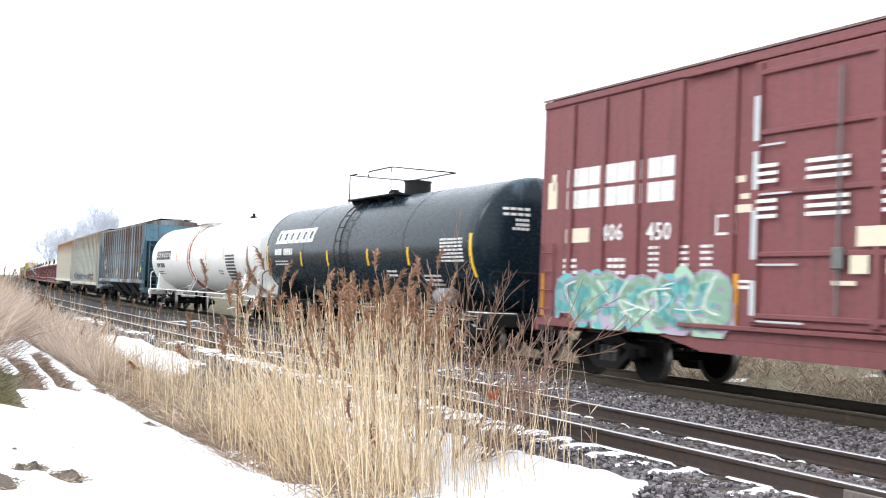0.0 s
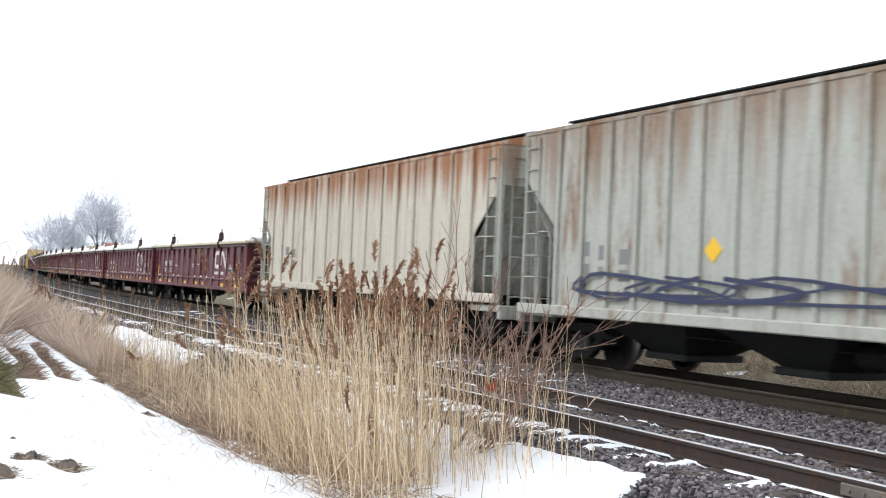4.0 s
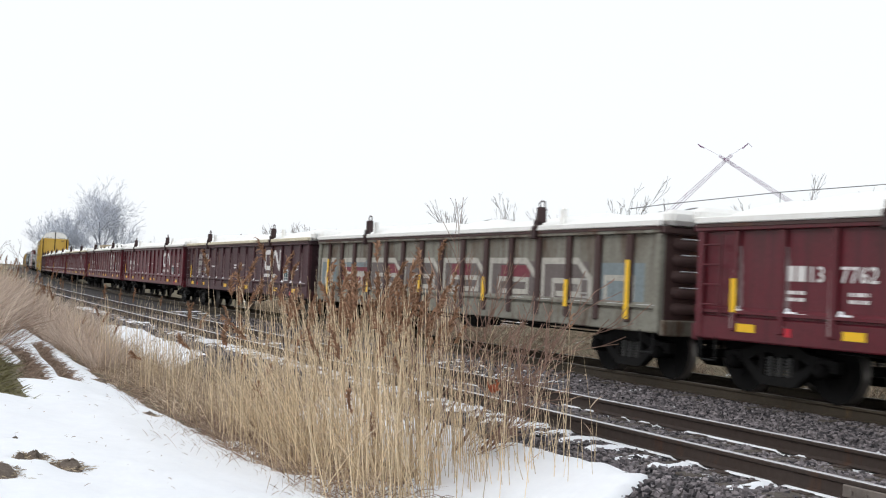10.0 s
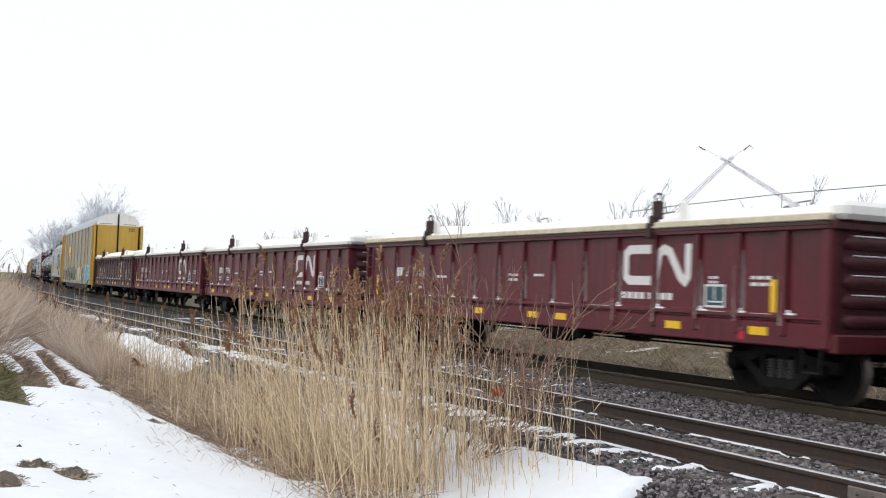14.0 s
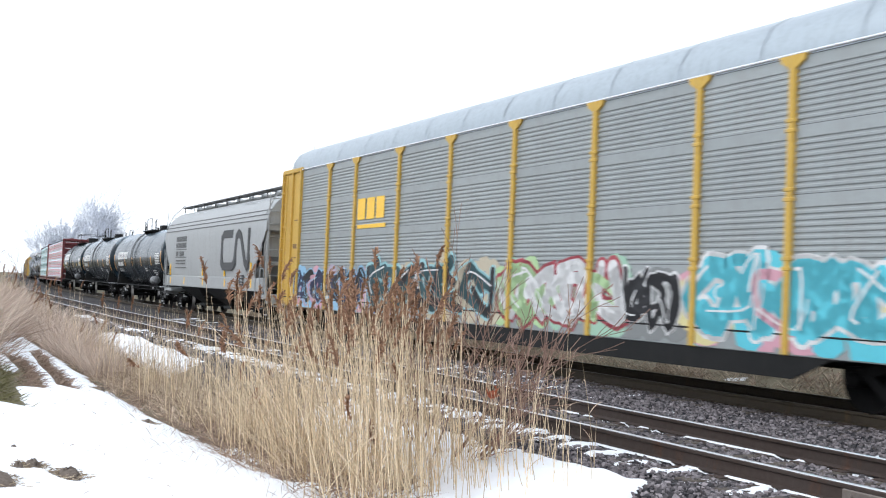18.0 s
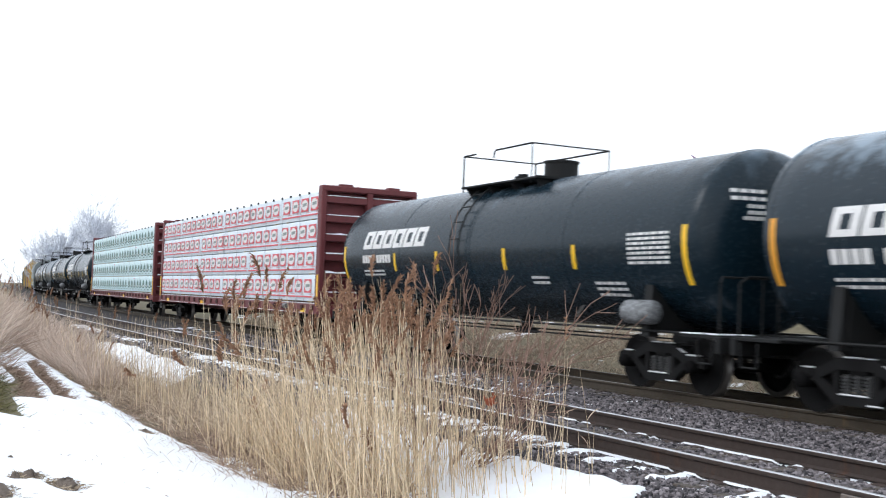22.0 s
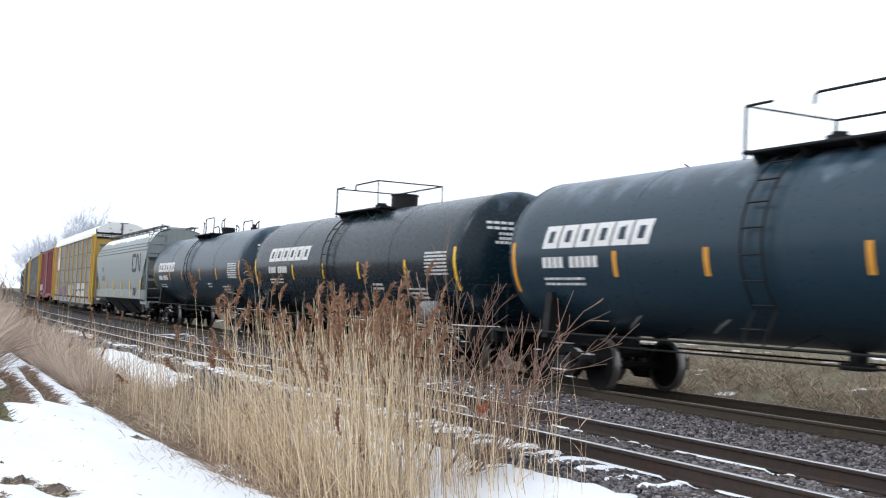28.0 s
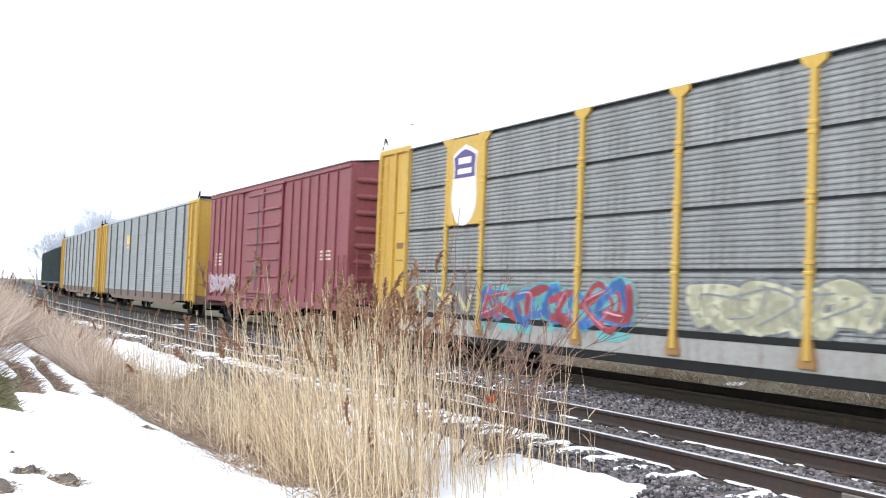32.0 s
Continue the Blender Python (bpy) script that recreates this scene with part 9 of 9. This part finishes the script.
    for s in (-1, 1):
        for j in range(4):
            for i in range(n):
                z = 1.16 + j * lay
                v = (i * 3 + j * 5 + seed) % 4
                wrap = M_WRAP if style == "red" else M_WRAPMINT
                me = shared(("lumber_pack", v, round(pl, 2), style), lambda: pack(v), wrap)
                px = x0 + i * pl
                pk = part("lumber_pack", me, wrap, car, "white-wrapped lumber pack" if s < 0 else "", pose(px if s < 0 else -px, 0, z, 0, 0, 0 if s < 0 else 180))
                if s < 0:
                    for q in range(2):
                        bt = shared(("batten",), lambda: Build().box(-0.05, 0.05, -1.46, -0.1, -0.012, 0.018), M_WOOD)
                        part("batten", bt, M_WOOD, pk, at=pose(0.6 + q * (pl - 1.2), 0, 0))
                    dx = ((j * 37 + i * 11 + seed) % 7) * 0.05
                    Y = -1.492
                    if style == "red":
                        def red_marks():
                            b = Build()
                            for q in range(4):
                                cx, cz = 0.46 + q * (pl / 4.05), 0.46
                                fr = [(cx - 0.32, cz - 0.20), (cx + 0.32, cz - 0.20), (cx + 0.32, cz + 0.20), (cx - 0.32, cz + 0.20)]
                                b.slab_xz(fr, Y, Y + 0.004, 0)
                                b.slab_xz([(cx + 0.285 * math.cos(math.tau * a / 18), cz + 0.16 * math.sin(math.tau * a / 18)) for a in range(18)], Y - 0.003, Y, 1)
                                b.slab_xz([(cx - 0.19, cz - 0.05), (cx + 0.16, cz - 0.03), (cx + 0.19, cz + 0.06), (cx - 0.14, cz + 0.05)], Y - 0.006, Y - 0.003, 2)
                            b.box(0, pl - 0.02, Y, Y + 0.004, 0.12, 0.165, 0)
                            for q in range(4):
                                b.box(0.62 + q * pl / 4.05, 1.05 + q * pl / 4.05, Y, Y + 0.004, 0.215, 0.225, 2)
                            return b
                        part("wrap_print", shared(("wrap_print", "red", round(pl, 2)), red_marks, [M_WRAPRED, M_WHITE, M_WRAPGREY]), M_WRAPRED, pk, "red framed ovals in a row", pose(dx - 0.15, 0, 0))
                    else:
                        def green_marks():
                            b = Build()
                            for q in range(4):
                                cx, cz = 0.45 + q * (pl / 4.05), 0.40
                                b.slab_xz([(cx - 0.22, cz - 0.20), (cx + 0.22, cz - 0.20), (cx + 0.22, cz + 0.06), (cx, cz + 0.22), (cx - 0.22, cz + 0.06)], Y, Y + 0.004, 0)
                                b.slab_xz([(cx - 0.15, cz - 0.14), (cx - 0.03, cz - 0.14), (cx - 0.03, cz - 0.05), (cx - 0.15, cz - 0.05)], Y - 0.003, Y, 1)
                                b.slab_xz([(cx + 0.03, cz - 0.14), (cx + 0.15, cz - 0.14), (cx + 0.15, cz - 0.05), (cx + 0.03, cz - 0.05)], Y - 0.003, Y, 1)
                                b.slab_xz([(cx - 0.10, cz + 0.0), (cx + 0.10, cz + 0.0), (cx, cz + 0.10)], Y - 0.003, Y, 2)
                                b.box(cx + 0.28, cx + 0.64, Y, Y + 0.004, 0.27, 0.305, 2)
                                b.box(cx + 0.30, cx + 0.62, Y, Y + 0.004, 0.11, 0.155, 0)
                            return b
                        part("wrap_print", shared(("wrap_print", "green", round(pl, 2)), green_marks, [M_WRAPGREEN, M_WHITE, M_WRAPGREY]), M_WRAPGREEN, pk, "dark green house-shaped prints", pose(dx - 0.15, 0, 0))
                        if (i + 2 * j) % 4 == 0:
                            part("pink_tag", shared(("pink_tag",), lambda: Build().box(2.1, 2.35, Y, Y + 0.004, lay - 0.14, lay - 0.09), M_PINKTAG), M_PINKTAG, pk)
                if j == 3 and s < 0:
                    for q in range(4):
                        hook = shared(("strap_hook",), lambda: Build().box(-0.022, 0.022, -1.50, -1.44, -0.02, 0.055, 0.006), M_FRAME)
                        part("strap_hook", hook, M_FRAME, pk, at=pose(0.45 + q * pl / 4.05 - 0.42, 0, lay - 0.02))
    # straps over the load
    q = x0 + 0.45
    while q < x1:
        strap = shared(("strap",), lambda: Build().box(-0.012, 0.012, -1.502, -1.496, 1.1, 4.40), M_STRAP)
        part("strap", strap, M_STRAP, car, at=pose(q, 0, 0))
        q += pl / 4.05 * 2
    for x in (-half + 1.9, -2.9, 2.6, half - 1.3):
        part("reflector", Build().box(x - 0.22, x + 0.22, -1.507, -1.50, 0.84, 0.96), M_YELLOW, car)
    part("deck_snow", Build().box(-half + 0.4, half - 0.4, -1.49, -1.40, 1.102, 1.125, 0.008), M_OLD_SNOW, car, "thin line of snow on the deck edge")
    part("lower_flange", Build().box(-half, half, -1.56, -1.49, 0.80, 0.825, 0.006), pm, car)
    for k in range(14):
        u = -half + 0.5 + k * (2 * half - 1.0) / 14
        part("flange_snow", Build().box(u, u + rnd.uniform(0.7, 1.5), -1.555, -1.50, 0.823, 0.84, 0.006), M_OLD_SNOW, car)
    if style == "red":
        part("winch", Build().rod((half - 3.0, -1.55, 1.0), (half - 2.7, -1.55, 1.0), 0.08, 10), M_STEEL, car)
    return enter(car, front, rear)


M_RUSTBLOCK = paint("scuffed_rusty_red", (0.07, 0.028, 0.026), 0.75, rust=0.3)
M_STRAP = plain("blue_grey_strap", (0.45, 0.50, 0.56), 0.6)
M_PINKTAG = plain("magenta_tag", (0.62, 0.06, 0.22), 0.5)

# ---- the train, from its first car seen to its last ----
boxcar(315.6, 299.7, M_BOXRED, 5.08, "sun-faded red box car with teal graffiti and white markings", (-2.1, 2.1), (-6.95, -5.95, -4.95, -3.85, -2.6, 2.6, 3.85, 4.95, 5.95, 6.95), 2)
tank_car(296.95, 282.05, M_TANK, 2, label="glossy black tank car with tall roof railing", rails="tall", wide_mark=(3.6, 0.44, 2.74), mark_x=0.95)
tank_car(280.25, 262.25, M_TANKWHITE, 5, M_BLACKMARK, label="white tank car with rust-red band and brown stains", rails="low", dome="small", wide_mark=(3.2, 0.40, 2.40), group="white tank cars in the train", white=True)
ribbed_hopper(260.4, 244.2, M_HOPA, M_HOPAEND, 4.30, 1.36, 18, "ribbed covered hopper eaten by rust over blue paint", marks=M_PALEMARK, seed=3)
ribbed_hopper(242.7, 226.5, M_HOPB, M_HOPB, 4.40, 1.06, 18, "grey ribbed covered hopper with rust streaks and scrawls", graf=True, diamond=False, flush=True, seed=4)
ribbed_hopper(225.6, 209.2, M_HOPC, M_HOPB, 4.35, 1.20, 15, "cream ribbed covered hopper with orange rust runs", diamond=False, seed=6)

GONDOLAS = [
    dict(number="137507"), dict(number="135405", front_strip=True, corner_strips=True), dict(number="137550", rust_panel=True, tan_plate=True), dict(number="137247"), dict(number="137762"),
    dict(paint_m=M_GONGREY, marks=M_WORNMARK, mark_style="blocks", bright=False, label="grey-brown weathered gondola covered in pale block graffiti"),
    dict(paint_m=M_CNBROWN, old_name=True, label="sooty brown covered gondola with a worn emblem"),
    dict(number="135146"), dict(number="135160", front_strip=True, rivets=True, tan_plate=True), dict(number="137713", front_strip=True), dict(number="137176"), dict(number="137429"),
    dict(number="135418", paint_m=M_CNBROWN, marks=M_CREAM, wide_number=True, shift=-0.8, label="faded brown-red gondola with cream markings")]
FRONTS = (207.22, 190.09, 172.92, 155.87, 138.85, 121.77, 104.72, 87.64, 70.44, 52.71, 35.21, 18.02, 0.92)
for k, spec in enumerate(GONDOLAS):
    gondola(FRONTS[k], 50 + k, **spec)

B1 = [M_SKYBLUE, M_SPRAYBLACK, M_NAVY, M_LILAC, M_PINK, M_SKYBLUE, M_SKYBLUE]
B2 = [M_PALECYAN, M_SPRAYBLACK, M_DEEPTEAL, M_TAN, M_MIDBLUE, M_TAN, M_SPRAYWHITE]
B3 = [M_SPRAYRED, M_SPRAYWHITE, M_LIME, M_LIME, M_MINT, M_SPRAYWHITE]
B4 = [M_SPRAYWHITE, M_SPRAYBLACK, M_SPRAYBLACK, M_GREYMARK, M_SPRAYWHITE]
B5 = [M_SPRAYWHITE, M_CYAN, M_CYAN, M_PINK, M_CYAN, M_PALEYEL, M_SPRAYWHITE]
autorack(-15.86, -42.85, M_RACK, 1, "tall grey autorack with yellow posts and colourful graffiti", M_RACKROOF,
         (4.1, 6.1, 8.95, 11.75, 14.6, 17.45, 20.3, 22.3), yellow_tag=(6.3, 8.2, 2.95, 3.75),
         pitch=0.085, sill_m=M_FRAME, skirt=True,
         graf=((1.5, 7.0, 0.74, 2.0, 7, B1, 3, 0.19, "black and light blue graffiti"), (7.3, 13.9, 0.74, 2.25, 6, B2, 4, 0.27, "black and teal graffiti with pale outlines"),
               (14.2, 18.4, 0.74, 2.2, 4, B3, 5, 0.26, "pale green and white graffiti"), (18.5, 19.9, 0.75, 2.1, 2, B4, 6, 0.15, "black and white scrawl"),
               (20.2, 25.2, 0.74, 2.3, 6, B5, 7, 0.26, "cyan and pink graffiti")))
smooth_hopper(-44.5, -60.85, M_CNGREY, 2, "light grey smooth covered hopper with black ribbon emblem", 2.3)
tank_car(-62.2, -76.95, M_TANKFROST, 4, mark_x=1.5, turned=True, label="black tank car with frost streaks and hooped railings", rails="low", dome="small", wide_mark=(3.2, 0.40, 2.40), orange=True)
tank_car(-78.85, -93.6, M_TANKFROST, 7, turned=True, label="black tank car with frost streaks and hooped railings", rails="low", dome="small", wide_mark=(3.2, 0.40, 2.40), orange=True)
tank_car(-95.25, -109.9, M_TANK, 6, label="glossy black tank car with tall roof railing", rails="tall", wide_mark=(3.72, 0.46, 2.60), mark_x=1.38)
centre_beam(-111.75, -133.95, 1, "red centre-beam flat car stacked with red-marked white lumber packs", "red")
centre_beam(-135.65, -158.35, 2, "red centre-beam flat car stacked with green-marked white lumber packs", "green")
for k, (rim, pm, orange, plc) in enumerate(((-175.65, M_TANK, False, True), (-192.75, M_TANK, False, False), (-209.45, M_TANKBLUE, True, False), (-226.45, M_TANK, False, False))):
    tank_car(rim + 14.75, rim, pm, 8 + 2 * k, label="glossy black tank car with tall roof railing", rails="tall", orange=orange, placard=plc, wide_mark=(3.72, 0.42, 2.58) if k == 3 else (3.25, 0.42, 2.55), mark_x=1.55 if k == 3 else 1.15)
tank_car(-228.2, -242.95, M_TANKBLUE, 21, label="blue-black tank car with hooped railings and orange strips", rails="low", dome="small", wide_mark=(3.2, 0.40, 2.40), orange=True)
smooth_hopper(-244.4, -260.75, M_CNGREYB, 3, "cool grey covered hopper with snow on its roof", 4.4, snow=True, big=False)
M_CREAMSPRAY = paint("faded_cream_spray_paint", (0.60, 0.58, 0.40), 0.7, grime=(0.34, 0.34, 0.32), amount=0.55, streaks=0.5)
G1 = [M_GREYMARK, M_CREAMSPRAY, M_CREAMSPRAY, M_GREYMARK]
G2 = [M_TEAL, M_SPRAYRED, M_MIDBLUE, M_RACKOLD, M_TEAL, M_PINK]
autorack(-261.95, -289.0, M_RACKOLD, 3, "grimy autorack with yellow posts and a shield board", M_GABLE, (3.75, 5.4, 9.05, 11.8, 14.65, 17.5, 20.3, 22.8), shield=True, flat=1.0, pitch=0.08, skirt=True, block=(17.3, 23.0, 1.02, 1.935),
         graf=((2.0, 5.0, 0.95, 1.75, 3, [M_GREYMARK, M_PALEYEL, M_GREYMARK, M_LILAC], 11, 0.13, "pale yellow scrawl"), (5.5, 10.6, 0.74, 1.85, 6, G2, 12, 0.16, "teal and pink faded graffiti"),
               (12.2, 15.9, 1.0, 1.85, 4, G1, 13, 0.24, "pale yellow bubble graffiti")))
boxcar(-291.3, -306.5, M_BOXRED2, 4.92, "brick-red box car with ribbed sides and pale graffiti", (-2.0, 1.75), (-7.0, -6.2, -5.4, -4.6, -3.8, -3.0, 2.6, 3.4, 4.2, 5.0, 5.8, 6.6), 9, plug=True, marks=False)
autorack(-308.4, -335.3, M_RACK, 4, "pale grey autorack with slim posts and yellow ends", M_RACKROOF, (3.2, 5.6, 8.0, 10.4, 12.8, 15.2, 17.6, 20.0, 22.4, 24.2), radial=False, slim=True, yellow_tag=(9.2, 10.2, 3.3, 4.0))
autorack(-336.5, -363.4, M_RACK, 6, "pale grey autorack with rusty yellow ends", M_RACKROOF, (3.6, 6.4, 9.2, 12.0, 14.8, 17.6, 20.4, 23.2), radial=False, slim=True)
ribbed_hopper(-365.0, -381.2, M_HOPDARK, M_HOPDARK, 4.35, 1.2, 15, "dark teal covered hopper far down the train", diamond=False, seed=12)
ribbed_hopper(-382.4, -398.6, M_HOPDARK, M_HOPDARK, 4.30, 1.2, 15, "dark teal covered hopper far down the train", diamond=False, seed=13)

# ---- the train's run ----
SPEED, T_REF, WHEEL_R = 18.157, 17.5, 0.457


def car_pose(mid, wheelbase):
    """The pose of a car whose middle is at mid along the line."""
    a, b = along(mid + wheelbase / 2, FAR_Y), along(mid - wheelbase / 2, FAR_Y)
    c = (a + b) / 2
    return Matrix.Translation(c) @ Matrix.Rotation(math.atan2(a.y - b.y, a.x - b.x), 4, "Z")


def roll(wheelset, at, mid):
    """Turns one wheelset on its axle while it rolls by near the viewer."""
    t0 = min(32.0, max(0.0, T_REF + (-38.0 - mid) / SPEED))
    t1 = min(32.0, max(0.0, T_REF + (-2.0 - mid) / SPEED))
    rest = pose(at, 0, WHEEL_R)
    rows = [(0.0, rest)]
    if t1 - t0 > 0.1:
        n = int((t1 - t0) / 0.036) + 1
        for k in range(n + 1):
            t = t0 + (t1 - t0) * k / n
            rows.append((t, pose(at, 0, WHEEL_R, 0, math.degrees(SPEED * (t - t0) / WHEEL_R) % 360.0, 0)))
        if t0 == 0.0:
            rows = rows[1:]
        if t1 < 31.9:
            rows.append((32.0, rows[-1][1]))
        walk(wheelset, rows)


def motions():
    """The whole train rolls past at one steady speed."""
    mids = {}
    for ob, mid, base in TRAIN:
        mids[ob.name] = mid
        walk(ob, [(float(k), car_pose(mid + SPEED * (k - T_REF), base)) for k in range(33)])
    for wheelset, car, at, bogie_x in WHEELSETS:
        roll(wheelset, at, mids[car.name] + bogie_x)


motions()
